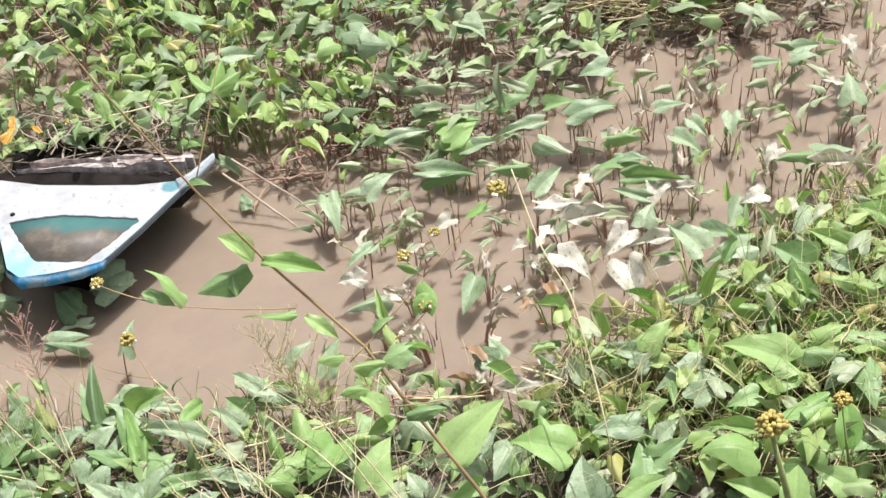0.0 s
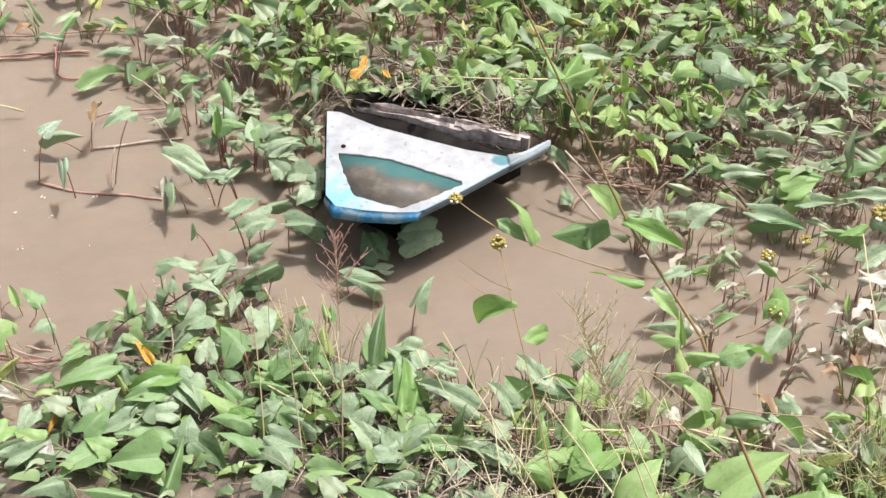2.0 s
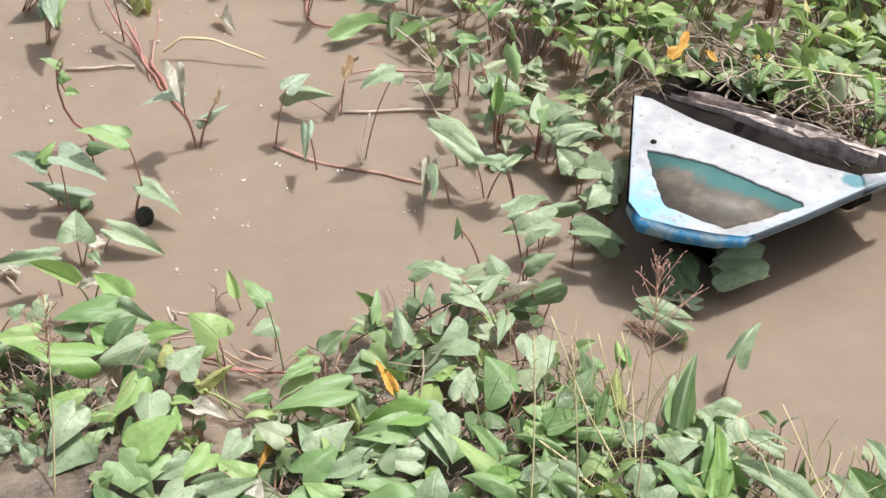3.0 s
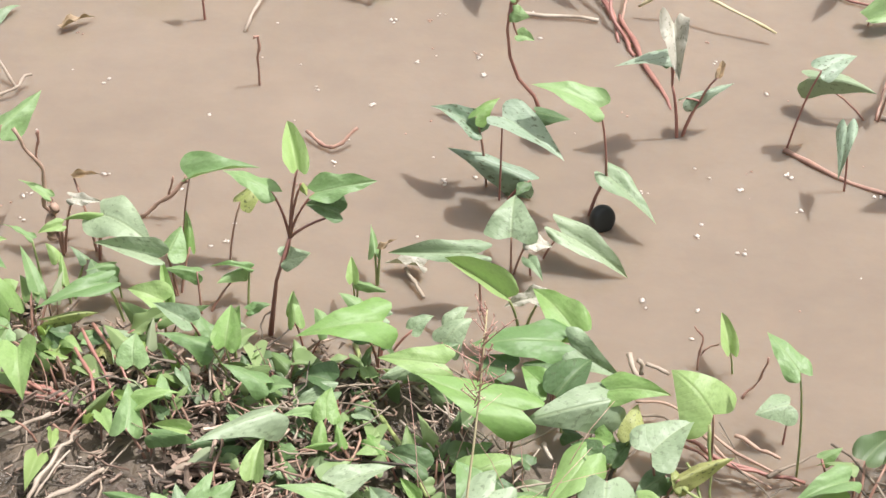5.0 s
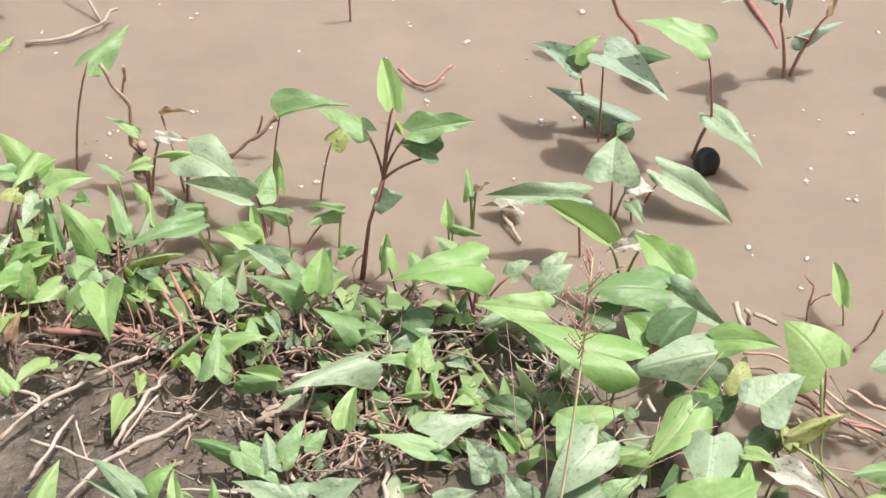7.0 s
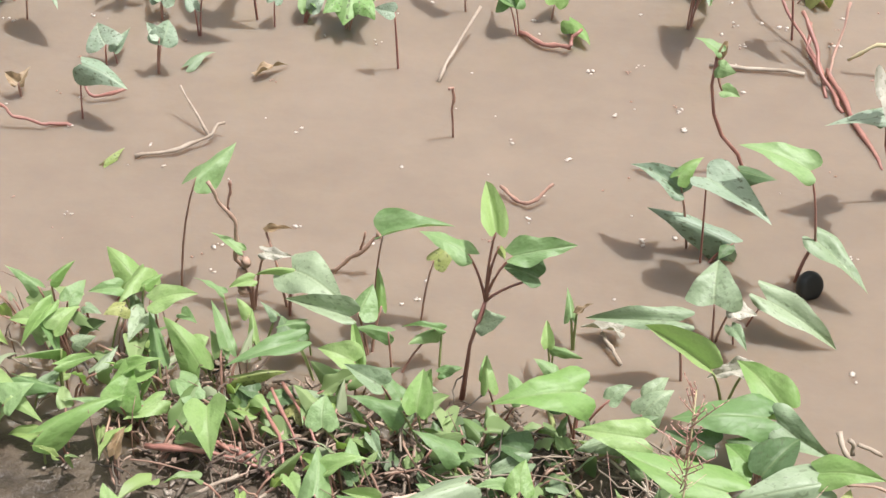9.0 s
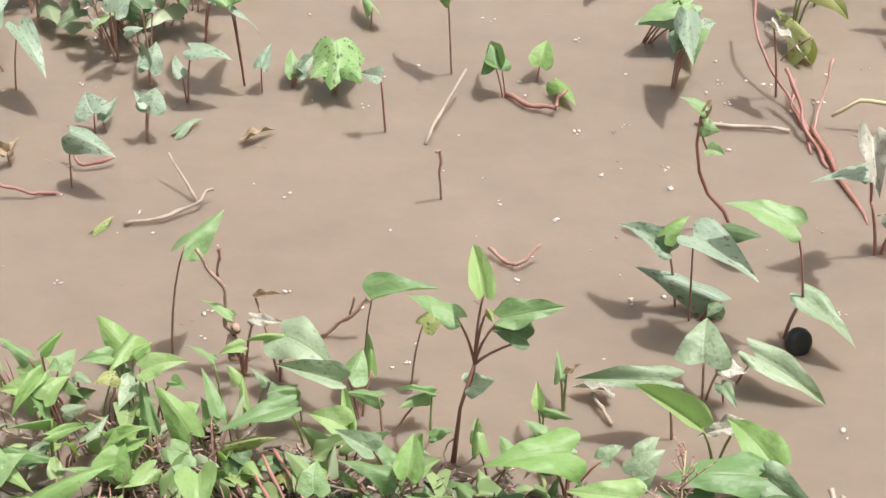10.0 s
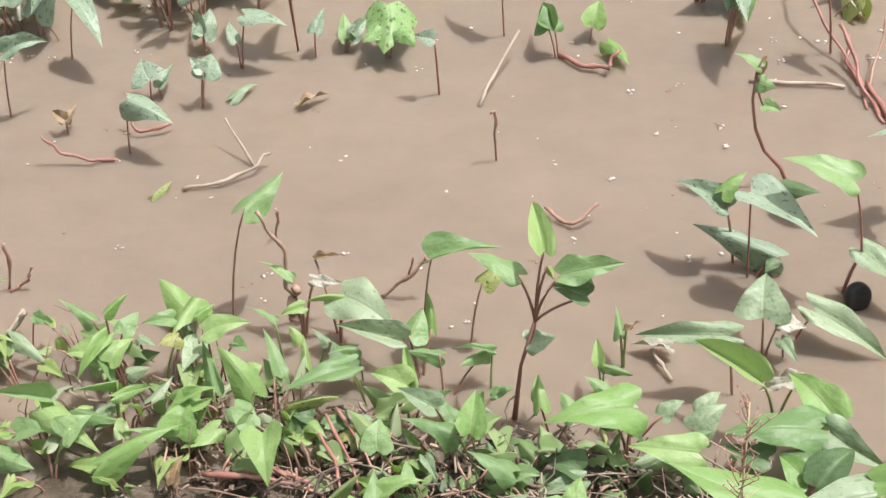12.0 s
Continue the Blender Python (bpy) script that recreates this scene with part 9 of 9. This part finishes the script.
# far shoots
spinach((0.960, 1.824), None, [((0.921, 1.834, 0.154), (0.977, 1.828, 0.144), 0.84, "d"), ((0.949, 1.827, 0.135), (1.013, 1.781, 0.125), 0.65, "g"), ((0.971, 1.821, 0.242), (0.963, 1.736, 0.212), 0.39, "g"), ((0.913, 1.836, 0.202), (0.904, 1.882, 0.192), 0.51, "d")])
spinach((0.963, 1.740), None, [((0.921, 1.747, 0.015), (0.970, 1.786, 0.012), 0.54, "d")])
spinach((0.901, 1.962), None, [((0.875, 1.968, 0.136), (0.894, 1.918, 0.126), 0.44, "d"), ((0.902, 1.962, 0.171), (0.943, 1.959, 0.161), 0.71, "g")])
spinach((0.452, 2.471), None, [((0.476, 2.469, 0.074), (0.429, 2.548, 0.064), 0.51, "s")])
spinach((0.635, 2.341), None, [((0.662, 2.338, 0.115), (0.593, 2.377, 0.105), 0.36, "d"), ((0.702, 2.332, 0.174), (0.650, 2.264, 0.164), 0.35, "g")])
spinach((0.824, 2.273), None, [((0.821, 2.274, 0.082), (0.758, 2.287, 0.072), 0.51, "d"), ((0.872, 2.265, 0.032), (0.815, 2.316, 0.022), 0.28, "d")])
spinach((0.947, 2.180), None, [((0.948, 2.180, 0.128), (0.910, 2.211, 0.118), 0.72, "w"), ((1.002, 2.168, 0.185), (0.978, 2.225, 0.175), 0.54, "d")])
spinach((1.012, 2.137), None, [((1.003, 2.139, 0.114), (1.058, 2.194, 0.104), 0.40, "g"), ((1.002, 2.140, 0.048), (0.966, 2.127, 0.038), 0.85, "d")])
spinach((0.546, 2.545), None, [((0.530, 2.546, 0.065), (0.575, 2.601, 0.055), 0.34, "g")])
spinach((0.762, 2.461), None, [((0.751, 2.462, 0.064), (0.794, 2.448, 0.054), 0.61, "y"), ((0.826, 2.450, 0.068), (0.859, 2.429, 0.058), 0.59, "g")])
# by the bow
spinach((1.121, 1.594), None, [((1.117, 1.595, 0.084), (1.124, 1.555, 0.074), 0.94, "d"), ((1.093, 1.601, 0.034), (1.109, 1.566, 0.024), 0.95, "d")])
# dark k tone paints the bow's shade onto this leaf
spinach((1.187, 1.350), None, [((1.194, 1.348, 0.073), (1.194, 1.294, 0.053), 0.96, "k")])
spinach((1.113, 1.787), None, [((1.103, 1.789, 0.043), (1.147, 1.762, 0.033), 0.72, "d")])
spinach((1.300, 1.338), None, [((1.264, 1.352, 0.045), (1.335, 1.316, 0.035), 1.12, "d")])
spinach((1.083, 1.466), None, [((1.038, 1.479, 0.038), (1.096, 1.479, 0.028), 0.65, "d")])
spinach((1.132, 1.619), None, [((1.130, 1.620, 0.079), (1.128, 1.545, 0.069), 0.72, "d")])
